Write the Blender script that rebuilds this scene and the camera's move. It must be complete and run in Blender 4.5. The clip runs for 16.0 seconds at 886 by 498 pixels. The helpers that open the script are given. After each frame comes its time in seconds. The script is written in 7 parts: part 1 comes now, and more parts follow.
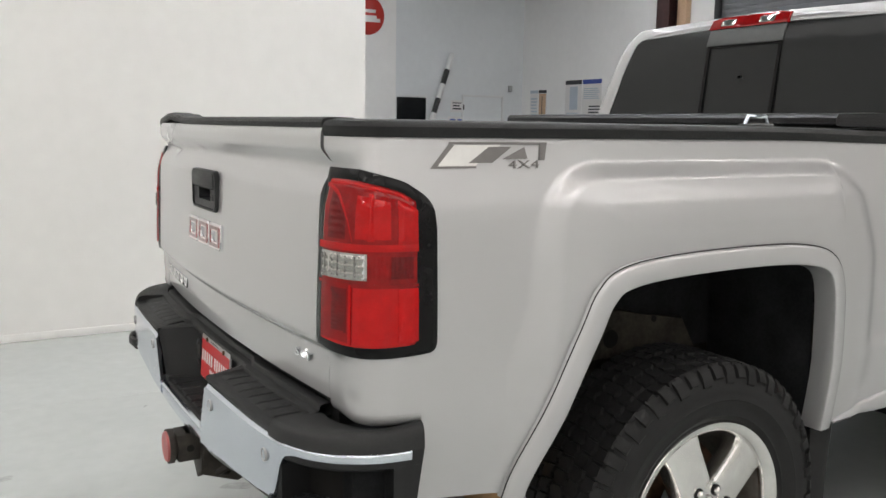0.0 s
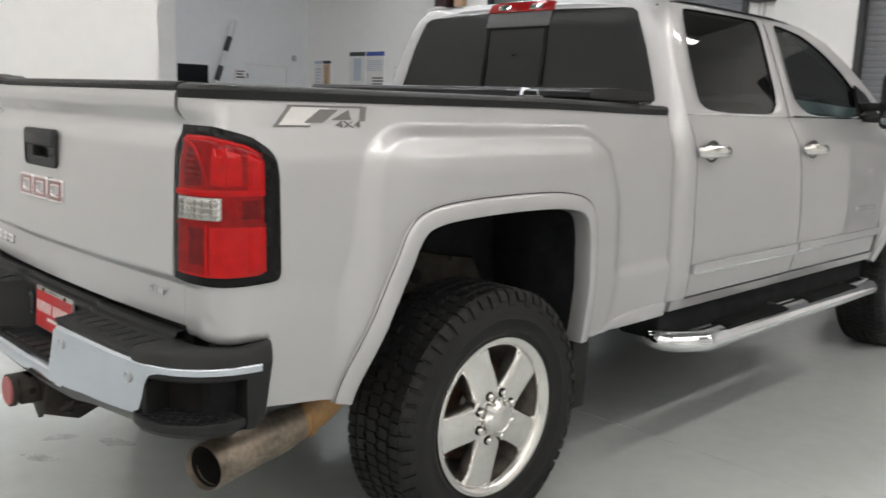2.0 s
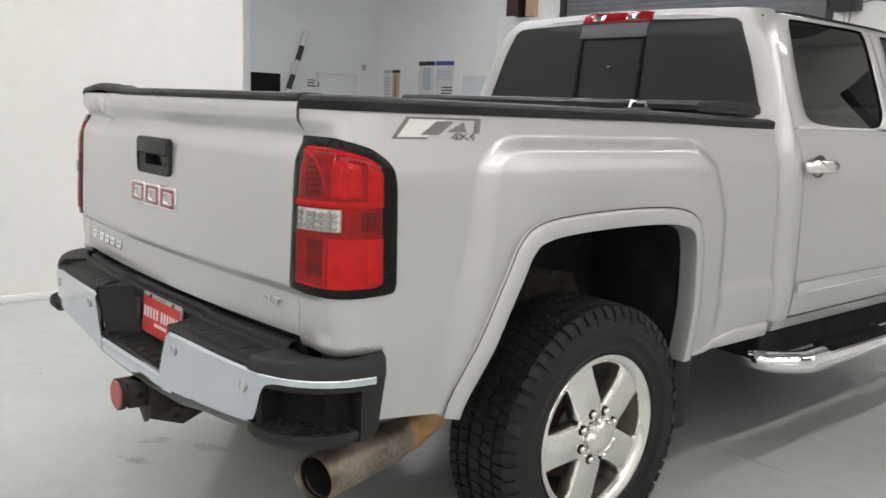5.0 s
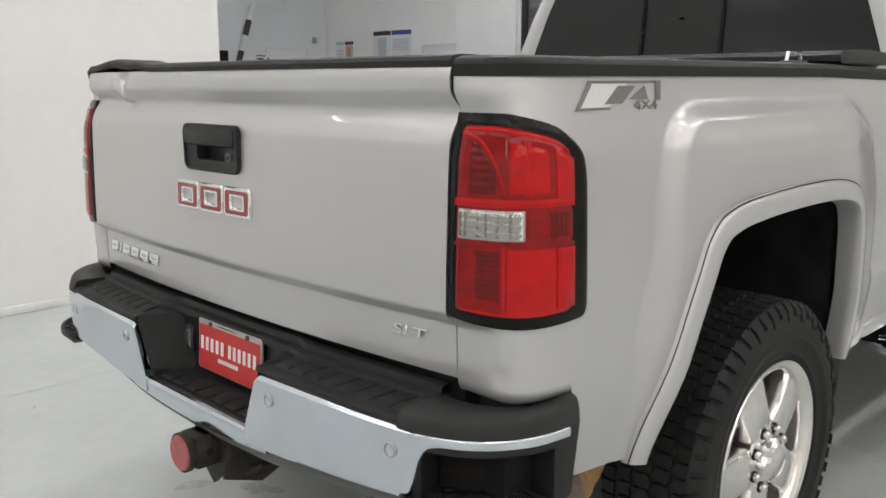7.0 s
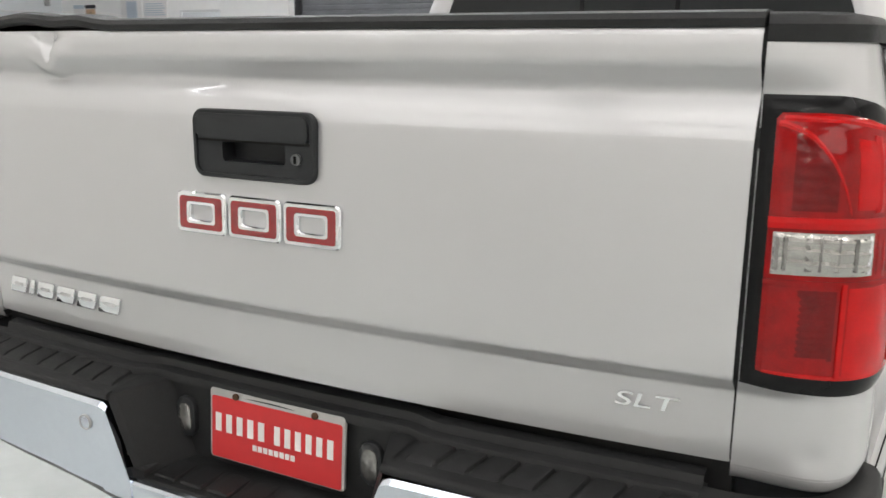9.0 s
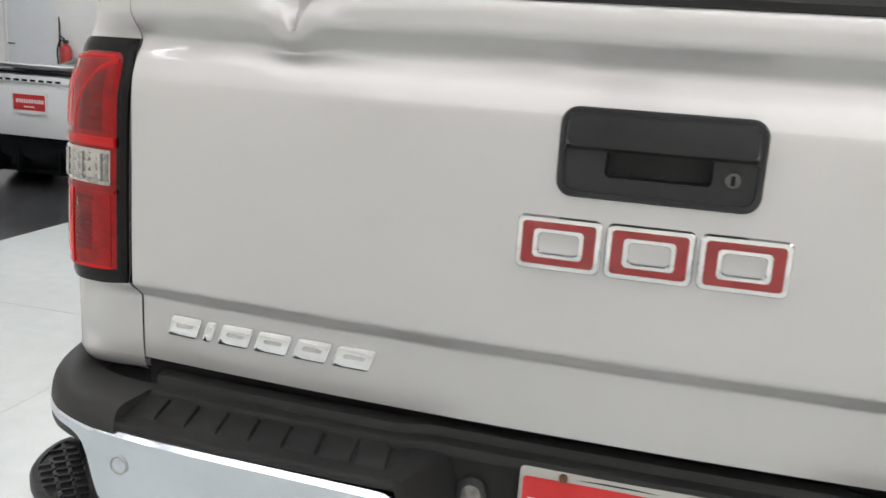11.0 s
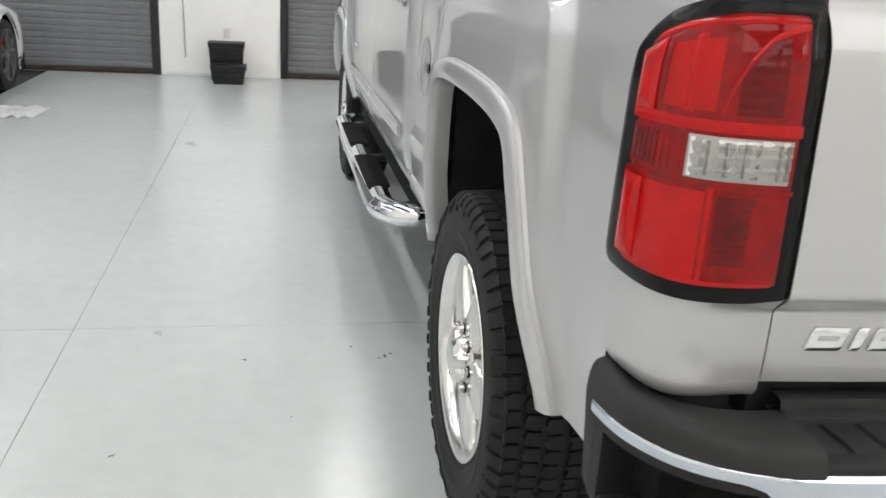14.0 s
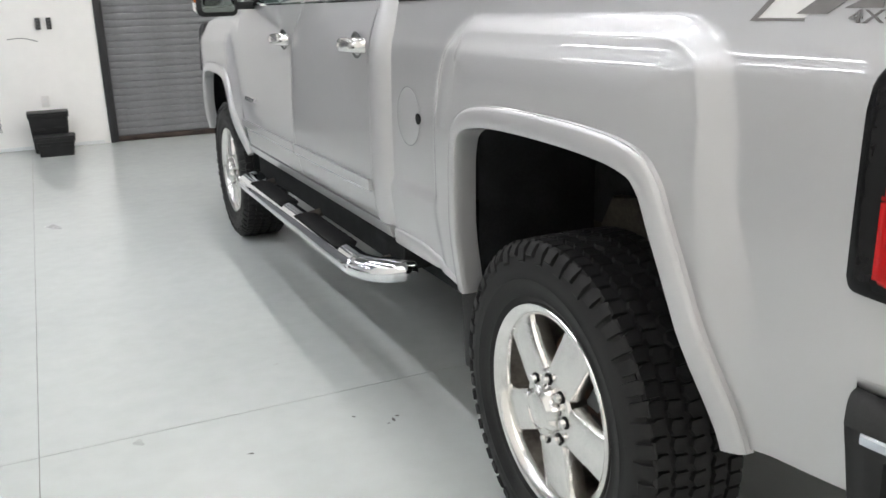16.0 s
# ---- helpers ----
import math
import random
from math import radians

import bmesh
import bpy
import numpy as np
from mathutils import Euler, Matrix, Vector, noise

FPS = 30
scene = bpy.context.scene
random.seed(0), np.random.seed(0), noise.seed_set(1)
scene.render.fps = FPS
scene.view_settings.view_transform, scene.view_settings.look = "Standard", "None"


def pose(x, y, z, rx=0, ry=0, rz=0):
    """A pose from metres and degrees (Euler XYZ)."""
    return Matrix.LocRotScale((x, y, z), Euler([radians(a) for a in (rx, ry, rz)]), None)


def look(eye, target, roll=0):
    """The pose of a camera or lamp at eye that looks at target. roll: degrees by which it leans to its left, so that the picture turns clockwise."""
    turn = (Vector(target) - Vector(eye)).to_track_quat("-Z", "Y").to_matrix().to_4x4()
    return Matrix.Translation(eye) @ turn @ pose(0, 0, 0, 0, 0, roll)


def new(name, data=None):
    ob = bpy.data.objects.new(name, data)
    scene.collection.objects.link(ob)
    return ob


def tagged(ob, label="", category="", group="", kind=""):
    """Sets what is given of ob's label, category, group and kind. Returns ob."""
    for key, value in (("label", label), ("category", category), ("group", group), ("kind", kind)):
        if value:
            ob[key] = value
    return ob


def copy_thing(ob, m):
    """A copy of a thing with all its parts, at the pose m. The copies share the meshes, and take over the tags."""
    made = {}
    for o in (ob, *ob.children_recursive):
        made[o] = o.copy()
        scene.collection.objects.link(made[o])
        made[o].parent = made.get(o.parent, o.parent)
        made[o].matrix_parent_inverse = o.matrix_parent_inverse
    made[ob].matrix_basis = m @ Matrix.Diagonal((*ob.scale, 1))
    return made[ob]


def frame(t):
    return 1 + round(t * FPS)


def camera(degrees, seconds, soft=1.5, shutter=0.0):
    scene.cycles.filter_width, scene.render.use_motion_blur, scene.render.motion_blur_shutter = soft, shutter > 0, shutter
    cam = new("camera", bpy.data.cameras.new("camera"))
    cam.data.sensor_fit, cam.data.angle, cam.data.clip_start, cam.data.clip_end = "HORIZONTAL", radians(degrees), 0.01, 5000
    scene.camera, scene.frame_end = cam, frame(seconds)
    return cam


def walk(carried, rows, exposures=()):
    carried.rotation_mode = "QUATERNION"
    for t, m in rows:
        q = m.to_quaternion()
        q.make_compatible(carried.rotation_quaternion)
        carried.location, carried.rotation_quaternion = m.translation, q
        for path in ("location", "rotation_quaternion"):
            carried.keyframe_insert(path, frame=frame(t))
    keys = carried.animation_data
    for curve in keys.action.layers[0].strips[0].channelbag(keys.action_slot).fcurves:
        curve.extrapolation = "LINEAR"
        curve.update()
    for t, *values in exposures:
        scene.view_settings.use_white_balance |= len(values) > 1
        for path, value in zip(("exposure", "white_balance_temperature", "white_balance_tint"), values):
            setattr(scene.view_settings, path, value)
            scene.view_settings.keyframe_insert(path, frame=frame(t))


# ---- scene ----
cam = camera(54.3, 16.0, shutter=0.3)
PATH = [
    (0, (2.554, -1.74, 1.483), (0.839, -0.751, 1.199), 0.9),
    (0.5, (2.633, -1.838, 1.469), (0.937, -0.822, 1.17), 1.0),
    (1, (2.72, -1.924, 1.462), (1.061, -0.853, 1.142), 1.5),
    (1.5, (2.783, -2.013, 1.469), (1.213, -0.819, 1.138), 2.2),
    (2, (2.824, -2.077, 1.468), (1.419, -0.694, 1.132), 2.0),
    (2.5, (2.869, -2.091, 1.48), (1.608, -0.572, 1.157), 1.8),
    (3, (2.913, -2.087, 1.486), (1.69, -0.536, 1.173), 1.7),
    (3.5, (2.945, -2.093, 1.494), (1.717, -0.543, 1.192), 1.8),
    (4, (2.926, -2.105, 1.49), (1.591, -0.647, 1.187), 2.2),
    (4.5, (2.846, -2.134, 1.476), (1.4, -0.787, 1.163), 2.5),
    (5, (2.699, -2.165, 1.471), (1.2, -0.88, 1.15), 2.4),
    (5.2, (2.643, -2.172, 1.476), (1.134, -0.901, 1.151), 2.2),
    (7.3, (1.782, -2.189, 1.446), (0.439, -0.762, 1.047), -0.8),
    (7.5, (1.672, -2.199, 1.456), (0.369, -0.738, 1.046), -1.2),
    (8, (1.443, -2.215, 1.468), (0.202, -0.706, 1.043), -1.5),
    (8.2, (1.351, -2.214, 1.46), (0.156, -0.669, 1.03), -1.3),
    (10.3, (0.335, -2.233, 1.423), (-0.203, -0.363, 0.962), 2.5),
    (10.5, (0.246, -2.229, 1.416), (-0.302, -0.364, 0.942), 2.5),
    (11, (0.019, -2.216, 1.414), (-0.468, -0.333, 0.948), 3.6),
    (11.5, (-0.227, -2.215, 1.396), (-0.445, -0.271, 0.979), 5.2),
    (12, (-0.508, -2.198, 1.426), (-0.454, -0.241, 1.019), 6.3),
    (12.5, (-0.772, -2.144, 1.412), (-0.642, -0.196, 0.976), 6.6),
    (13, (-1.019, -2.088, 1.412), (-0.818, -0.157, 0.932), 7.2),
    (13.5, (-1.253, -2.066, 1.395), (-1.013, -0.153, 0.863), 6.8),
    (14, (-1.469, -2.013, 1.397), (-1.087, -0.149, 0.781), 3.4),
    (14.5, (-1.655, -1.921, 1.399), (-1.102, -0.089, 0.818), 3.6),
    (15, (-1.799, -1.801, 1.399), (-1.135, 0.015, 0.889), 2.5),
    (15.5, (-1.911, -1.74, 1.429), (-1.226, 0.061, 0.891), 0.1),
    (16, (-2.043, -1.722, 1.439), (-1.253, 0.03, 0.889), -2.0),
]
EXPOSURES = [(0.0, -0.46), (1.0, -0.50), (2.0, -0.43), (4.0, -0.20), (5.0, -0.34), (7.5, -0.46), (8.0, -0.34), (10.5, -0.09), (12.0, -0.07), (13.5, -0.12), (14.5, -0.02), (16.0, -0.06)]
walk(cam, [(t, look(eye, target, roll)) for t, eye, target, roll in PATH], EXPOSURES)

# ---- light and world ----

LAMP = 41.0
world = bpy.data.worlds.new("world")
scene.world = world
world.use_nodes = True
world.node_tree.nodes["Background"].inputs["Color"].default_value = (0.75, 0.85, 1.0, 1)
world.node_tree.nodes["Background"].inputs["Strength"].default_value = 0.15



# ---- materials ----
def mat(name, base, rough=0.5, metal=0.0, coat=0.0, coat_rough=0.05, vary=0.06, scale=3.0, fine=60.0, bump=0.0, bump_scale=200.0,
        rough_vary=0.06, emit=0.0, spec=0.5, coat_ior=1.5, tint=None, specks=0.0):
    m = bpy.data.materials.new(name)
    m.use_nodes = True
    t = m.node_tree
    b = t.nodes["Principled BSDF"]
    c = (*base, 1.0)
    b.inputs["Base Color"].default_value = c
    b.inputs["Roughness"].default_value = rough
    b.inputs["Metallic"].default_value = metal
    b.inputs["Coat Weight"].default_value = coat
    b.inputs["Coat Roughness"].default_value = coat_rough
    b.inputs["Coat IOR"].default_value = coat_ior
    b.inputs["Specular IOR Level"].default_value = spec
    if emit:
        b.inputs["Emission Color"].default_value = c
        b.inputs["Emission Strength"].default_value = emit
    co = t.nodes.new("ShaderNodeTexCoord")
    if vary or rough_vary:
        big, small, add = t.nodes.new("ShaderNodeTexNoise"), t.nodes.new("ShaderNodeTexNoise"), t.nodes.new("ShaderNodeMath")
        big.inputs["Scale"].default_value, small.inputs["Scale"].default_value = scale, fine
        big.inputs["Detail"].default_value = 5.0
        for n in (big, small):
            t.links.new(co.outputs["Object"], n.inputs["Vector"])
        half = t.nodes.new("ShaderNodeMath")
        half.operation, half.inputs[1].default_value = "MULTIPLY", 0.5
        t.links.new(small.outputs["Fac"], half.inputs[0])
        t.links.new(big.outputs["Fac"], add.inputs[0])
        t.links.new(half.outputs[0], add.inputs[1])
        if vary:
            ramp = t.nodes.new("ShaderNodeMapRange")
            ramp.inputs["From Min"].default_value, ramp.inputs["From Max"].default_value = 0.45, 1.05
            ramp.inputs["To Min"].default_value, ramp.inputs["To Max"].default_value = 0.0, 1.0
            t.links.new(add.outputs[0], ramp.inputs["Value"])
            mix = t.nodes.new("ShaderNodeMix")
            mix.data_type = "RGBA"
            dark = tint or tuple(max(0, v * (1 - 2 * vary)) for v in base)
            mix.inputs["A"].default_value = (*dark, 1)
            mix.inputs["B"].default_value = (*[min(1, v * (1 + vary)) for v in base], 1)
            t.links.new(ramp.outputs[0], mix.inputs["Factor"])
            t.links.new(mix.outputs["Result"], b.inputs["Base Color"])
            if specks:
                # scattered small dark scuffs
                sn_, gate_, sm = t.nodes.new("ShaderNodeTexNoise"), t.nodes.new("ShaderNodeMapRange"), t.nodes.new("ShaderNodeMix")
                sn_.inputs["Scale"].default_value, sn_.inputs["Detail"].default_value = 5.0, 9.0
                sn_.inputs["Roughness"].default_value = 0.62
                t.links.new(co.outputs["Object"], sn_.inputs["Vector"])
                gate_.inputs["From Min"].default_value, gate_.inputs["From Max"].default_value = specks, specks + 0.06
                t.links.new(sn_.outputs["Fac"], gate_.inputs["Value"])
                sm.data_type = "RGBA"
                sm.inputs["B"].default_value = (*[v * 0.45 for v in base], 1)
                t.links.new(mix.outputs["Result"], sm.inputs["A"])
                t.links.new(gate_.outputs[0], sm.inputs["Factor"])
                t.links.new(sm.outputs["Result"], b.inputs["Base Color"])
        if rough_vary:
            r2 = t.nodes.new("ShaderNodeMapRange")
            r2.inputs["From Min"].default_value, r2.inputs["From Max"].default_value = 0.45, 1.05
            r2.inputs["To Min"].default_value, r2.inputs["To Max"].default_value = max(0.01, rough - rough_vary), min(1, rough + rough_vary)
            t.links.new(add.outputs[0], r2.inputs["Value"])
            t.links.new(r2.outputs[0], b.inputs["Roughness"])
    if bump:
        bn, bm_ = t.nodes.new("ShaderNodeTexNoise"), t.nodes.new("ShaderNodeBump")
        bn.inputs["Scale"].default_value = bump_scale
        bn.inputs["Detail"].default_value = 3.0
        bm_.inputs["Strength"].default_value = bump
        bm_.inputs["Distance"].default_value = 0.002
        t.links.new(co.outputs["Object"], bn.inputs["Vector"])
        t.links.new(bn.outputs["Fac"], bm_.inputs["Height"])
        t.links.new(bm_.outputs["Normal"], b.inputs["Normal"])
    return m


def glass(name, tint, rough=0.0, see=1.0):
    """Tinted window glass: a gloss over what shows through."""
    m = bpy.data.materials.new(name)
    m.use_nodes = True
    t = m.node_tree
    t.nodes.remove(t.nodes["Principled BSDF"])
    clear, gloss, mix, fr = (t.nodes.new("ShaderNode" + k) for k in ("BsdfTransparent", "BsdfGlossy", "MixShader", "Fresnel"))
    clear.inputs["Color"].default_value = (*tint, 1)
    gloss.inputs["Roughness"].default_value = rough
    fr.inputs["IOR"].default_value = 1.5
    t.links.new(fr.outputs[0], mix.inputs[0])
    t.links.new(clear.outputs[0], mix.inputs[1])
    t.links.new(gloss.outputs[0], mix.inputs[2])
    t.links.new(mix.outputs[0], t.nodes["Material Output"].inputs["Surface"])
    return m


SILVER = mat("silver_paint", (0.545, 0.545, 0.552), 0.43, 0.58, 1.0, 0.006, coat_ior=1.5, vary=0.02, scale=1.5, fine=900, rough_vary=0.03)
BLACK_PLASTIC = mat("black_textured_plastic", (0.018, 0.0185, 0.0192), 0.5, spec=0.28, vary=0.2, scale=9, fine=250, bump=0.35, bump_scale=900)
BLACK_GLOSS = mat("gloss_black_plastic", (0.006, 0.006, 0.0065), 0.2, spec=0.16, vary=0.1, rough_vary=0.03, coat=0.05)
BLACK_RUBBER = mat("tyre_rubber", (0.0135, 0.0136, 0.014), 0.62, spec=0.34, vary=0.3, scale=14, fine=180, bump=0.3, bump_scale=500)
CHROME = mat("chrome", (0.82, 0.83, 0.85), 0.05, 1.0, vary=0.03, rough_vary=0.02)
SATIN_CHROME = mat("bumper_chrome", (0.66, 0.70, 0.77), 0.13, 1.0, vary=0.03, scale=4, rough_vary=0.03)
POLISHED = mat("polished_aluminium", (0.84, 0.83, 0.81), 0.2, 1.0, vary=0.05, scale=20, rough_vary=0.03)
PALER_BLACK = mat("paler_black_plastic", (0.030, 0.0305, 0.031), 0.55, spec=0.3, vary=0.2, scale=9, fine=250, bump=0.35, bump_scale=900)
STEP_PAD = mat("matt_step_rubber", (0.011, 0.011, 0.0115), 0.85, spec=0.1, vary=0.25, scale=12, fine=200, bump=0.3, bump_scale=600)
SATIN_BLACK = mat("satin_black_plastic", (0.021, 0.0225, 0.0245), 0.42, spec=0.3, vary=0.15, scale=9, fine=250, bump=0.2, bump_scale=900)
BARREL = mat("dull_rim_inside", (0.20, 0.185, 0.165), 0.45, 0.7, vary=0.3, scale=14, tint=(0.08, 0.07, 0.06))
RUSTY = mat("heat_stained_steel", (0.40, 0.23, 0.095), 0.6, 0.3, vary=0.25, scale=7, fine=40, bump=0.1, tint=(0.22, 0.14, 0.07))
DULL_PIPE = mat("dull_grey_brown_pipe", (0.30, 0.25, 0.195), 0.45, 0.6, vary=0.3, scale=8, fine=60, bump=0.1, tint=(0.09, 0.075, 0.06))
# soot inside the exhaust, and painted shade in recesses, gaps and holes
SOOT_SHADE = mat("soot_and_painted_shade", (0.008, 0.007, 0.006), 0.9, vary=0.3)
CHASSIS = mat("dirty_black_chassis", (0.021, 0.0225, 0.0235), 0.85, spec=0.1, vary=0.4, scale=11, fine=90, bump=0.4, bump_scale=120, tint=(0.010, 0.0105, 0.011))
RUSTFRAME = mat("dusty_frame_steel", (0.06, 0.054, 0.045), 0.85, spec=0.08, vary=0.4, scale=14, fine=80, bump=0.5, bump_scale=60, tint=(0.026, 0.024, 0.02))
BRAKE = mat("rusty_brake_iron", (0.16, 0.085, 0.045), 0.6, 0.4, vary=0.4, scale=25)
# three reds put the light and dark contrast of the lens into colour
LENS_RED = mat("red_lens", (0.50, 0.004, 0.005), 0.12, spec=0.04, coat=0.55, coat_rough=0.01, vary=0.10, scale=30, fine=400)
LENS_MID = mat("deep_red_lens", (0.27, 0.003, 0.004), 0.14, spec=0.04, coat=0.55, coat_rough=0.01, vary=0.16, scale=40, fine=500)
LENS_DARK = mat("dark_red_lens", (0.15, 0.002, 0.003), 0.14, spec=0.04, coat=0.55, coat_rough=0.01, vary=0.22, scale=40, fine=500)
LENS_CLEAR = mat("clear_reverse_lens", (0.42, 0.41, 0.39), 0.08, 0.9, coat=0.6, coat_rough=0.02, vary=0.12, scale=38, fine=160)
LENS_GREY = mat("dark_grey_lens", (0.24, 0.235, 0.225), 0.15, 0.6, coat=0.6, vary=0.2, scale=60)
SCUFF = mat("dark_floor_scuff", (0.13, 0.125, 0.12), 0.6, vary=0.3, scale=30)
SMEAR = mat("grey_floor_smear", (0.475, 0.49, 0.48), 0.24, vary=0.15, scale=20)
TINT = glass("tinted_privacy_glass", (0.05, 0.055, 0.055))
TINT_FRONT = glass("tinted_door_glass", (0.34, 0.42, 0.42))
DARK_GLASS = mat("dark_rear_glass", (0.017, 0.0185, 0.019), 0.16, vary=0.0, rough_vary=0.0, spec=0.3)
GREY_SEAL = mat("grey_plastic_trim", (0.10, 0.105, 0.105), 0.5, vary=0.1)
GREY_LIGHT = mat("silver_plastic", (0.42, 0.42, 0.41), 0.35, 0.4, vary=0.05)
DECAL_GREY = mat("grey_vinyl_decal", (0.20, 0.19, 0.185), 0.4, 0.2, vary=0.08)
DECAL_LIGHT = mat("silver_vinyl_decal", (0.80, 0.79, 0.77), 0.35, 0.3, vary=0.04)
BADGE_RED = mat("red_badge_enamel", (0.26, 0.012, 0.015), 0.17, coat=0.8, vary=0.08)
PLATE_RED = mat("red_plate_print", (0.55, 0.022, 0.025), 0.42, vary=0.06)
WHITE_PRINT = mat("white_print", (0.78, 0.76, 0.74), 0.45, vary=0.04)
AMBER = mat("amber_lens", (0.65, 0.17, 0.02), 0.2, coat=1.0, vary=0.1)
# base darkened in place of the dark surroundings the mirrors would reflect
MIRROR = mat("darkened_mirror_glass", (0.20, 0.23, 0.22), 0.02, 1.0, vary=0.02, rough_vary=0.0)
CABIN = mat("dark_cabin_trim", (0.02, 0.02, 0.022), 0.8, vary=0.2)
FLOOR_PAINT = mat("grey_epoxy_floor", (0.548, 0.578, 0.565), 0.22, vary=0.05, scale=0.8, fine=11, rough_vary=0.0, bump=0.03, bump_scale=40)
FLOOR_DARK = mat("dark_polished_floor", (0.055, 0.055, 0.058), 0.2, vary=0.25, scale=1.3, fine=20, rough_vary=0.0, bump=0.05, bump_scale=30)
JOINT = mat("dirty_floor_joint", (0.30, 0.30, 0.285), 0.8, vary=0.3, scale=5, fine=60, tint=(0.035, 0.033, 0.03))
WALL_WHITE = mat("white_wall_paint", (0.91, 0.90, 0.875), 0.6, vary=0.025, scale=0.7, fine=9, bump=0.08, bump_scale=60)
WALL_COOL = mat("white_drywall", (0.775, 0.795, 0.80), 0.65, vary=0.03, scale=0.7, fine=9, bump=0.08, bump_scale=60)
CEILING = mat("ceiling_insulation", (0.34, 0.34, 0.34), 0.8, vary=0.12, scale=2, fine=20)
STEEL_GREY = mat("grey_galvanised_slat", (0.205, 0.208, 0.218), 0.5, 0.25, vary=0.12, scale=2.5, fine=30, rough_vary=0.08)
DARK_STEEL = mat("dark_painted_steel", (0.022, 0.022, 0.024), 0.45, vary=0.2)
BROWN_STEEL = mat("brown_primer_steel", (0.055, 0.022, 0.02), 0.55, vary=0.3, scale=5)
RUST_BAR = mat("worn_bottom_bar", (0.060, 0.042, 0.035), 0.6, 0.3, vary=0.4, scale=6)
LED = mat("lit_diffuser", (1.0, 0.975, 0.965), 0.5, vary=0, rough_vary=0, emit=LAMP)
# glow of the added fill panels, dim enough to leave no crisp reflection
FILL_SOFT = mat("soft_fill_glow", (1.0, 0.97, 0.95), 0.5, vary=0, rough_vary=0, emit=LAMP * 0.040)
FILL_SIDE = mat("side_fill_glow", (1.0, 0.96, 0.93), 0.5, vary=0, rough_vary=0, emit=LAMP * 0.056)
LED_WARM = mat("lit_diffuser_warm", (1.0, 0.95, 0.91), 0.5, vary=0, rough_vary=0, emit=LAMP)
LED_COOL = mat("lit_diffuser_cool", (0.945, 0.965, 1.0), 0.5, vary=0, rough_vary=0, emit=LAMP)
WHITE_METAL = mat("white_enamel", (0.75, 0.75, 0.74), 0.4, vary=0.03)
CAR_WHITE = mat("white_car_paint", (0.80, 0.81, 0.81), 0.32, 0.0, 1.0, 0.03, vary=0.015, rough_vary=0.03)
CAR_GLASS = mat("green_car_glass", (0.045, 0.06, 0.058), 0.05, vary=0.0, rough_vary=0.0, spec=0.6)
CARBON = mat("gloss_black_body", (0.006, 0.007, 0.008), 0.15, spec=0.18, coat=0.0, vary=0.1)
RED_PAINT = mat("red_enamel", (0.5, 0.03, 0.02), 0.36, coat=0.4, vary=0.08)
PAPER = mat("crumpled_white_paper", (0.93, 0.93, 0.93), 0.7, vary=0.05, scale=20)
BLUE_PRINT = mat("blue_print", (0.05, 0.09, 0.36), 0.5, vary=0.05)
BLACK_PRINT = mat("black_print", (0.03, 0.03, 0.035), 0.5, vary=0.05)
TAN_PRINT = mat("tan_print", (0.62, 0.42, 0.27), 0.5, vary=0.05)
PALE_PRINT = mat("pale_print", (0.50, 0.56, 0.62), 0.5, vary=0.05)
CASTBLACK = mat("cast_black_steel", (0.036, 0.030, 0.024), 0.6, 0.2, vary=0.4, scale=18, bump=0.3, bump_scale=150)
HITCH_RED = mat("faded_red_cap", (0.42, 0.10, 0.10), 0.45, vary=0.15, scale=30)


# ---- mesh helpers ----
def empty(name, label="", category="", group="", kind="", at=(0, 0, 0)):
    ob = new(name)
    ob.location = at
    return tagged(ob, label, category, group, kind)


def finish(name, bm, material, sharp=32):
    me = bpy.data.meshes.new(name)
    bm.to_mesh(me)
    bm.free()
    me.materials.append(material)
    me.shade_smooth()
    me.set_sharp_from_angle(angle=radians(sharp))
    return me


def part(name, bm, material, parent=None, label="", sharp=32):
    """Links a bmesh as one mesh object under a thing or a part."""
    ob = new(name, finish(name, bm, material, sharp))
    if parent:
        ob.parent = parent
    return tagged(ob, label)


def solid(name, bm, material, label, category, group="", kind="", sharp=32):
    return tagged(part(name, bm, material, None, "", sharp), label, category, group, kind)


def mesh():
    return bmesh.new()


def cr(xs, ys, v):
    """A smooth curve through a table of values."""
    xs, ys = list(xs), list(ys)
    if v <= xs[0]:
        return ys[0]
    if v >= xs[-1]:
        return ys[-1]
    i = max(k for k in range(len(xs) - 1) if xs[k] <= v)
    d = [(ys[k + 1] - ys[k]) / (xs[k + 1] - xs[k]) for k in range(len(xs) - 1)]
    g = lambda k: d[0] if k == 0 else d[-1] if k == len(d) else 0.0 if d[k - 1] * d[k] <= 0 else 2 * d[k - 1] * d[k] / (d[k - 1] + d[k])
    h = xs[i + 1] - xs[i]
    t = (v - xs[i]) / h
    return (ys[i] * (2 * t**3 - 3 * t**2 + 1) + g(i) * h * (t**3 - 2 * t**2 + t) + ys[i + 1] * (3 * t**2 - 2 * t**3) + g(i + 1) * h * (t**3 - t**2))


def ss(a, b, v):
    t = min(1, max(0, (v - a) / (b - a)))
    return t * t * (3 - 2 * t)


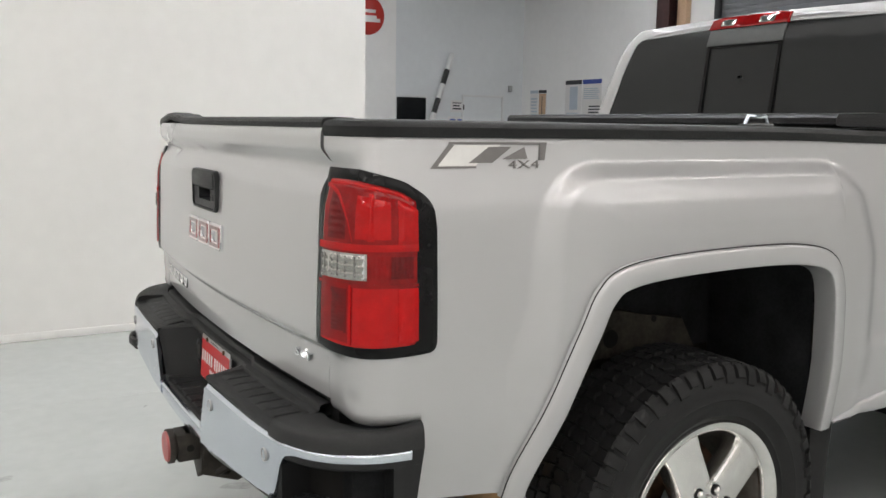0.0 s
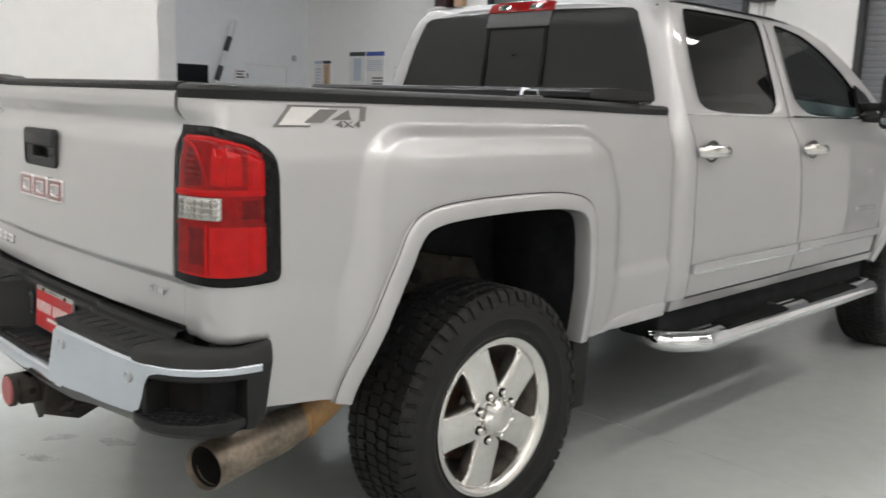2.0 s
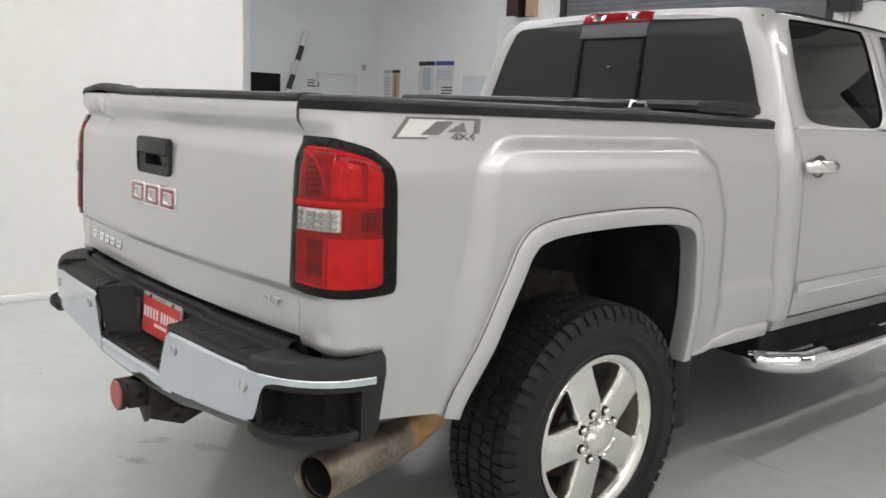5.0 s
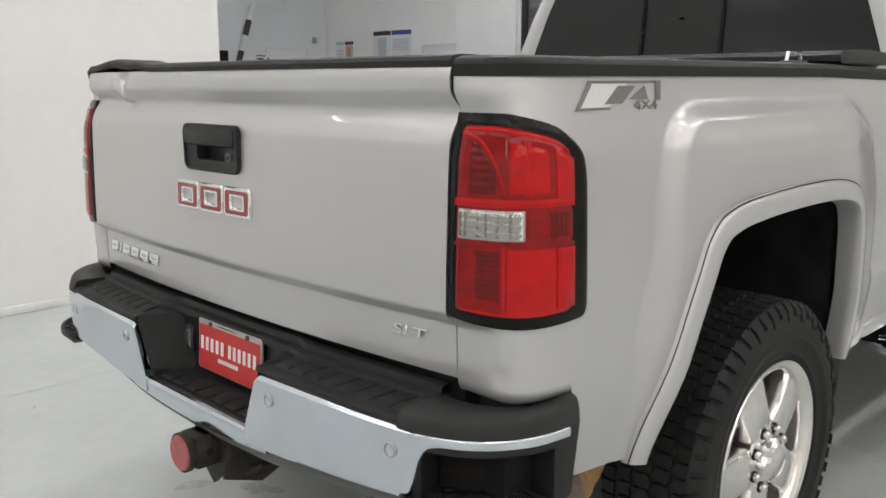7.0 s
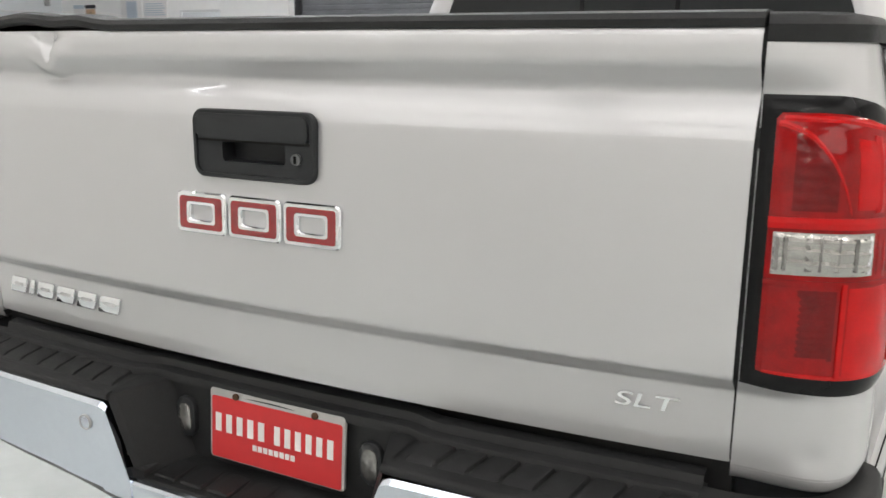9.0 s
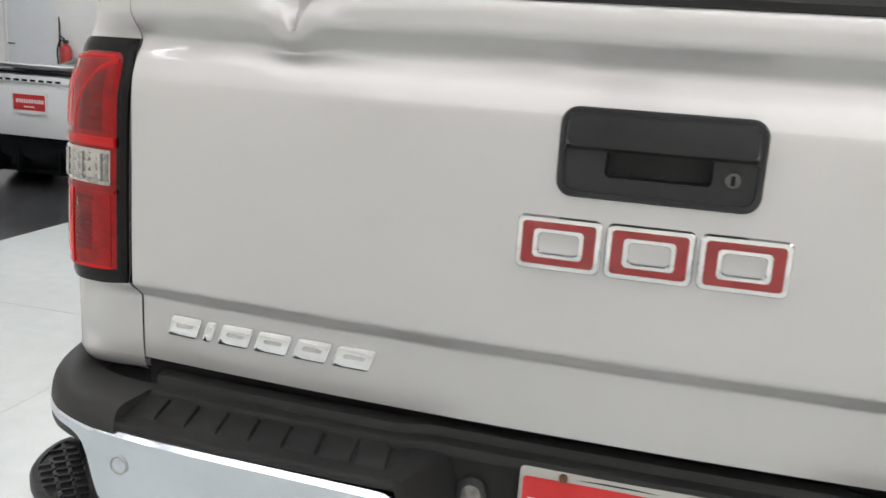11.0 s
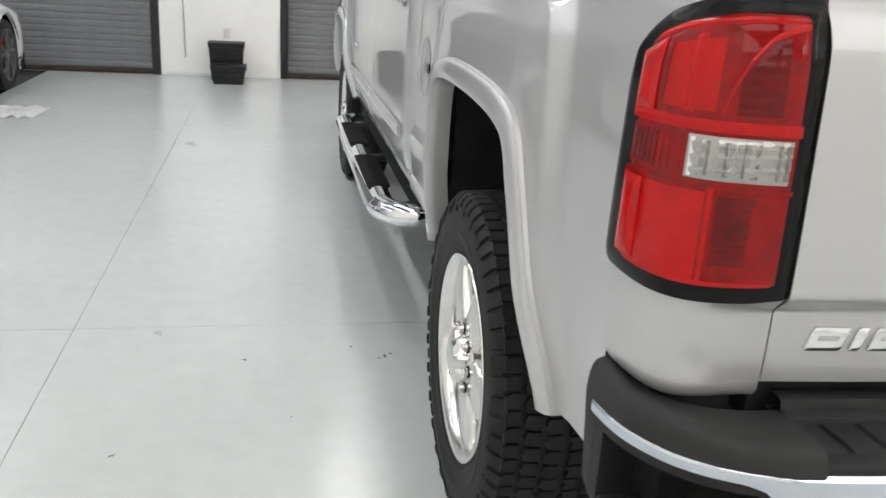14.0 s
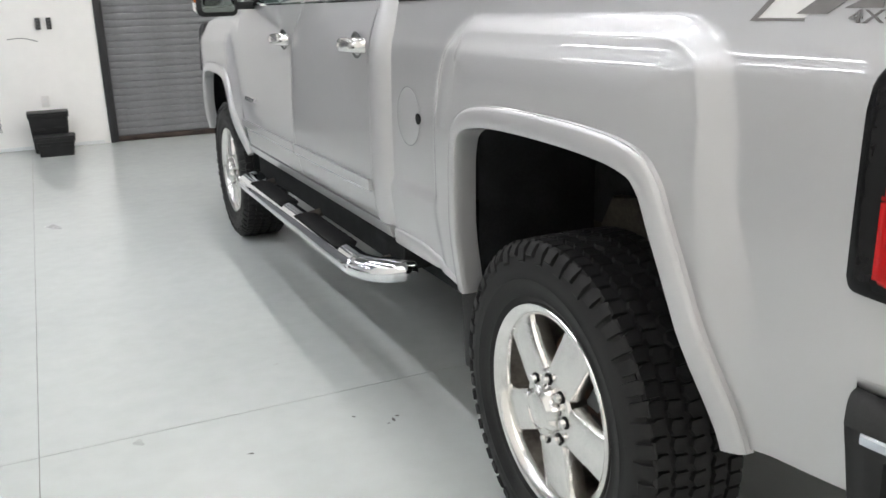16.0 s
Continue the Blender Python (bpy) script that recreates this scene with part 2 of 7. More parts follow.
def sheet(rows, bm=None, close_u=False, close_v=False):
    """Quads over rows of points."""
    bm = bm or mesh()
    vs = [[bm.verts.new(p) for p in r] for r in rows]
    nu, nv = len(vs), len(vs[0])
    for i in range(nu if close_u else nu - 1):
        for j in range(nv if close_v else nv - 1):
            q = (vs[i][j], vs[(i + 1) % nu][j], vs[(i + 1) % nu][(j + 1) % nv], vs[i][(j + 1) % nv])
            if len({v.co.to_tuple(6) for v in q}) > 2:
                try:
                    bm.faces.new(q)
                except ValueError:
                    pass
    return bm


def box(lo, hi, bevel=0.0, bm=None, segs=2, m=None):
    bm = bm or mesh()
    c = [(a + b) / 2 for a, b in zip(lo, hi)]
    s = [abs(b - a) for a, b in zip(lo, hi)]
    g = bmesh.ops.create_cube(bm, size=1.0, matrix=Matrix.Translation(c) @ Matrix.Diagonal((*s, 1)))
    if bevel:
        edges = list({e for v in g["verts"] for e in v.link_edges})
        r = bmesh.ops.bevel(bm, geom=edges, offset=min(bevel, min(s) * 0.49), segments=segs, affect="EDGES", profile=0.5)
        g = {"verts": list({v for f in r["faces"] for v in f.verts} | {v for v in g["verts"] if v.is_valid})}
    if m:
        bmesh.ops.transform(bm, matrix=m, verts=[v for v in g["verts"] if v.is_valid])
    return bm


def prism(poly, depth, to, bevel=0.0, bm=None):
    """A flat outline (u, v) given depth; to(u, v, w) places it."""
    bm = bm or mesh()
    a = [bm.verts.new(to(u, v, 0)) for u, v in poly]
    b = [bm.verts.new(to(u, v, depth)) for u, v in poly]
    n = len(poly)
    faces = [bm.faces.new(a[::-1]), bm.faces.new(b)]
    for i in range(n):
        faces.append(bm.faces.new((a[i], a[(i + 1) % n], b[(i + 1) % n], b[i])))
    if bevel:
        bmesh.ops.bevel(bm, geom=list(faces[1].edges), offset=bevel, segments=2, affect="EDGES", profile=0.5)
    bmesh.ops.recalc_face_normals(bm, faces=bm.faces)
    return bm


def rounded(w, h, r, n=5, cx=0.0, cy=0.0):
    out = []
    for k, (sx, sy) in enumerate(((1, 1), (-1, 1), (-1, -1), (1, -1))):
        for i in range(n + 1):
            a = math.pi / 2 * (k + i / n)
            out.append((cx + sx * (w / 2 - r) + r * math.cos(a), cy + sy * (h / 2 - r) + r * math.sin(a)))
    return out


def tube(points, radius, segs=12, bm=None, cap=True, flat=1.0):
    """A round bar along points; radius may be a list."""
    bm = bm or mesh()
    p = [Vector(q) for q in points]
    n = len(p)
    rad = radius if isinstance(radius, (list, tuple)) else [radius] * n
    up = None
    rings = []
    for i in range(n):
        d = (p[min(i + 1, n - 1)] - p[max(i - 1, 0)]).normalized()
        if up is None:
            up = Vector((0, 0, 1)) if abs(d.z) < 0.9 else Vector((1, 0, 0))
        side = d.cross(up).normalized()
        up = side.cross(d).normalized()
        rings.append([p[i] + rad[i] * (math.cos(2 * math.pi * k / segs) * side + flat * math.sin(2 * math.pi * k / segs) * up) for k in range(segs)])
    sheet(rings, bm, close_v=True)
    if cap:
        bm.verts.ensure_lookup_table()
        vs = list(bm.verts)[-n * segs:]
        for r in (vs[:segs], vs[-segs:]):
            try:
                bm.faces.new(r)
            except ValueError:
                pass
    bmesh.ops.recalc_face_normals(bm, faces=bm.faces)
    return bm


def bend(points, steps=6):
    """A smooth line through points."""
    p = [Vector(q) for q in points]
    out = []
    for i in range(len(p) - 1):
        a, b, c, d = p[max(i - 1, 0)], p[i], p[i + 1], p[min(i + 2, len(p) - 1)]
        for k in range(steps):
            t = k / steps
            out.append(0.5 * (2 * b + (c - a) * t + (2 * a - 5 * b + 4 * c - d) * t * t + (3 * b - a - 3 * c + d) * t**3))
    return out + [p[-1]]


def turned(profile, segs=48, centre=(0, 0, 0), sgn=1, bm=None):
    """A profile of (across, radius) turned round the axle, which runs along x."""
    cx, cy, cz = centre
    rows = [[(cx + sgn * a, cy + r * math.cos(2 * math.pi * k / segs), cz + r * math.sin(2 * math.pi * k / segs)) for k in range(segs)] for a, r in profile]
    bm = sheet(rows, bm, close_v=True)
    bmesh.ops.recalc_face_normals(bm, faces=bm.faces)
    return bm


def lettering(words, size, depth, material, name, m, parent=None, label=""):
    cu = bpy.data.curves.new(name, "FONT")
    cu.body, cu.size, cu.extrude = words, size, depth
    cu.align_x, cu.align_y = "CENTER", "CENTER"
    tmp = bpy.data.objects.new(name, cu)
    scene.collection.objects.link(tmp)
    me = bpy.data.meshes.new_from_object(tmp.evaluated_get(bpy.context.evaluated_depsgraph_get()))
    bpy.data.objects.remove(tmp)
    me.transform(m)
    me.materials.clear()
    me.materials.append(material)
    ob = new(name, me)
    ob.parent = parent
    return tagged(ob, label)

# ---- the room ----
X0, X1, Y0, Y1, ZC = -12.72, 8.0, -8.5, 8.94, 5.2
JX, JY, DARK_X = -2.23, 1.25, -4.08
ground = solid("floor", box((X0 - 0.2, Y0 - 0.2, -0.2), (X1 + 0.2, Y1 + 0.2, -0.0015)), JOINT, "concrete floor under grey epoxy paint", "floor", kind="structure")
for a, b, c, d, m in ((DARK_X, JX, Y0, JY, FLOOR_PAINT), (JX, X1, Y0, JY, FLOOR_PAINT), (DARK_X, JX, JY, Y1, FLOOR_PAINT), (JX, X1, JY, Y1, FLOOR_PAINT), (X0, DARK_X, Y0, Y1, FLOOR_DARK)):
    g, k = 0.0014, 0.0019
    part("floor_slab", box((a + g, c + k, -0.03), (b - g, d - k, 0.0), 0.0006, segs=1), m, ground)


def wall(name, lo, hi, material, label):
    return solid(name, box(lo, hi), material, label, "wall", kind="structure")


ROLL = ((-7.45, -2.84), (-1.36, 3.25))
RH = 4.1
T = 0.2
edges = [X0 - T, ROLL[0][0], ROLL[0][1], ROLL[1][0], ROLL[1][1], X1 + T]
wf = mesh()
for a, b in ((edges[0], edges[1]), (edges[2], edges[3]), (edges[4], edges[5])):
    box((a, Y1, 0), (b, Y1 + T, RH), bm=wf)
box((edges[0], Y1, RH), (edges[5], Y1 + T, ZC), bm=wf)
solid("wall_north", wf, WALL_WHITE, "white painted wall with two roller doors", "wall", kind="structure")
wall("wall_west", (X0 - T, Y0, 0), (X0, Y1, ZC), WALL_COOL, "pale cool white drywall")
wall("wall_west_return", (X0 + 0.002, 1.5, 0), (X0 + 0.10, 5.9, ZC), WALL_WHITE, "warm white wall section standing proud")
wall("wall_east", (X1, Y0, 0), (X1 + T, Y1, ZC), WALL_WHITE, "plain white painted wall")
wall("wall_south", (X0 - T, Y0 - T, 0), (X1 + T, Y0, ZC), WALL_WHITE, "plain white painted wall")
wall("wall_partition", (-3.90, Y0, 0), (-3.75, 1.165, ZC), WALL_WHITE, "smooth bright white partition wall")
solid("baseboard", box((-3.75, Y0, 0), (-3.732, 1.165, 0.055), 0.006), WALL_WHITE, "thin white baseboard on the partition", "baseboard", kind="structure")
bb = mesh()
for a, b in ((edges[0] + T, edges[1] - 0.12), (edges[2] + 0.1, edges[3] - 0.1)):
    box((a, Y1 - 0.012, 0), (b, Y1, 0.04), 0.004, bm=bb)
solid("baseboard_north", bb, WALL_COOL, "low scuffed white skirting strip", "baseboard", kind="structure")
solid("ceiling", box((X0 - T, Y0 - T, ZC), (X1 + T, Y1 + T, ZC + 0.15)), CEILING, "grey insulated metal ceiling", "ceiling", kind="structure")


def ceiling_light(at, first=None):
    if first:
        return copy_thing(first, pose(*at))
    e = empty("ceiling_light", "long white LED strip light, lit", "ceiling light", "strip lights on the ceiling", at=at)
    part("housing", box((-0.13, -1.25, -0.03), (0.13, 1.25, 0.06), 0.01), WHITE_METAL, e)
    part("diffuser", box((-0.06, -1.22, -0.05), (0.06, 1.22, -0.031), 0.006), LED, e, "glowing white diffuser")
    for y in (-0.9, 0.9):
        part("hanger", tube(((0, y, 0.06), (0, y, ZC - at[2])), 0.006, 8), DARK_STEEL, e)
    return e


# an added, unseen panel that brightens the tailgate and the right flank
def fill_panel(at, first=None):
    if first:
        return copy_thing(first, pose(*at))
    e = empty("added_fill_panel", "wide white fill panel added for soft light, lit", "ceiling light", "panel lights on the ceiling", at=at)
    part("housing", box((-1.44, -1.44, -0.02), (1.44, 1.44, 0.06), 0.01), WHITE_METAL, e)
    part("diffuser", box((-1.40, -1.40, -0.035), (1.40, 1.40, -0.021), 0.005), FILL_SOFT, e, "glowing white diffuser")
    for y in (-0.9, 0.9):
        part("hanger", tube(((0, y, 0.06), (0, y, ZC - at[2])), 0.006, 8), DARK_STEEL, e)
    return e


# added fill panels, unseen, behind and right of the truck; strips over the hall
panel0 = None
for lx, rows in ((-1.9, (-6.2, -2.9)), (1.3, (-6.2, -2.9)), (5.7, (-6.2, -2.9, 0.4, 3.7))):
    for ly in rows:
        o = fill_panel((lx, ly, 4.75), panel0)
        panel0 = panel0 or o
        if lx > 5:
            for c in o.children:
                if c.name.startswith("diffuser"):
                    c.material_slots[0].link = "OBJECT"
                    c.material_slots[0].material = FILL_SIDE
lamp0 = None
for lx in (-10.2, -6.9, -3.8, -2.2, -0.6, 3.3):
    for ly in (-6.9, -2.0, 1.0, 3.9, 6.8):
        if ly < 0 and -3 < lx < 1 or ly > 6 and -3 < lx < -1 or ly > 6 and -4 < lx < -3:
            continue
        o = ceiling_light((lx + (2.0 if ly > 6 and lx < -5 else 0.0), ly, 4.75), lamp0)
        lamp0 = lamp0 or o
        tube_glow = LED_WARM if lx > 1 else LED_COOL if lx < -1 else LED
        for c in o.children:
            if c.name.startswith("diffuser"):
                c.material_slots[0].link = "OBJECT"
                c.material_slots[0].material = tube_glow

# roller doors
PITCH = 0.0765
slat_mesh = {}


def roller_door(n, a, b):
    e = empty("roller_door", "closed grey corrugated steel roller door", "roller door", "roller doors", "structure", at=((a + b) / 2, Y1 + 0.06, 0))
    w = (b - a) / 2
    if w not in slat_mesh:
        prof = [(0.0, -0.006), (0.002, 0.006), (0.010, 0.0085), (0.024, 0.0105), (0.04, 0.011), (0.056, 0.0105), (0.068, 0.0085), (0.0745, 0.006), (PITCH, -0.006)]
        slat_mesh[w] = finish("slat", sheet([[(x, -v, u) for u, v in prof] for x in np.linspace(-w, w, 12)]), STEEL_GREY, 60)
    for k in range(int(RH / PITCH)):
        s = new("slat", slat_mesh[w])
        s.parent = e
        s.location = (0, 0.003 * math.sin(k * 2.1), 0.060 + k * PITCH)
    part("backing", box((-w, 0.03, 0.0), (w, 0.06, RH)), DARK_STEEL, e)
    part("bottom_bar", box((-w + 0.02, -0.045, 0.004), (w - 0.02, 0.01, 0.060), 0.006), RUST_BAR, e, "worn brown bottom bar")
    for s in (-1, 1):
        g = box((s * w - 0.035, -0.085, 0), (s * w + 0.04, 0.0, RH), 0.004)
        box((s * (w - 0.046) - 0.010, -0.075, 0), (s * (w - 0.046) + 0.010, -0.01, RH), 0.003, bm=g)
        part("guide_rail", g, DARK_STEEL, e, "black steel guide rail")
    return e


for k, (a, b) in enumerate(ROLL):
    roller_door(k, a, b)


def bars(parent, rows, material, to, depth=0.002, name="print_bar"):
    for u0, v0, u1, v1 in rows:
        part(name, prism([(u0, v0), (u1, v0), (u1, v1), (u0, v1)], depth, to), material, parent)


# flush doors in the walls
def wall_door(name, to, w, h, label, lever):
    e = empty(name, label, "door", kind="structure", at=to(0, 0, 0))
    loc = Vector(to(0, 0, 0))
    lo = lambda u, v, d: Vector(to(u, v, d)) - loc
    part("leaf", prism([(0.04, 0.01), (w - 0.04, 0.01), (w - 0.04, h - 0.04), (0.04, h - 0.04)], 0.02, lo, 0.003), WALL_COOL, e)
    fr = prism([(0, 0), (0.038, 0), (0.038, h), (0, h)], 0.035, lo, 0.004)
    prism([(w - 0.038, 0), (w, 0), (w, h), (w - 0.038, h)], 0.035, lo, 0.004, fr)
    prism([(0.038, h - 0.038), (w - 0.038, h - 0.038), (w - 0.038, h), (0.038, h)], 0.035, lo, 0.004, fr)
    part("frame", fr, WHITE_METAL, e)
    for z in (0.25, h / 2 + 0.1, h - 0.25):
        part("hinge", prism(rounded(0.03, 0.1, 0.006, 3, w - 0.03 if lever else 0.03, z), 0.04, lo), DARK_STEEL, e)
    ku = 0.1 if lever else w - 0.1
    part("lever_handle", tube([lo(ku, 1.0, 0.02), lo(ku, 1.0, 0.07), lo(ku + (0.05 if lever else -0.05), 1.0, 0.075), lo(ku + (0.11 if lever else -0.11), 1.0, 0.07)], 0.011, 8), DARK_STEEL, e, "dark metal lever")
    return e


wall_door("door_1", lambda u, v, d: (X0 + 0.0 + d, 7.45 + u, v), 1.0, 2.1, "white flush door in a thin metal frame", False)
wall_door("door_2", lambda u, v, d: (-9.84 + u, Y1 - d, v), 1.01, 2.10, "white flush side door beside the roller door", True)

# pieces on the west wall
mon = empty("wall_screen", "dark screen in a slim grey frame on the wall", "screen", at=(X0, 6.27, 1.72))
part("screen_frame", box((0, -0.36, -0.36), (0.05, 0.36, 0.33), 0.008), WHITE_METAL, mon)
part("screen_panel", box((0.05, -0.325, -0.325), (0.056, 0.325, 0.295), 0.002), CARBON, mon)
post = empty("striped_pole", "leaning black and white striped barrier pole", "pole", at=(X0 + 0.35, 6.02, 0.0))
d0, d1 = Vector((0, 0, 0.0)), Vector((-0.28, 1.14, 2.86))
n = 10
for k in range(n):
    part("pole_band", tube([d0.lerp(d1, k / n), d0.lerp(d1, (k + 1) / n)], 0.055, 12), WHITE_METAL if k % 2 else DARK_STEEL, post, "white band" if k % 2 else "black band")
part("pole_cap", tube([d1, d1 + (d1 - d0).normalized() * 0.05], [0.058, 0.03], 12), WHITE_METAL, post)
sg = empty("wall_notice", "small white framed notice with grey print", "notice", "wall notices", at=(X0, 7.33, 1.86))
part("notice_board", box((0.002, -0.14, -0.12), (0.02, 0.14, 0.12), 0.004), WHITE_PRINT, sg)
bars(sg, [(-0.1, -0.06, 0.1, -0.03), (-0.1, 0.0, 0.06, 0.03), (-0.1, 0.06, 0.1, 0.08)], BLACK_PRINT, lambda u, v, d: (0.02 + d, u, v))
sg = empty("wall_notice", "white notice with a line of blue print", "notice", "wall notices", at=(X0, 7.33, 1.5))
part("notice_board", box((0.002, -0.2, -0.2), (0.014, 0.2, 0.16), 0.003), WHITE_PRINT, sg)
bars(sg, [(-0.16, 0.06, -0.02, 0.11), (0.02, 0.06, 0.15, 0.11)], BLUE_PRINT, lambda u, v, d: (0.014 + d, u, v))
sn = empty("round_sign", "round red sign with white bars of print", "sign", at=(X0 + 0.10, 5.28, 3.50))
part("sign_disc", turned([(0.0, 0.0), (0.0, 0.36), (0.012, 0.36), (0.016, 0.35), (0.016, 0.0)], 48), RED_PAINT, sn)
bars(sn, [(-0.2, 0.05, 0.18, 0.11), (-0.05, -0.12, 0.27, -0.05), (-0.2, -0.05, 0.2, 0.0)], WHITE_PRINT, lambda u, v, d: (0.0165 + d, u, v))
sw = empty("wall_switch", "small grey thermostat box on the wall", "switch", at=(X0 + 0.0, 8.62, 2.26))
part("switch_box", box((0, -0.045, -0.06), (0.035, 0.045, 0.06), 0.006), GREY_LIGHT, sw)

# notices on the north wall
def notice(label, x, z, w, h, panels):
    e = empty("wall_notice", label, "notice", "wall notices", at=(x, Y1, z))
    part("notice_board", box((0, -0.012, 0), (w, -0.001, h), 0.002), WHITE_PRINT, e)
    for rows, m in panels:
        bars(e, rows, m, lambda u, v, d: (u, -0.012 - d, v))
    return e


def body(x0, x1, z0, z1, n):
    return [(x0, z0 + (z1 - z0) * k / n, x1 - 0.1 * (x1 - x0) * (k % 3) / 2, z0 + (z1 - z0) * (k + 0.45) / n) for k in range(n)]


notice("pale blue printed wall notice with a black heading", -11.22, 1.62, 0.5, 0.76, [([(0, 0.68, 0.5, 0.76)], BLACK_PRINT), ([(0.14, 0.2, 0.38, 0.64)], PALE_PRINT), (body(0.04, 0.46, 0.04, 0.16, 3), PALE_PRINT)])
notice("white printed wall notice with a blue heading and black lines", -10.69, 1.62, 0.55, 0.76, [([(0, 0.68, 0.55, 0.76)], BLUE_PRINT), (body(0.2, 0.53, 0.02, 0.3, 5), BLACK_PRINT), (body(0.04, 0.5, 0.4, 0.62, 6), PALE_PRINT)])
notice("narrow pale wall notice with grey print", -12.40, 1.5, 0.27, 0.72, [([(0, 0.66, 0.27, 0.72)], PALE_PRINT), (body(0.03, 0.24, 0.08, 0.6, 8), PALE_PRINT), ([(0.02, 0.0, 0.25, 0.1)], BLUE_PRINT)])
notice("narrow tan printed wall notice with dark heading", -12.11, 1.5, 0.27, 0.72, [([(0.02, 0.02, 0.25, 0.65)], TAN_PRINT), ([(0, 0.66, 0.27, 0.72), (0.11, 0.06, 0.14, 0.6), (0.02, 0.0, 0.25, 0.05)], BLACK_PRINT)])
ex = empty("extinguisher_sign", "small red and white upright safety sign", "sign", at=(-8.61, Y1, 1.66))
part("sign_board", box((-0.05, -0.01, 0), (0.06, -0.001, 0.30), 0.002), WHITE_PRINT, ex)
bars(ex, [(-0.045, 0.0, -0.015, 0.28), (0.02, 0.0, 0.05, 0.28)], RED_PAINT, lambda u, v, d: (u, -0.0105 - d, v))
fe = empty("fire_extinguisher", "red fire extinguisher with black hose on the wall", "fire extinguisher", at=(-8.68, Y1 - 0.15, 0.62))
part("cylinder", sheet([[(r * math.cos(2 * math.pi * k / 20), r * math.sin(2 * math.pi * k / 20), z) for k in range(20)] for r, z in ((0.0, 0.0), (0.07, 0.0), (0.08, 0.02), (0.08, 0.34), (0.065, 0.39), (0.03, 0.42), (0.025, 0.44), (0.0, 0.44))], close_v=True), RED_PAINT, fe)
part("valve", box((-0.035, -0.025, 0.43), (0.035, 0.025, 0.48), 0.006), DARK_STEEL, fe)
part("grip", tube([(-0.02, 0, 0.49), (-0.09, 0, 0.54)], 0.012, 8), DARK_STEEL, fe)
part("hose", tube(bend([(0.02, 0, 0.47), (-0.08, -0.02, 0.46), (-0.13, -0.02, 0.3), (-0.11, -0.02, 0.1)]), 0.012, 8), BLACK_RUBBER, fe)
solid("broom", tube([(-8.74, Y1 - 0.2, 0.02), (-8.86, Y1 - 0.04, 1.42)], 0.015, 8), DARK_STEEL, "black broom handle leaning on the wall", "broom")

# steel column and pipe above the side door
cl = empty("steel_column", "dark brown primed steel column high on the wall", "column", kind="structure", at=(-8.34, Y1, 3.1))
g = box((-0.14, -0.02, 0), (0.14, -0.001, 2.1))
box((-0.14, -0.30, 0), (0.14, -0.28, 2.1), bm=g)
box((-0.01, -0.28, 0), (0.01, -0.02, 2.1), bm=g)
part("column_profile", g, BROWN_STEEL, cl)
part("pipe", box((0.145, -0.12, 0), (0.34, -0.001, 2.1), 0.01), TAN_PRINT, cl, "beige boxed-in pipe")
wb = solid("wall_pier", box((-8.95, Y1 - 0.05, 0), (-7.58, Y1 - 0.001, 3.1), 0.004), WALL_WHITE, "white boarded wall strip beside the roller door", "wall", kind="structure")

# chain hoist, operator, switches and outlet between the roller doors
op = empty("door_operator", "black electric roller door operator high on the wall", "door operator", at=(-2.55, Y1, 2.98))
part("motor_box", box((-0.2, -0.22, -0.1), (0.12, -0.001, 0.12), 0.012), DARK_STEEL, op)
part("gear_case", tube([(-0.25, -0.12, 0.03), (-0.19, -0.12, 0.03)], 0.09, 16), CASTBLACK, op)
part("conduit", tube(bend([(0.12, -0.08, 0.0), (0.3, -0.06, 0.02), (0.42, -0.03, 0.0)]), 0.008, 8), GREY_SEAL, op)
hc = empty("hand_chain", "long dark steel hand chain hanging down the wall", "chain", at=(-2.50, Y1 - 0.06, 0.24))
link = finish("chain_link", tube([(0.010 * math.cos(a), 0, 0.018 * math.sin(a)) for a in np.linspace(0, 2 * math.pi, 11)], 0.0032, 5, cap=False), DARK_STEEL)
for k in range(88):
    o = new("chain_link", link)
    o.parent = hc
    o.matrix_basis = pose(-0.06 + 0.002 * math.sin(k * 0.7) + 0.0006 * (88 - k), 0, k * 0.031, 0, 0, 90 * (k % 2))
part("chain_guard", box((-0.035, -0.02, 0.78), (0.015, 0.02, 1.0), 0.008), DARK_STEEL, hc)
part("cord", tube(bend([(-0.12, 0, 2.7), (-0.15, 0, 1.6), (-0.14, 0, 0.95), (-0.09, 0, 0.86), (-0.03, 0, 0.95)]), 0.004, 6), GREY_SEAL, hc)
for sx in (-1.975, -1.865):
    o = empty("door_switch", "black three-button roller door switch", "switch", "door switches", at=(sx, Y1, 1.355))
    part("switch_box", box((-0.026, -0.045, -0.062), (0.026, -0.001, 0.062), 0.006), DARK_STEEL, o)
    for z in (-0.035, 0.0, 0.035):
        part("button", tube([(0, -0.045, z), (0, -0.052, z)], 0.010, 10), GREY_SEAL, o)
solid("conduit", tube(bend([(-2.3, Y1 - 0.01, 1.2), (-2.15, Y1 - 0.012, 1.21), (-2.0, Y1 - 0.012, 1.17)]), 0.004, 6), GREY_SEAL, "thin grey cable fixed along the wall", "cable")
o = empty("wall_outlet", "white double socket outlet on the wall", "outlet", at=(-2.02, Y1, 0.52))
part("cover_plate", box((-0.04, -0.01, -0.06), (0.04, -0.001, 0.06), 0.003), WHITE_PRINT, o)
for z in (-0.025, 0.025):
    part("socket", box((-0.015, -0.013, z - 0.012), (0.015, -0.01, z + 0.012), 0.003), WHITE_METAL, o)
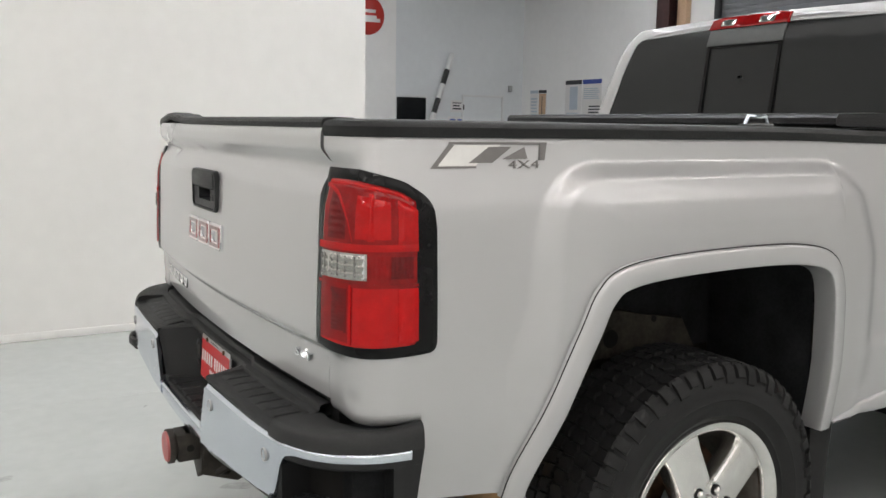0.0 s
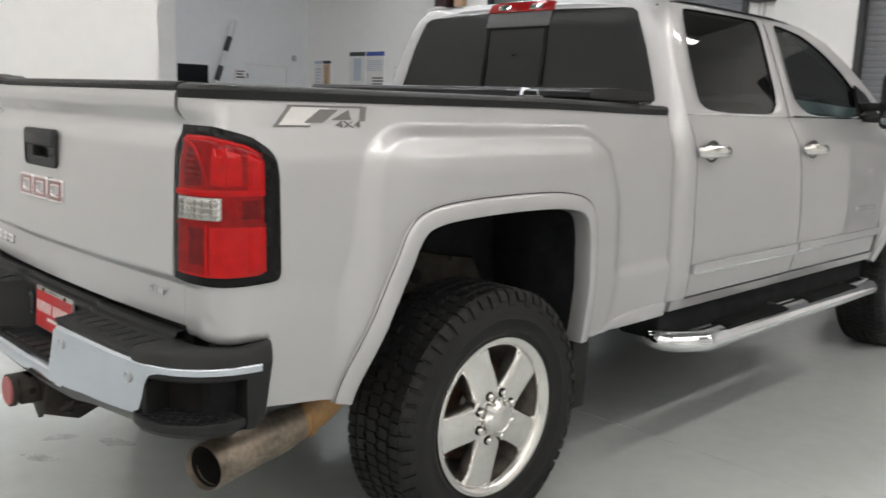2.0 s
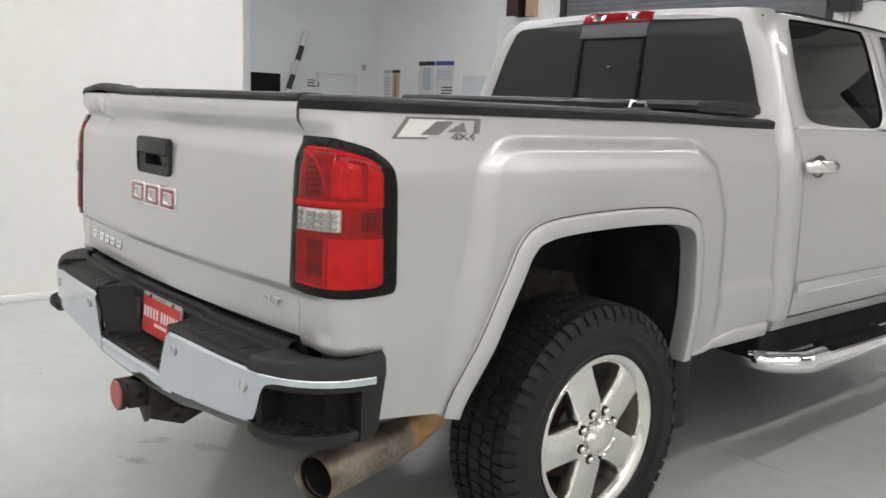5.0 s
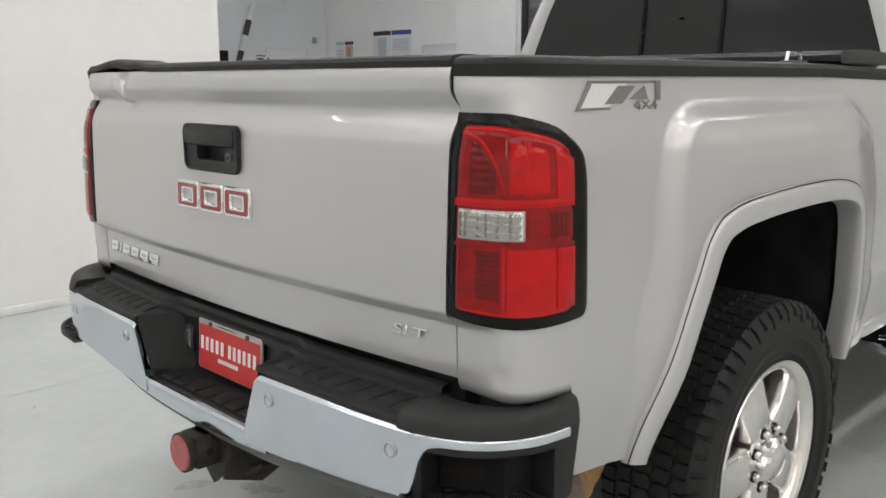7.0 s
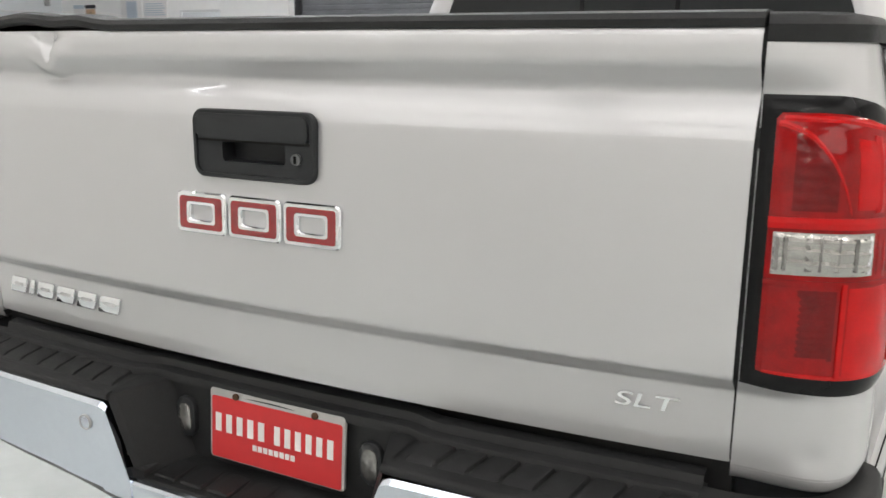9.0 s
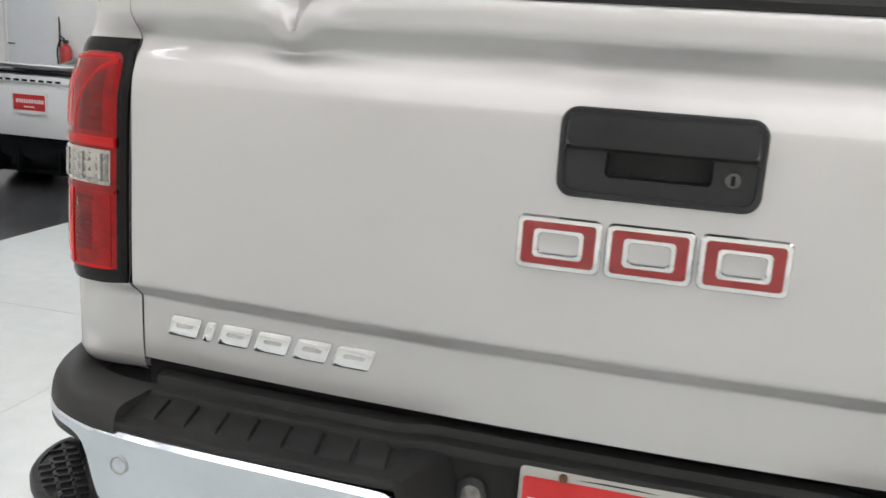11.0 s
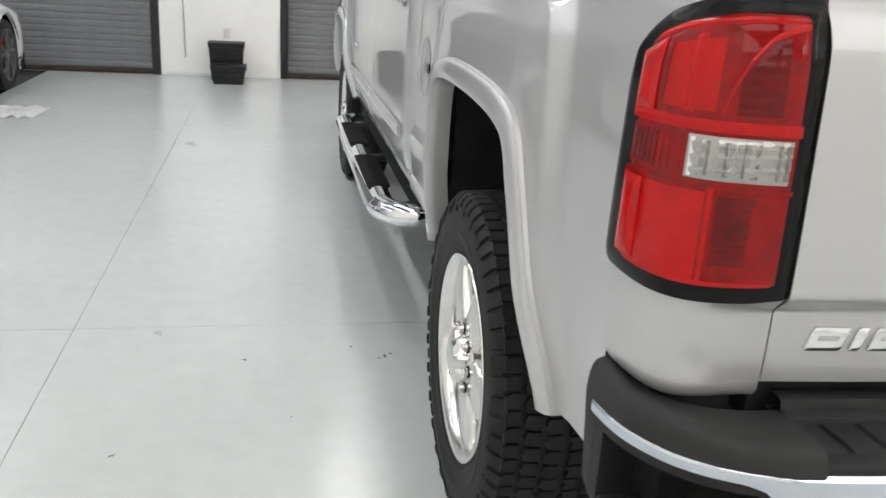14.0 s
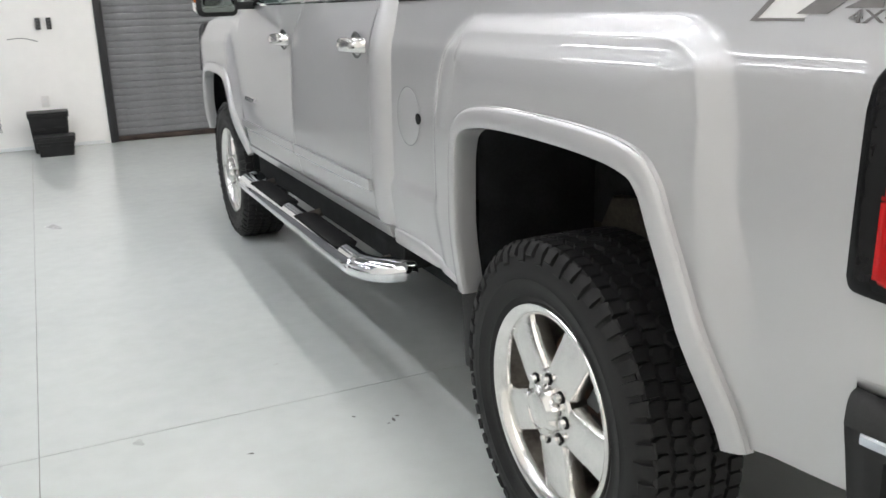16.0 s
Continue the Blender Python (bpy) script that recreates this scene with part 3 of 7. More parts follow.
o = empty("wall_outlet", "white socket outlet on the partition wall", "outlet", at=(-3.75, 0.4, 0.62))
part("cover_plate", box((0.001, -0.04, -0.06), (0.010, 0.04, 0.06), 0.003), WHITE_PRINT, o)
for z in (-0.025, 0.025):
    part("socket", box((0.010, -0.015, z - 0.012), (0.013, 0.015, z + 0.012), 0.003), WHITE_METAL, o)


def tote(at, w, d, h, label):
    e = empty("storage_tote", label, "storage box", "black totes by the wall", at=at)
    rows = []
    for z, s in ((0.0, 0.86), (0.01, 0.87), (h - 0.04, 0.98), (h - 0.035, 1.03), (h, 1.03), (h, 0.96), (h - 0.05, 0.95), (0.03, 0.84)):
        rows.append([(x, y, z) for x, y in rounded(w * s, d * s, 0.03)])
    b = sheet(rows, close_v=True)
    for r in (rows[0], rows[-1]):
        b.faces.new([b.verts.new(p) for p in r])
    part("tub", b, BLACK_PLASTIC, e)
    part("lid", prism(rounded(w * 1.04, d * 1.04, 0.03), 0.018, lambda u, v, q: (u, v, h + 0.001 + q), 0.005), BLACK_PLASTIC, e)
    for s in (-1, 1):
        part("grip", box((s * w * 0.25 - 0.05, -d * 0.52, h * 0.6), (s * w * 0.25 + 0.05, -d * 0.49, h * 0.66), 0.006), BLACK_PLASTIC, e)
    return e


tote((-2.02, 8.70, 0), 0.40, 0.32, 0.415, "tall black plastic tote standing against the wall")
tote((-1.985, 8.37, 0), 0.385, 0.28, 0.19, "low black plastic case on the floor before a tote")

# sheet of paper on the floor
pw, pd = 14, 10
rows = []
for i in range(pw + 1):
    r = []
    for j in range(pd + 1):
        u, v = i / pw - 0.5, j / pd - 0.5
        a, b = u + 0.5, v + 0.5
        c = [(1 - a) * ((1 - b) * p + b * q) + a * ((1 - b) * r_ + b * t) for p, q, r_, t in ((-3.94, -3.87, -3.47, -3.43), (5.77, 6.32, 5.66, 6.26))]
        r.append((c[0] + 0.012 * noise.noise(Vector((u * 6, v * 6, 7))), c[1] + 0.012 * noise.noise(Vector((u * 6, v * 6, 9))), 0.006 + 0.055 * abs(noise.noise(Vector((u * 5, v * 5, 3.1)))) + 0.02 * abs(noise.noise(Vector((u * 14, v * 14, 1))))))
    rows.append(r)
pb = sheet(rows)
bmesh.ops.solidify(pb, geom=pb.faces[:], thickness=0.0015)
solid("floor_paper", pb, PAPER, "crumpled white protective paper lying on the floor", "paper", sharp=20)

# scuffs and smears on the floor paint
rnd = random.Random(11)
for x, y, r, m in ((-1.064, 0.933, 0.016, SCUFF), (-1.04, 0.955, 0.010, SCUFF), (-1.09, 0.915, 0.007, SCUFF), (-1.186, 1.025, 0.011, SCUFF), (-1.579, 0.932, 0.013, SCUFF), (-1.418, 0.499, 0.008, SCUFF), (-1.938, 0.311, 0.012, SCUFF), (-1.317, 1.635, 0.014, SMEAR), (-1.914, 1.195, 0.03, SMEAR), (-2.103, 4.826, 0.11, SMEAR), (1.9, 0.6, 0.02, SCUFF), (2.1, 1.1, 0.012, SCUFF), (1.6, 2.0, 0.02, SMEAR), (2.3, -0.2, 0.012, SCUFF), (-1.3, -1.6, 0.05, SMEAR), (-2.0, -0.9, 0.014, SCUFF), (-0.64, -0.92, 0.09, SMEAR), (-0.78, -0.76, 0.08, SMEAR), (-0.59, -0.62, 0.10, SMEAR)):
    t0, k = rnd.uniform(0, 3.1), rnd.uniform(0.3, 0.6)
    poly = []
    for i in range(11):
        a = 2 * math.pi * i / 11
        q = r * rnd.uniform(0.55, 1.2)
        u, v = q * math.cos(a), k * q * math.sin(a)
        poly.append((x + u * math.cos(t0) - v * math.sin(t0), y + u * math.sin(t0) + v * math.cos(t0)))
    part("floor_scuff", prism(poly, 0.0004, lambda u, v, w: (u, v, 0.0002 + w)), m, ground)

# ---- the pickup truck: forward is +y, the rear axle is at y = 0 ----
truck = empty("pickup_truck", "silver crew cab pickup truck with all-terrain tyres and dented tailgate", "pickup truck")
WB = 3.904

# plan line of the right bed side, from the tailgate gap round the corner and forward
CORNER = bend([(0.803, -1.040, 0), (0.865, -1.029, 0), (0.918, -1.008, 0), (0.950, -0.972, 0), (0.965, -0.92, 0), (0.971, -0.86, 0), (0.972, -0.78, 0)], 8)
ARC = [0.0]
for k in range(1, len(CORNER)):
    ARC.append(ARC[-1] + (CORNER[k] - CORNER[k - 1]).length)
DEND = ARC[-1]


def plan(d):
    """Point and outward way on the bed side at the distance d from the tailgate gap."""
    if d >= DEND:
        return 0.972, -0.78 + (d - DEND), 1.0, 0.0
    e = 0.004
    f = lambda q: (np.interp(q, ARC, [p.x for p in CORNER]), np.interp(q, ARC, [p.y for p in CORNER]))
    (xa, ya), (xb, yb) = f(max(0, d - e)), f(min(DEND, d + e))
    n = Vector((yb - ya, -(xb - xa))).normalized()
    x, y = f(d)
    return x, y, n.x, n.y


def d_of(y):
    return DEND + y + 0.78 if y > -0.78 else float(np.interp(y, [p.y for p in CORNER], ARC))


def swell(y, z):
    e = cr((0.6, 0.90, 1.1, 1.25, 1.34), (0.545, 0.565, 0.56, 0.515, 0.475), z)
    k = cr((0.6, 0.95, 1.1, 1.4), (0.30, 0.40, 0.56, 0.70), z)
    r = cr((0.6, 1.2, 1.34), (-0.48, -0.475, -0.455), z) - 0.07 / k
    a, b, q = min(k * (y - r), 0.60 * (e + 0.13 - y)), 1.405 - z, 0.12
    inside = q - math.hypot(q - a, q - b) if a < q and b < q else min(a, b)
    t = min(1.0, max(0.0, inside / 0.046))
    return 0.026 * (0.45 * t + 0.55 * t * t * (3 - 2 * t)) + 0.0185 * ss(0.03, 0.16, inside)


GY = ((0.868, 0.9, 0.968, 0.976, 0.979, 0.983, 0.993, 1.002, 1.006, 1.012, 1.05, 1.2, 1.325, 1.332, 1.36, 1.381, 1.389, 1.395, 1.4, 1.414, 1.428, 1.434, 1.45, 1.466, 1.475), (-1.05, -1.0525, -1.0532, -1.0533, -1.0545, -1.059, -1.0705, -1.0808, -1.0828, -1.0834, -1.083, -1.078, -1.0725, -1.071, -1.059, -1.0455, -1.042, -1.0425, -1.0455, -1.0585, -1.0695, -1.0712, -1.0715, -1.069, -1.064))


def skin(d, z, off=0.0, sgn=1, follow=False):
    x, y, nx, ny = plan(d)
    o = cr((0.58, 0.7, 0.85, 1.0, 1.2, 1.30, 1.34, 1.42, 1.475), (-0.028, -0.010, 0.002, 0.002, -0.003, -0.009, -0.019, -0.038, -0.0490), z)
    o += 0.016 * (1 - ss(0.825, 0.875, z)) * ss(0.60, 0.72, y)
    o += swell(y, z) - 0.006 * math.exp(-((x - 0.905) ** 2 + (z - 0.895) ** 2) / 0.0004) * (1 if y < -0.9 else 0)
    if follow and d < 0.16:
        # beside the tailgate the panel takes over its creases
        f = (1 - ss(0.0, 0.15, d)) * (0.85 * ss(1.345, 1.395, z) if z > 1.2 else 1 - ss(0.992, 1.02, z))
        o = o * (1 - f) - (cr(*GY, z) + 0.036 + 1.040) * f
    o += off
    return sgn * (x + nx * o), y + ny * o, z


ARCH_OUT = [(-0.650, 0.622), (-0.628, 0.695), (-0.55, 0.85), (-0.47, 1.01), (-0.425, 1.10), (-0.36, 1.148), (-0.20, 1.168), (0.08, 1.175), (0.29, 1.166), (0.405, 1.132), (0.452, 1.05), (0.466, 0.88), (0.470, 0.62)]


def foot(y):
    """Lower edge of the bed side."""
    if y < -0.875:
        return 0.862
    if y < -0.655:
        return 0.632 + 0.12 * (-0.655 - y)
    if y > 0.470:
        return 0.625
    return float(np.interp(y, [p[0] for p in ARCH_OUT], [p[1] for p in ARCH_OUT])) + 0.004


def bed_side(sgn):
    ys = list(np.linspace(-0.875, -0.66, 11)) + list(np.linspace(-0.655, -0.36, 32)) + list(np.linspace(-0.35, 0.39, 34)) + list(np.linspace(0.40, 0.478, 15)) + list(np.linspace(0.5, 0.72, 14)) + list(np.linspace(0.75, 1.035, 8))

    def column(d, z0):
        return [skin(d, z0, -0.03, sgn, True)] + [skin(d, z0 + (1.475 - z0) * t, 0, sgn, True) for t in np.linspace(0, 1, 96)]

    # the corner behind the bumper stops higher than the flank
    corner = [column(d, 0.862) for d in np.linspace(0.0, d_of(-0.875), 36)]
    flank = [column(d_of(y), foot(max(y, -0.8749))) for y in ys]
    bm = sheet(flank, sheet(corner))
    rows = [corner[0], flank[-1]]
    for r in (rows[-1],):
        sheet([r, [(p[0] - sgn * 0.05, p[1] - 0.004, p[2]) for p in r]], bm)
    sheet([rows[0], [(p[0] + sgn * 0.006, p[1] + 0.012, p[2]) for p in rows[0]]], bm)
    bmesh.ops.remove_doubles(bm, verts=bm.verts, dist=0.0004)
    bmesh.ops.recalc_face_normals(bm, faces=bm.faces)
    return part("bed_side", bm, SILVER, truck, sharp=50)


def arch_lip(sgn, centre=0.0, out=ARCH_OUT, x_of=None, name="wheel_arch_trim"):
    pts = bend([(0, y, z) for y, z in out], 5)
    rows = []
    cyz = Vector((0, -0.02 + centre, 0.62))
    n = len(pts)
    for i, p in enumerate(pts):
        t = (pts[min(i + 1, n - 1)] - pts[max(i - 1, 0)]).normalized()
        q = Vector((0, t.z, -t.y))
        if q.dot(cyz - p) < 0:
            q = -q
        w = 0.046
        r = []
        for a, o in ((-0.010, -0.006), (-0.009, 0.010), (-0.004, 0.017), (0.002, 0.0195), (0.020, 0.0225), (w - 0.006, 0.0245), (w - 0.001, 0.0225), (w + 0.001, 0.018), (w + 0.002, -0.01), (w + 0.004, -0.045)):
            c = p + q * a
            k = p + q * min(a, 0.004)
            r.append((sgn * (x_of(k.y, k.z) + o), c.y, c.z))
        rows.append(r)
    bm = sheet(rows)
    for r in (rows[0], rows[-1]):
        bm.faces.new([bm.verts.new(p) for p in r])
    bmesh.ops.recalc_face_normals(bm, faces=bm.faces)
    lip = part(name, bm, SILVER, truck, sharp=40)
    # thin tube, dark on the right side to draw the trim's shadow gap
    gap_line = tube([(r[1][0] + sgn * 0.001, r[1][1], r[1][2]) for r in rows], 0.0016, 6)
    part("trim_gap_line", gap_line, SOOT_SHADE if sgn > 0 else SILVER, lip)
    return lip


def bed_sill(sgn):
    """The lip along the foot of the bed side, ahead of the wheel."""
    rows = []
    for y in np.linspace(0.50, 1.032, 20):
        top = 0.634 + 0.046 * ss(0.50, 0.82, y)
        rows.append([skin(d_of(y), z, o, sgn) for z, o in ((top + 0.003, -0.004), (top, 0.006), (top - 0.006, 0.011), (0.630, 0.014), (0.622, 0.008), (0.620, -0.03))])
    bm = sheet(rows)
    bm.faces.new([bm.verts.new(p) for p in rows[-1]])
    bmesh.ops.recalc_face_normals(bm, faces=bm.faces)
    part("bed_sill", bm, SILVER, truck, "", 40)


for s in (1, -1):
    bed_side(s)
    bed_sill(s)
    arch_lip(s, 0.0, ARCH_OUT, lambda y, z: skin(d_of(y), min(z, 1.3))[0])


# bed rail caps
def rail_cap(sgn):
    rows = []
    for d in list(np.linspace(0.0, DEND, 26)) + [d_of(y) for y in np.linspace(-0.7, 1.03, 24)]:
        x, y, nx, ny = plan(d)
        z = 1.472
        dip = -0.012 * ss(0.2, 1.03, y)
        r = []
        for a, b in ((-0.04, -0.016), (-0.036, 0.006), (-0.045, 0.017), (-0.07, 0.022), (-0.11, 0.021), (-0.125, 0.012), (-0.127, -0.03)):
            if d < 0.07:
                a = max(a, -0.10)
            a += 0.030 * (1 - ss(0.0, 0.15, d))
            r.append((sgn * (x + nx * a), y + ny * a, z + b + dip))
        rows.append(r)
    bm = sheet(rows)
    bm.faces.new([bm.verts.new(p) for p in rows[-1]])
    bm.faces.new([bm.verts.new(p) for p in rows[0]])
    bmesh.ops.recalc_face_normals(bm, faces=bm.faces)
    return part("bed_rail_cap", bm, BLACK_PLASTIC, truck, "black plastic rail cap", 40)


for s in (1, -1):
    rail_cap(s)

# bed box
part("bed_floor", box((-0.54, -0.98, 0.86), (0.54, 1.03, 0.90)), BLACK_PLASTIC, truck, "black bed liner")
for s in (1, -1):
    part("bed_inner_side", box((s * 0.83, -0.90, 1.20), (s * 0.88, 1.03, 1.45)), BLACK_PLASTIC, truck)
    part("bed_wheelhouse", box((s * 0.54, -0.70, 1.19), (s * 0.84, 0.55, 1.21)), BLACK_PLASTIC, truck)
part("bed_front_wall", box((-0.83, 0.99, 0.9), (0.83, 1.03, 1.45)), BLACK_PLASTIC, truck)

# tailgate


def gate(x, z, off=0.0):
    # dent under the top edge: the fold is pushed down and pinched to a point
    dx = x + 0.525
    low = 0.024 * math.exp(-((dx / 0.034) ** 2)) + 0.004 * math.exp(-((dx / 0.12) ** 2))
    y = cr(*GY, z + low * ss(1.372, 1.408, z)) + 0.036 * (x / 0.8) ** 2
    if z > 1.418:
        y += 0.013 * max(0.0, 1 - abs(dx - 0.004) / (0.006 + 0.5 * (z - 1.418)))
    y += 0.005 * math.exp(-((dx / 0.030) ** 2) - ((z - 1.392) / 0.020) ** 2)
    y -= 0.006 * math.exp(-(((dx - 0.05) / 0.03) ** 2) - ((z - 1.432) / 0.016) ** 2)
    y -= 0.004 * math.exp(-(((dx + 0.05) / 0.03) ** 2) - ((z - 1.436) / 0.016) ** 2)
    # shallow dent near the handle and slight waviness of the skin
    y += 0.004 * math.exp(-(((x + 0.18) / 0.06) ** 2) - ((z - 1.40) / 0.012) ** 2)
    y += 0.0012 * noise.noise(Vector((x * 2.2, z * 3, 0.4)))
    return Vector((x, y - off, z))


tailgate = empty("tailgate")
tailgate.parent = truck
W = 0.7965
zs = sorted(set(list(np.linspace(0.868, 1.475, 60)) + [0.973, 0.976, 0.979, 0.983, 0.988, 0.993, 0.998, 1.002, 1.006, 1.012, 1.02] + list(np.linspace(1.33, 1.475, 40))))
xs = sorted(set(list(np.linspace(-W, W, 110)) + list(np.linspace(-0.62, -0.43, 80))))
rows = [[gate(x, z) for z in zs] for x in xs]
bm = sheet(rows)
bmesh.ops.delete(bm, geom=[f for f in bm.faces if abs(f.calc_center_median().x - 0.003) < 0.105 and abs(f.calc_center_median().z - 1.285) < 0.045], context="FACES")
sheet([rows[0], [p + Vector((0.006, 0.012, 0)) for p in rows[0]]], bm)
sheet([rows[-1], [p + Vector((-0.006, 0.012, 0)) for p in rows[-1]]], bm)
for j in (0, -1):
    edge = [r[j] for r in rows]
    sheet([edge, [p + Vector((0, 0.05, 0)) for p in edge]], bm)
bmesh.ops.remove_doubles(bm, verts=bm.verts, dist=0.0003)
bmesh.ops.recalc_face_normals(bm, faces=bm.faces)
part("gate_panel", bm, SILVER, tailgate, "silver panel dented under its top edge", sharp=45)
for s in (1, -1):
    part("gate_gap_seal", sheet([[(s * x, cr(*GY, z) + 0.036 + 0.010, z) for z in zs] for x in (0.780, 0.815)]), BLACK_RUBBER, tailgate)
# top cap, pushed up at the dent
rows = []
for x in sorted(set(list(np.linspace(-W, W, 70)) + list(np.linspace(-0.78, -0.4, 40)))):
    lift = 0.016 * math.exp(-(((x + 0.60) / 0.12) ** 2)) + 0.008 * math.exp(-(((x + 0.43) / 0.05) ** 2))
    p = gate(x, 1.475) if not -0.7 < x < -0.36 else Vector((x, cr(*GY, 1.475) + 0.036 * (x / 0.8) ** 2, 1.475))
    rows.append([p + Vector((0, a, b + lift)) for a, b in ((0.006, -0.004), (-0.004, 0.0), (-0.006, 0.010), (0.0, 0.018), (0.02, 0.022), (0.07, 0.021), (0.085, 0.012), (0.085, -0.03))])
bm = sheet(rows)
for r in (rows[0], rows[-1]):
    bm.faces.new([bm.verts.new(p) for p in r])
bmesh.ops.recalc_face_normals(bm, faces=bm.faces)
part("gate_cap", bm, BLACK_PLASTIC, tailgate, "black plastic top cap, buckled over the dent", 40)
part("gate_inner", box((-0.78, -0.99, 0.88), (0.78, -0.965, 1.46)), BLACK_PLASTIC, tailgate)


# tailgate handle: bezel, pocket, flap, lock
HX, HZ, HW, HH = 0.003, 1.285, 0.258, 0.118
out = rounded(HW, HH, 0.022, 6, HX, HZ)
inn = rounded(HW - 0.016, HH - 0.016, 0.017, 6, HX, HZ)
flatto = lambda u, v, w: Vector((u, -1.078 - w, v))
g = mesh()
sheet([[flatto(u, v, d) for u, v in lp] for lp, d in ((out, -0.006), (out, 0.006), (rounded(HW - 0.004, HH - 0.004, 0.021, 6, HX, HZ), 0.009), (inn, 0.009), (inn, 0.0035))], g, close_v=True)
low = rounded(HW - 0.016, 0.062, 0.010, 6, HX, HZ - 0.022)
# face below the flap with a deep finger pocket
pk = rounded(0.135, 0.036, 0.008, 6, HX + 0.0, HZ - 0.012)
sheet([[flatto(u, v, d) for u, v in lp] for lp, d in ((low, 0.0045), (pk, 0.0035), (pk, -0.03))], g, close_v=True)
g.faces.new([g.verts.new(flatto(u, v, -0.03)) for u, v in pk])
bmesh.ops.recalc_face_normals(g, faces=g.faces)
bz = part("handle_bezel", g, SATIN_BLACK, tailgate, "black plastic handle surround", 30)
part("pull_flap", prism(rounded(HW - 0.022, 0.043, 0.008, 5, HX, HZ + 0.030), 0.012, flatto, 0.004), SATIN_BLACK, bz)
# near-black strip paints the shade below the flap
part("flap_gap", prism(rounded(HW - 0.018, 0.005, 0.002, 3, HX, HZ + 0.0065), 0.0055, flatto), SOOT_SHADE, bz)
part("key_lock", tube([flatto(HX + 0.092, HZ - 0.018, 0.0), flatto(HX + 0.092, HZ - 0.018, 0.010)], 0.0095, 18), GREY_SEAL, bz, "small grey key lock")
part("lock_slot", box((HX + 0.0895, -1.0895, HZ - 0.024), (HX + 0.0945, -1.0875, HZ - 0.012)), BLACK_GLOSS, bz)


# badges as plain shapes
def badge_ring(cu, cv, w, h, hw, hh, name):
    to = lambda u, v, d: gate(u, v, d)
    o = rounded(w, h, 0.010, 5, cu, cv)
    i = rounded(hw, hh, 0.006, 5, cu, cv)
    g = mesh()
    sheet([[to(u, v, d) for u, v in lp] for lp, d in ((o, -0.002), (o, 0.007), (rounded(w - 0.005, h - 0.005, 0.008, 5, cu, cv), 0.010), (rounded(hw + 0.004, hh + 0.004, 0.007, 5, cu, cv), 0.010), (i, 0.007), (i, -0.002))], g, close_v=True)
    bmesh.ops.recalc_face_normals(g, faces=g.faces)
    b = part(name, g, CHROME, tailgate, "chrome and red badge block")
    g = mesh()
    sheet([[to(u, v, d) for u, v in lp] for lp, d in ((rounded(w - 0.015, h - 0.015, 0.006, 5, cu, cv), 0.0095), (rounded(w - 0.017, h - 0.017, 0.006, 5, cu, cv), 0.0112), (rounded(hw + 0.016, hh + 0.014, 0.006, 5, cu, cv), 0.0112), (rounded(hw + 0.014, hh + 0.012, 0.006, 5, cu, cv), 0.0095))], g, close_v=True)
    bmesh.ops.recalc_face_normals(g, faces=g.faces)
    part("badge_enamel", g, BADGE_RED, b)


for cu in (-0.115, 0.004, 0.123):
    badge_ring(cu, 1.160, 0.114, 0.074, 0.052, 0.026, "emblem_block")
sx = -0.742
for k, w in enumerate((0.056, 0.018, 0.056, 0.058, 0.058, 0.062)):
    lean = lambda u, v, d: gate(u + (v - 0.937) * 0.35, v, d)
    part("model_badge_block", prism(rounded(w, 0.036, 0.005, 3, sx + w / 2, 0.937), 0.006, lean, 0.002), CHROME, tailgate, "raised chrome model badge block")
    if w > 0.03:
        part("badge_groove", prism(rounded(w * 0.55, 0.007, 0.002, 2, sx + w / 2, 0.939), 0.0068, lean), SILVER, tailgate)
    sx += w + 0.0105
lettering("SLT", 0.047, 0.003, CHROME, "trim_badge", Matrix.Translation(gate(0.676, 0.943, 0.004)) @ Matrix.Rotation(radians(90), 4, "X") @ Matrix.Rotation(radians(4.5), 4, "Y") @ Matrix(((1.25, 0.2, 0, 0), (0, 0.66, 0, 0), (0, 0, 1, 0), (0, 0, 0, 1))), tailgate, "chrome trim lettering")


# ---- tail lights ----
DM = d_of(-0.842)


def lens(name, d0, d1, zb, zt, off, material, parent, sgn, label="", skirt=0.012, nd=16, nz=14, soft=0.006, rib=None):
    """A patch of the light over the corner, between two height curves."""
    rows = []
    for i in range(-1, nd + 2):
        a = min(1, max(0, i / nd))
        d = d0 + (d1 - d0) * a
        r = []
        for j in range(-1, nz + 2):
            b = min(1, max(0, j / nz))
            z = zb(d) + (zt(d) - zb(d)) * b
            edge = i in (-1, nd + 1) or j in (-1, nz + 1)
            rim = min(a, 1 - a) * abs(d1 - d0), min(b, 1 - b) * (zt(d) - zb(d))
            o = off - (skirt if edge else soft * (1 - ss(0, 0.012, min(rim))))
            if rib and not edge:
                o += rib(d, z) * ss(0, 0.008, min(rim))
            r.append(skin(d, z, o, sgn))
        rows.append(r)
    bm = sheet(rows)
    bmesh.ops.remove_doubles(bm, verts=bm.verts, dist=0.00005)
    bmesh.ops.recalc_face_normals(bm, faces=bm.faces)
    return part(name, bm, material, parent, label, 60)


def top_line(d):
    q = DM
    return cr((0.0, 0.10, 0.17, q - 0.075, q - 0.045, q - 0.024, q - 0.010, q - 0.003, q), (1.390, 1.389, 1.380, 1.366, 1.350, 1.335, 1.318, 1.298, 1.27), d)


def low_line(d):
    q = DM
    return cr((0.0, 0.06, 0.15, q - 0.02, q - 0.006, q), (1.004, 0.996, 0.992, 0.998, 1.004, 1.02), d)


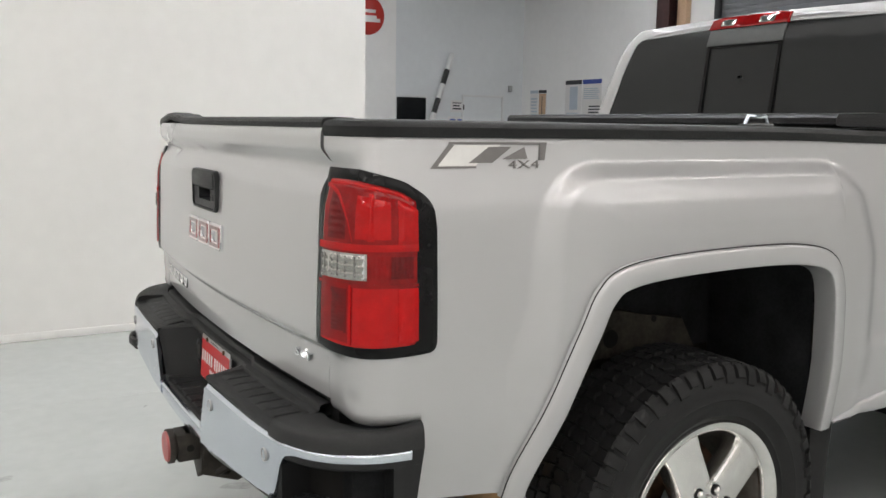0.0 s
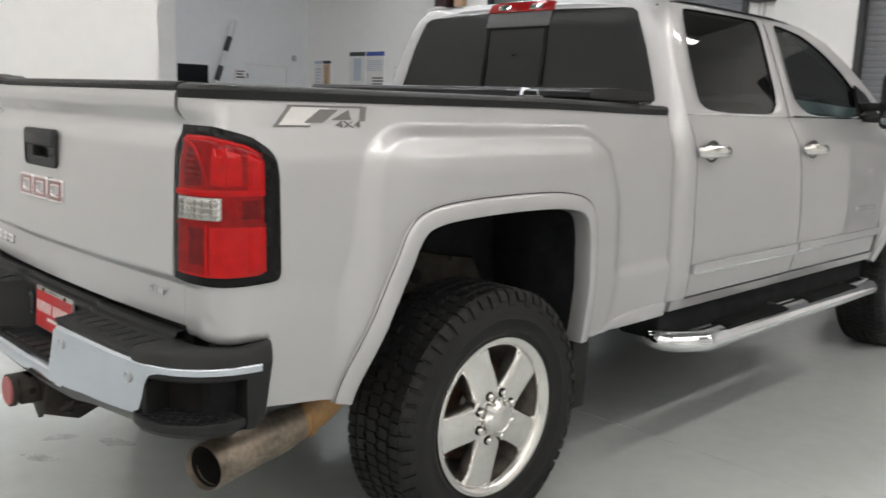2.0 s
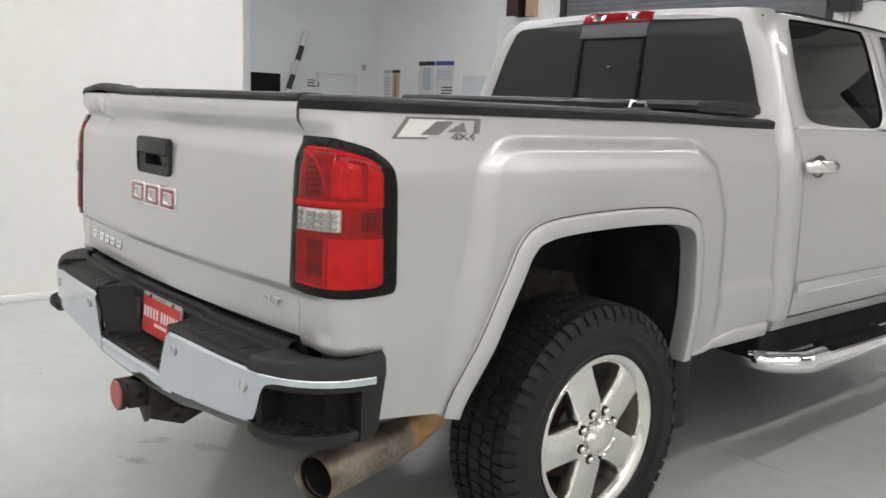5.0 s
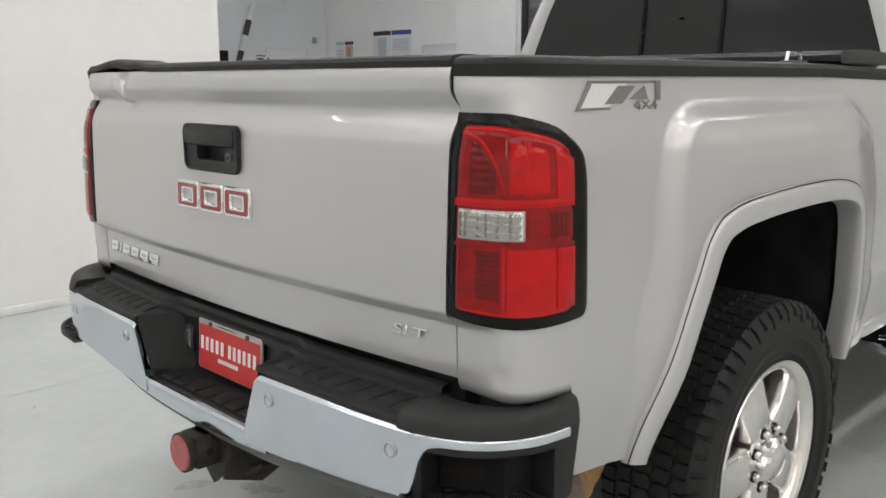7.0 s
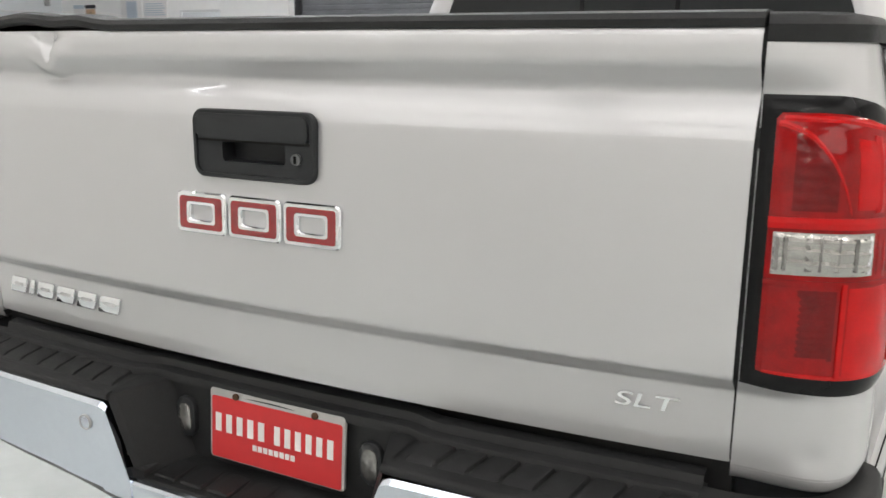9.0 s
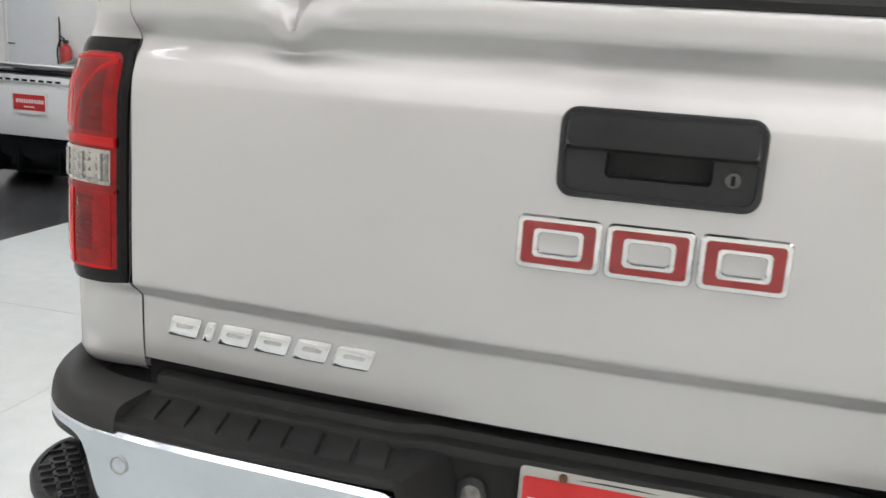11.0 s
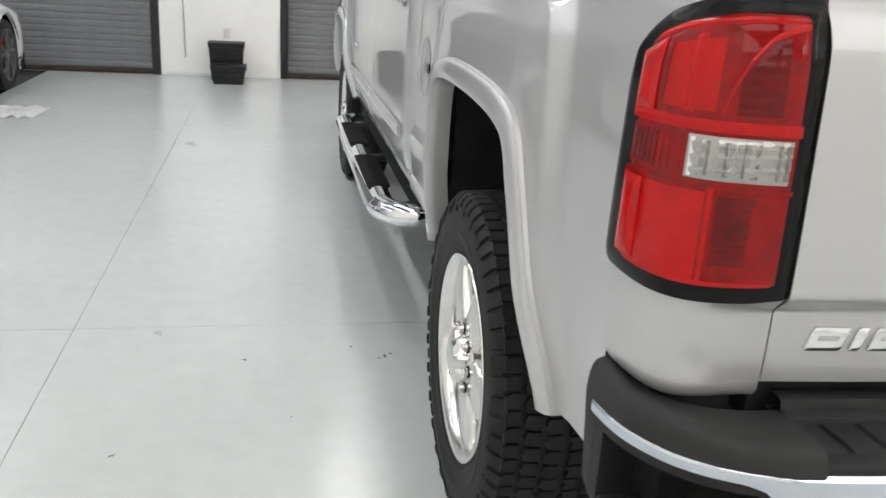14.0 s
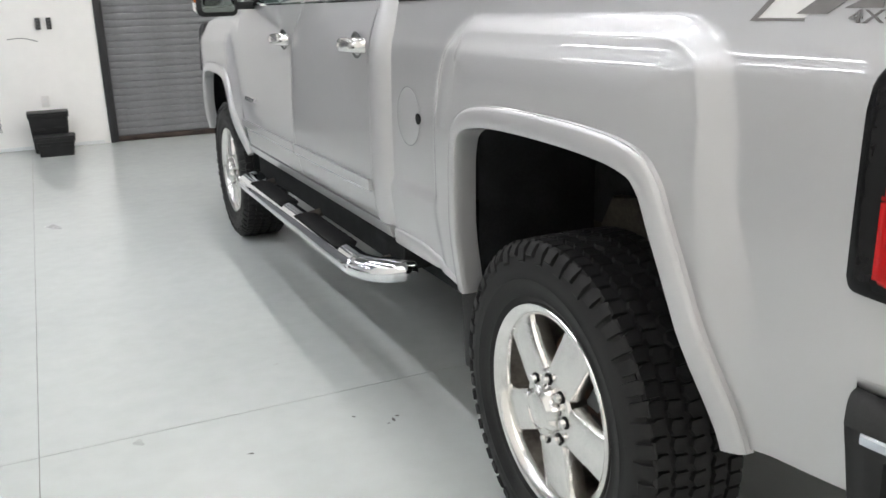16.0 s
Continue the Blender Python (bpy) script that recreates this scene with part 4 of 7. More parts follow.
def tail_light(sgn):
    b = lens("tail_light", 0.001, DM, low_line, top_line, 0.009, BLACK_GLOSS, truck, sgn, "red tail light in a black frame", 0.045, 72, 40, 0.003)
    i0, i1 = 0.017, DM - 0.046
    lz, hz = (lambda d: low_line(min(d + 0.012, DM - 0.03)) + 0.022), (lambda d: top_line(min(d + 0.010, DM - 0.026)) - 0.019)
    P = lambda *k, **w: lens(*k, b, sgn, **w)
    P("red_lens", i0, i1, lz, hz, 0.0135, LENS_MID, nd=26, nz=30)
    c = lambda v: (lambda d: v)
    # lower half: a dark reflector cell and a wide bright one
    P("lens_cell", i0 + 0.010, 0.112, c(1.026), c(1.144), 0.0148, LENS_MID, skirt=0.003, soft=0.001)
    P("lens_cell", 0.062, 0.108, c(1.046), c(1.140), 0.0156, LENS_DARK, skirt=0.002, soft=0.001, nd=20, nz=40, rib=lambda d, z: 0.0004 * math.sin(z * 700))
    P("lens_bar", 0.113, 0.119, c(1.022), c(1.150), 0.0172, LENS_RED, skirt=0.004, soft=0.001)
    P("lens_cell", 0.122, i1 - 0.010, lambda d: lz(d) + 0.008, c(1.144), 0.0150, LENS_RED, skirt=0.003, soft=0.001)
    P("lens_bar", i0 + 0.002, i1 - 0.002, c(1.147), c(1.153), 0.0165, LENS_MID, skirt=0.004, soft=0.001)
    # reversing lamp with bright facets, and its ribbed neighbour
    saw = lambda q: q - math.floor(q)
    P("reverse_lens", i0 + 0.010, 0.150, c(1.160), c(1.216), 0.0168, LENS_CLEAR, label="clear reversing lamp lens with bright facets", skirt=0.005, nd=66, nz=30, soft=0.002, rib=lambda d, z: 0.0016 * saw(d * 95) * (1 if saw(d * 26) > 0.4 else -0.7) + 0.0014 * saw(z * 60 + d * 4))
    # dark grey stripes stand in for the dark reflections in the facets
    for a, w in ((0.030, 0.005), (0.041, 0.004), (0.066, 0.009), (0.083, 0.003), (0.101, 0.006), (0.124, 0.004), (0.133, 0.003)):
        P("lens_facet", a, a + w, c(1.166), c(1.210), 0.0190, LENS_GREY, skirt=0.003, soft=0.001, nd=4, nz=8)
    P("lens_frame", 0.141, 0.146, c(1.163), c(1.213), 0.0185, CHROME, skirt=0.004, soft=0.001)
    P("lens_cell", 0.158, i1 - 0.006, c(1.160), c(1.214), 0.0150, LENS_MID, skirt=0.003, soft=0.001, nd=80, rib=lambda d, z: 0.0006 * math.sin(d * 600))
    P("lens_cell", 0.196, i1 - 0.012, c(1.164), c(1.210), 0.0160, LENS_DARK, skirt=0.003, soft=0.001, nd=50, rib=lambda d, z: 0.0006 * math.sin(d * 600))
    P("lens_bar", i0 + 0.002, i1 - 0.002, c(1.221), c(1.236), 0.0168, LENS_RED, skirt=0.004, soft=0.001)
    # upper half with the sweeping ridge
    arc = lambda d: cr((0.03, 0.06, 0.085, 0.105, 0.118), (1.358, 1.346, 1.322, 1.286, 1.243), d)
    P("lens_cell", 0.046, 0.100, c(1.244), lambda d: arc(d) - 0.010, 0.0148, LENS_DARK, skirt=0.003, soft=0.001, nz=40, rib=lambda d, z: 0.0005 * math.sin(z * 420))
    P("lens_ridge", i0 + 0.006, 0.117, lambda d: arc(d) - 0.008, arc, 0.0160, LENS_RED, skirt=0.004, soft=0.002, nd=40)
    P("lens_cell", 0.124, 0.196, c(1.246), lambda d: hz(d) - 0.030, 0.0150, LENS_RED, skirt=0.003, soft=0.001)
    P("lens_cell", 0.200, i1 - 0.010, c(1.246), lambda d: hz(d) - 0.026, 0.0150, LENS_MID, skirt=0.003, soft=0.001)
    # rounded ridges, their highlights put in as a brighter red
    P("lens_ridge", 0.150, 0.164, c(1.242), lambda d: hz(d) - 0.022, 0.0185, LENS_RED, skirt=0.006, soft=0.004, nd=12)
    P("lens_ridge", i0 + 0.012, i1 - 0.02, lambda d: hz(d) - 0.014, lambda d: hz(d) - 0.006, 0.0165, LENS_RED, skirt=0.005, soft=0.003, nd=40)
    P("lens_ridge", i0 + 0.010, i1 - 0.02, lambda d: lz(d) + 0.004, lambda d: lz(d) + 0.010, 0.0168, LENS_RED, skirt=0.005, soft=0.003, nd=40)
    # lips that stand out on the flank
    P("side_lip", i1 - 0.045, i1 - 0.003, c(1.236), lambda d: hz(d) - 0.02, 0.021, LENS_RED, skirt=0.008, soft=0.004)
    P("side_lip", i1 - 0.045, i1 - 0.003, c(1.03), c(1.144), 0.021, LENS_RED, skirt=0.008, soft=0.004)
    return b


for s in (1, -1):
    tail_light(s)


# decals on the bed sides, as plain slanted shapes
def decal(sgn):
    d = lambda y: d_of(y)
    # y runs from the front on the left flank, so that the slant stays the same to the viewer
    def to(lift):
        if sgn > 0:
            return lambda u, v, w: skin(d(-0.842 + u * 0.94), 1.392 + (v - 1.372) * 0.80, lift + w, 1)
        return lambda u, v, w: skin(d(-0.575 - u * 0.94), 1.392 + (v - 1.372) * 0.80, lift + w, -1)

    def piece(name, poly, m, lift):
        g = mesh()
        f = to(lift)
        a = [g.verts.new(f(u, v, 0.0)) for u, v in poly]
        b = [g.verts.new(f(u, v, 0.0009)) for u, v in poly]
        n = len(poly)
        g.faces.new(b)
        for i in range(n):
            g.faces.new((a[i], a[(i + 1) % n], b[(i + 1) % n], b[i]))
        bmesh.ops.recalc_face_normals(g, faces=g.faces)
        return part(name, g, m, dec)

    g = mesh()
    f = to(0.0004)
    q = [(0.0, 1.372), (0.055, 1.437), (0.33, 1.437), (0.325, 1.388), (0.20, 1.372)]
    dec = part("side_decal", sheet([[f(u, v, 0.0006) for u, v in ((0.0, 1.374), (0.115, 1.374))], [f(u, v, 0.0006) for u, v in ((0.052, 1.437), (0.20, 1.437))]], g), DECAL_LIGHT, truck, "grey slanted off-road decal")
    piece("decal_stripe", [(-0.004, 1.370), (0.120, 1.370), (0.120, 1.376), (0.012, 1.376)], DECAL_GREY, 0.0012)
    piece("decal_stripe", [(-0.004, 1.370), (0.010, 1.370), (0.064, 1.432), (0.054, 1.439)], DECAL_GREY, 0.0014)
    piece("decal_stripe", [(0.050, 1.434), (0.324, 1.434), (0.326, 1.441), (0.052, 1.441)], DECAL_GREY, 0.0016)
    piece("decal_stripe", [(0.100, 1.384), (0.160, 1.428), (0.225, 1.428), (0.165, 1.384)], DECAL_GREY, 0.0013)
    piece("decal_stripe", [(0.195, 1.394), (0.262, 1.428), (0.268, 1.394)], DECAL_GREY, 0.0013)
    piece("decal_stripe", [(0.300, 1.390), (0.318, 1.390), (0.330, 1.441), (0.308, 1.441)], DECAL_GREY, 0.0018)
    c = Vector(to(0.003)(0.255, 1.378, 0))
    turn = Matrix.Rotation(radians(90), 4, "Z") @ Matrix.Rotation(radians(90 - 8), 4, "X") if sgn > 0 else Matrix.Rotation(radians(-90), 4, "Z") @ Matrix.Rotation(radians(90 - 8), 4, "X")
    lettering("4X4", 0.034, 0.0008, DECAL_GREY, "decal_lettering", Matrix.Translation(c) @ turn @ Matrix.Diagonal((1.5, 0.8, 1, 1)), dec, "grey four-wheel-drive lettering")


for s in (1, -1):
    decal(s)

# fuel door on the left flank
fd = mesh()
lp = lambda r, off: [skin(d_of(0.885 + r * math.cos(a)), 1.085 + r * math.sin(a), off, -1) for a in np.linspace(0, 2 * math.pi, 40, endpoint=False)]
sheet([lp(0.098, 0.001), lp(0.096, 0.0012), lp(0.094, -0.003), lp(0.0935, 0.0018), lp(0.09, 0.003), lp(0.001, 0.0032)], fd, close_v=True)
bmesh.ops.recalc_face_normals(fd, faces=fd.faces)
fdoor = part("fuel_door", fd, SILVER, truck, "round silver fuel door", 30)
fg = mesh()
sheet([[skin(d_of(0.885 + r * math.cos(a)), 1.085 + r * math.sin(a), 0.0016, -1) for a in np.linspace(0, 2 * math.pi, 41)] for r in (0.0938, 0.0956)], fg)
part("fuel_door_gap", fg, GREY_SEAL, fdoor)
part("finger_notch", tube([skin(d_of(0.803), 1.085, -0.002, -1), skin(d_of(0.803), 1.085, 0.0042, -1)], 0.018, 16), BLACK_GLOSS, fdoor)

# ---- rear bumper ----
bumper = empty("rear_bumper")
bumper.parent = truck


def face_line(x):
    """How far back the bumper's face stands at x."""
    return cr((0.0, 0.3, 0.6, 0.8, 0.88, 0.94, 0.978, 0.992, 0.998), (-1.172, -1.170, -1.163, -1.146, -1.118, -1.072, -1.010, -0.965, -0.92), abs(x))


FACE = [(x, face_line(x)) for x in list(np.linspace(0.0, 0.80, 24)) + [0.82, 0.84, 0.86, 0.88, 0.90, 0.92, 0.94, 0.955, 0.968, 0.978, 0.985, 0.990, 0.994]] + [(0.998, -0.92), (0.998, -0.880)]
RUN = [0.0]
for k in range(1, len(FACE)):
    RUN.append(RUN[-1] + math.dist(FACE[k], FACE[k - 1]))


def at_run(s, back=0.0):
    x, y = np.interp(s, RUN, [p[0] for p in FACE]), np.interp(s, RUN, [p[1] for p in FACE])
    e = 0.006
    f = lambda q: (np.interp(q, RUN, [p[0] for p in FACE]), np.interp(q, RUN, [p[1] for p in FACE]))
    a, b = f(max(0, s - e)), f(min(RUN[-1], s + e))
    n = Vector((b[1] - a[1], -(b[0] - a[0]))).normalized()
    return x - n.x * back, y - n.y * back


S_OF = lambda x: float(np.interp(x, [p[0] for p in FACE[:-1]], RUN[:-1]))


def band(sgn, s0, s1, zb, zt, off, thick, material, name, parent, label="", n=24, round_=0.008, m=9):
    """A strip of the bumper's face with rolled edges."""
    rows = []
    for s in np.linspace(s0, s1, n):
        lo, hi = zb(s), zt(s)
        r = []
        x, y = at_run(s, thick - off)
        r.append((sgn * x, y, lo + 0.002))
        for t in np.linspace(0, 1, m):
            z = lo + (hi - lo) * t
            e = min(z - lo, hi - z)
            roll = round_ * (1 - math.sqrt(max(0, 1 - (1 - min(1, e / round_)) ** 2))) if round_ else 0
            x, y = at_run(s, roll - off)
            r.append((sgn * x, y, z))
        x, y = at_run(s, thick - off)
        r.append((sgn * x, y, hi - 0.002))
        rows.append(r)
    bm = sheet(rows)
    for r in (rows[0], rows[-1]):
        bm.faces.new([bm.verts.new(p) for p in r])
    bmesh.ops.recalc_face_normals(bm, faces=bm.faces)
    return part(name, bm, material, parent, label, 40)


# lower edge of the chrome face, which sweeps up round the foot step
FOOT_S = [S_OF(x) for x in (0.305, 0.45, 0.775, 0.790, 0.803, 0.812, 0.822, 0.836, 0.862)]
FOOT_Z = (0.600, 0.622, 0.650, 0.656, 0.675, 0.712, 0.748, 0.765, 0.772)


def corner_z(u):
    """Height of the corner block's top along the bumper."""
    return 0.832 + 0.006 * ss(0.2, 0.6, u) + 0.010 * ss(0.68, 1.0, u)


for s in (1, -1):
    # chrome face beside the plate, with the upper strip running round the corner
    blk = band(s, S_OF(0.305), RUN[-1] - 0.032, lambda q: float(np.interp(q, FOOT_S, FOOT_Z)), lambda q: cr((0.3, 0.32, 0.8), (0.782, 0.792, 0.797), q), 0.003, 0.02, SATIN_CHROME, "chrome_face", bumper, "bright chrome face panel", 80, 0.008, 24)
    for v in blk.data.vertices:
        v.co.x -= s * 0.055 * min(1, max(0, (0.785 - v.co.z) / 0.135)) * (1 - ss(0.30, 0.42, abs(v.co.x)))
    for x in (0.358, 0.752):
        yy = face_line(x) - 0.0035
        se = part("parking_sensor", turned([(-0.004, 0.0155), (0.0, 0.0155), (0.003, 0.0150), (0.0032, 0.0132), (0.0012, 0.0128)], 24), GREY_LIGHT, blk, "thin grey sensor ring")
        fc = part("sensor_face", turned([(0.0, 0.0126), (0.0018, 0.0122), (0.0024, 0.010), (0.0026, 0.0)], 24), SATIN_CHROME, se)
        fc.data.transform(Matrix.Translation((s * x, yy, 0.745)) @ Matrix.Rotation(radians(-90), 4, "Z"))
        me = se.data
        me.transform(Matrix.Translation((s * x, yy, 0.745)) @ Matrix.Rotation(radians(-90), 4, "Z"))
    band(s, S_OF(0.302), S_OF(0.768), lambda q: 0.795, lambda q: 0.812, -0.002, 0.05, BLACK_PLASTIC, "step_edge", bumper, "", 24, 0.008)
    # black corner with a recess for the foot
    part_s = S_OF(0.806)
    header = band(s, part_s, RUN[-1], lambda q: 0.757, lambda q: 0.80, 0.001, 0.10, BLACK_PLASTIC, "corner_header", bumper, "", 26, 0.006)
    band(s, part_s - 0.004, S_OF(0.822), lambda q: 0.630, lambda q: 0.79, -0.002, 0.10, BLACK_PLASTIC, "pocket_side", bumper, "", 4, 0.004)
    cap = band(s, RUN[-1] - 0.072, RUN[-1], lambda q: 0.622 + 0.012 * ss(RUN[-1] - 0.05, RUN[-1], q), lambda q: 0.80, 0.0005, 0.08, BLACK_PLASTIC, "corner_cap", bumper, "", 18, 0.010)
    for piece in (header, cap):
        for v in piece.data.vertices:
            v.co.y -= 0.030 * max(0, 0.80 - v.co.z) / 0.2 * ss(-0.94, -0.880, v.co.y)
    # back wall coloured near black for the shade in the foot recess
    band(s, part_s, S_OF(0.998), lambda q: 0.630, lambda q: 0.79, -0.078, 0.02, SOOT_SHADE, "pocket_back", bumper, "back of the corner step recess, shade put into its colour", 22, 0.0)
    # foot pad: a D-shaped shelf with a thin rim and raised treads
    def pad_line(bulge, back, a, b):
        o = [at_run(q, -bulge * math.sin(math.pi * k / 25) ** 0.7 - 0.002) for k, q in enumerate(np.linspace(S_OF(a), S_OF(b), 26))]
        return o + [at_run(q, back) for q in np.linspace(S_OF(a + 0.005), S_OF(b - 0.005), 14)][::-1]

    outline, rimline = pad_line(0.040, 0.085, 0.770, 0.993), pad_line(0.028, 0.08, 0.782, 0.988)
    low = pad_line(0.014, 0.085, 0.80, 0.985)
    g = sheet([[(s * x, y, z) for x, y in lp] for lp, z in ((low, 0.620), (outline, 0.640), (outline, 0.656), ([(a * 0.7 + c * 0.3, b * 0.7 + d * 0.3) for (a, b), (c, d) in zip(outline, rimline)], 0.662), (rimline, 0.6615), (rimline, 0.656))], close_v=True)
    for lp, z in ((low, 0.620), (rimline, 0.656)):
        g.faces.new([g.verts.new((s * x, y, z)) for x, y in lp])
    bmesh.ops.remove_doubles(g, verts=g.verts, dist=0.0003)
    bmesh.ops.recalc_face_normals(g, faces=g.faces)
    pad = part("foot_step", g, BLACK_PLASTIC, bumper, "black plastic foot step", 40)

    def within(x, y):
        k = False
        for (ax, ay), (bx, by) in zip(rimline, rimline[1:] + rimline[:1]):
            if (ay > y) != (by > y) and x < (bx - ax) * (y - ay) / (by - ay) + ax:
                k = not k
        return k

    tr = mesh()
    for i in range(16):
        for j in range(16):
            x, y = 0.79 + 0.0175 * i, -1.19 + 0.0175 * j
            if all(within(x + a, y + b) for a, b in ((0.009, 0), (-0.009, 0), (0, 0.009), (0, -0.009))):
                box((-0.0095, -0.0026, 0), (0.0095, 0.0026, 0.005), 0, tr, m=Matrix.Translation((s * x, y, 0.6563)) @ Matrix.Rotation(radians(45 if (i + j) % 2 else -45), 4, "Z"))
    part("cleat_pattern", tr, SATIN_BLACK, pad)
    # step pad on top with cross ribs
    top = [[(s * x, face_line(x) + 0.006 + t * (-0.985 - face_line(x)), 0.808 + 0.012 * t) for t in np.linspace(0, 1, 8)] for x in np.linspace(0.30, 0.768, 20)]
    g = sheet(top)
    bmesh.ops.recalc_face_normals(g, faces=g.faces)
    sp = part("step_pad", g, BLACK_PLASTIC, bumper, "ribbed black step pad")
    for k in range(8):
        x = 0.350 + 0.0555 * k
        y0, y1 = face_line(x) + 0.032, -1.078 + 0.03 * (x / 0.8) ** 2
        g = sheet([[(s * (x + dx + 0.012 * t), y0 + (y1 - y0) * t, 0.8100 + 0.006 * t + (dz if t > 0 else -0.001)) for t in (0, 0.22, 0.5, 1)] for dx, dz in ((-0.0262, -0.001), (-0.0235, 0.0042), (0.0220, 0.0050), (0.0245, -0.001))])
        bmesh.ops.recalc_face_normals(g, faces=g.faces)
        part("pad_rib", g, BLACK_PLASTIC, sp)
    # smooth raised corner block, with an ear that rises along the flank
    rows = []
    q0 = S_OF(0.765)
    for u in np.linspace(0, 1, 40):
        q = q0 + (RUN[-1] - q0) * u
        a = Vector(at_run(q, -0.001))
        b = Vector((0.765 + 0.038 * u / 0.12, -1.022)) if u < 0.12 else Vector(skin((u - 0.12) / 0.88 * d_of(-0.872), 0.84, -0.02)[:2])
        w = (b - a).length
        zt = corner_z(u)
        r = [(a.x * s, a.y, 0.795)]
        for back, dz in ((0.003, 0.024), (0.007, 0.012), (0.012, 0.005), (0.020, 0.0015), (0.032, 0.0), (w * 0.7, 0.003), (w, 0.006)):
            p = a + (b - a) * min(back / w, 1 if back == w else 0.8)
            r.append((s * p.x, p.y, zt - dz))
        rows.append(r + [(s * b.x, b.y, 0.795)])
    g = sheet(rows)
    for r in (rows[0], rows[-1]):
        g.faces.new([g.verts.new(p) for p in r])
    bmesh.ops.recalc_face_normals(g, faces=g.faces)
    part("corner_top", g, PALER_BLACK, bumper, "smooth raised black corner of the bumper", 40)
    # the painted edge of the bed corner rolls under, above the bumper
    g = sheet([[skin(d, z, o, s, True) for z, o in ((0.866, 0.0006), (0.858, -0.001), (0.850, -0.004), (0.842, -0.011), (0.836, -0.024))] for d in np.linspace(0.0, d_of(-0.874), 30)])
    bmesh.ops.recalc_face_normals(g, faces=g.faces)
    part("corner_roll", g, SILVER, truck, "", 60)
    # filler behind the inner end of the chrome face
    part("recess_filler", box((s * 0.235, -1.152, 0.600), (s * 0.315, -1.06, 0.664), 0.004), BLACK_PLASTIC, bumper)
    # side walls of the plate recess
    g = mesh()
    prof = [(-1.164, 0.811), (-1.043, 0.818), (-1.043, 0.655), (-1.150, 0.640)]
    outer = lambda z: 0.308 - 0.055 * min(1, max(0, (0.785 - z) / 0.135))
    sheet([[(s * outer(z), y, z) for y, z in prof], [(s * (outer(z) - 0.045 * (y > -1.1) - 0.012), y + 0.012 * (y < -1.1), z - 0.004) for y, z in prof]], g, close_v=True)
    g.faces.new([g.verts.new((s * (outer(z) - 0.045 * (y > -1.1) - 0.012), y + 0.012 * (y < -1.1), z - 0.004)) for y, z in prof])
    bmesh.ops.recalc_face_normals(g, faces=g.faces)
    part("recess_side", g, BLACK_PLASTIC, bumper, "", 30)
    part("plate_lamp", prism(rounded(0.046, 0.082, 0.022, 6, s * 0.213, 0.742), 0.012, lambda u, v, w: (u, -1.046 - w, v), 0.004), SATIN_BLACK, bumper, "black number plate lamp")
    part("lamp_lens", prism(rounded(0.030, 0.058, 0.014, 6, s * 0.213, 0.742), 0.003, lambda u, v, w: (u, -1.058 - w, v), 0.001), LENS_GREY, bumper, "smoky plate lamp lens")

# centre: recess back, plate shelf, lower chrome
g = sheet([[(x, y, z) for y, z in ((-1.044, 0.830), (-1.048, 0.80), (-1.046, 0.66), (-1.150, 0.648), (-1.158, 0.640))] for x in np.linspace(-0.31, 0.31, 14)])
bmesh.ops.recalc_face_normals(g, faces=g.faces)
part("plate_recess", g, BLACK_PLASTIC, bumper, "black plate recess and step", 25)
for k in range(9):
    x = -0.26 + k * 0.065
    part("pad_rib", box((x - 0.026, -1.142, 0.6485), (x + 0.026, -1.068, 0.6575), 0.003, segs=1), BLACK_PLASTIC, bumper)
rows = []
for x in np.linspace(-0.33, 0.33, 20):
    w = 1 - ss(0.24, 0.33, abs(x))
    lo = 0.590 + 0.012 * (abs(x) / 0.3) ** 2
    hi = 0.648
    y = face_line(x)
    rows.append([(x, y + 0.03, lo + 0.004), (x, y + 0.004, lo), (x, y, lo + 0.01), (x, y, hi - 0.008), (x, y + 0.003, hi - 0.002), (x, y + 0.012, hi)])
g = sheet(rows)
bmesh.ops.recalc_face_normals(g, faces=g.faces)
part("chrome_centre", g, SATIN_CHROME, bumper, "low chrome centre of the bumper", 40)
rows = [[(x, face_line(x) + 0.012 + a, z + cr((0.0, 0.3, 0.45, 0.8), (0.592, 0.602, 0.625, 0.655), abs(x))) for a, z in ((0.0, 0.004), (0.006, -0.02), (0.03, -0.045), (0.08, -0.05))] for x in np.linspace(-0.78, 0.78, 30)]
g = sheet(rows)
bmesh.ops.recalc_face_normals(g, faces=g.faces)
part("lower_valance", g, GREY_SEAL, bumper, "grey lower valance", 40)
# stepped black trim between step pad and tailgate
rows = [[(x, y + 0.03 * (x / 0.8) ** 2 + 0.018 * (1 - ss(0.28, 0.34, abs(x))), z) for y, z in ((-1.080, 0.811), (-1.0785, 0.822), (-1.076, 0.8265), (-1.071, 0.8285), (-1.058, 0.8305), (-1.0555, 0.839), (-1.053, 0.8435), (-1.048, 0.8455), (-1.030, 0.847), (-1.02, 0.80))] for x in np.linspace(-0.766, 0.766, 80)]
g = sheet(rows)
bmesh.ops.recalc_face_normals(g, faces=g.faces)
part("stepped_trim", g, BLACK_PLASTIC, bumper, "", 25)
part("gap_seal", box((-0.80, -0.995, 0.80), (0.80, -0.95, 0.872)), BLACK_RUBBER, bumper)
part("bumper_beam", box((-0.93, -1.02, 0.60), (0.93, -0.90, 0.80)), CHASSIS, bumper)

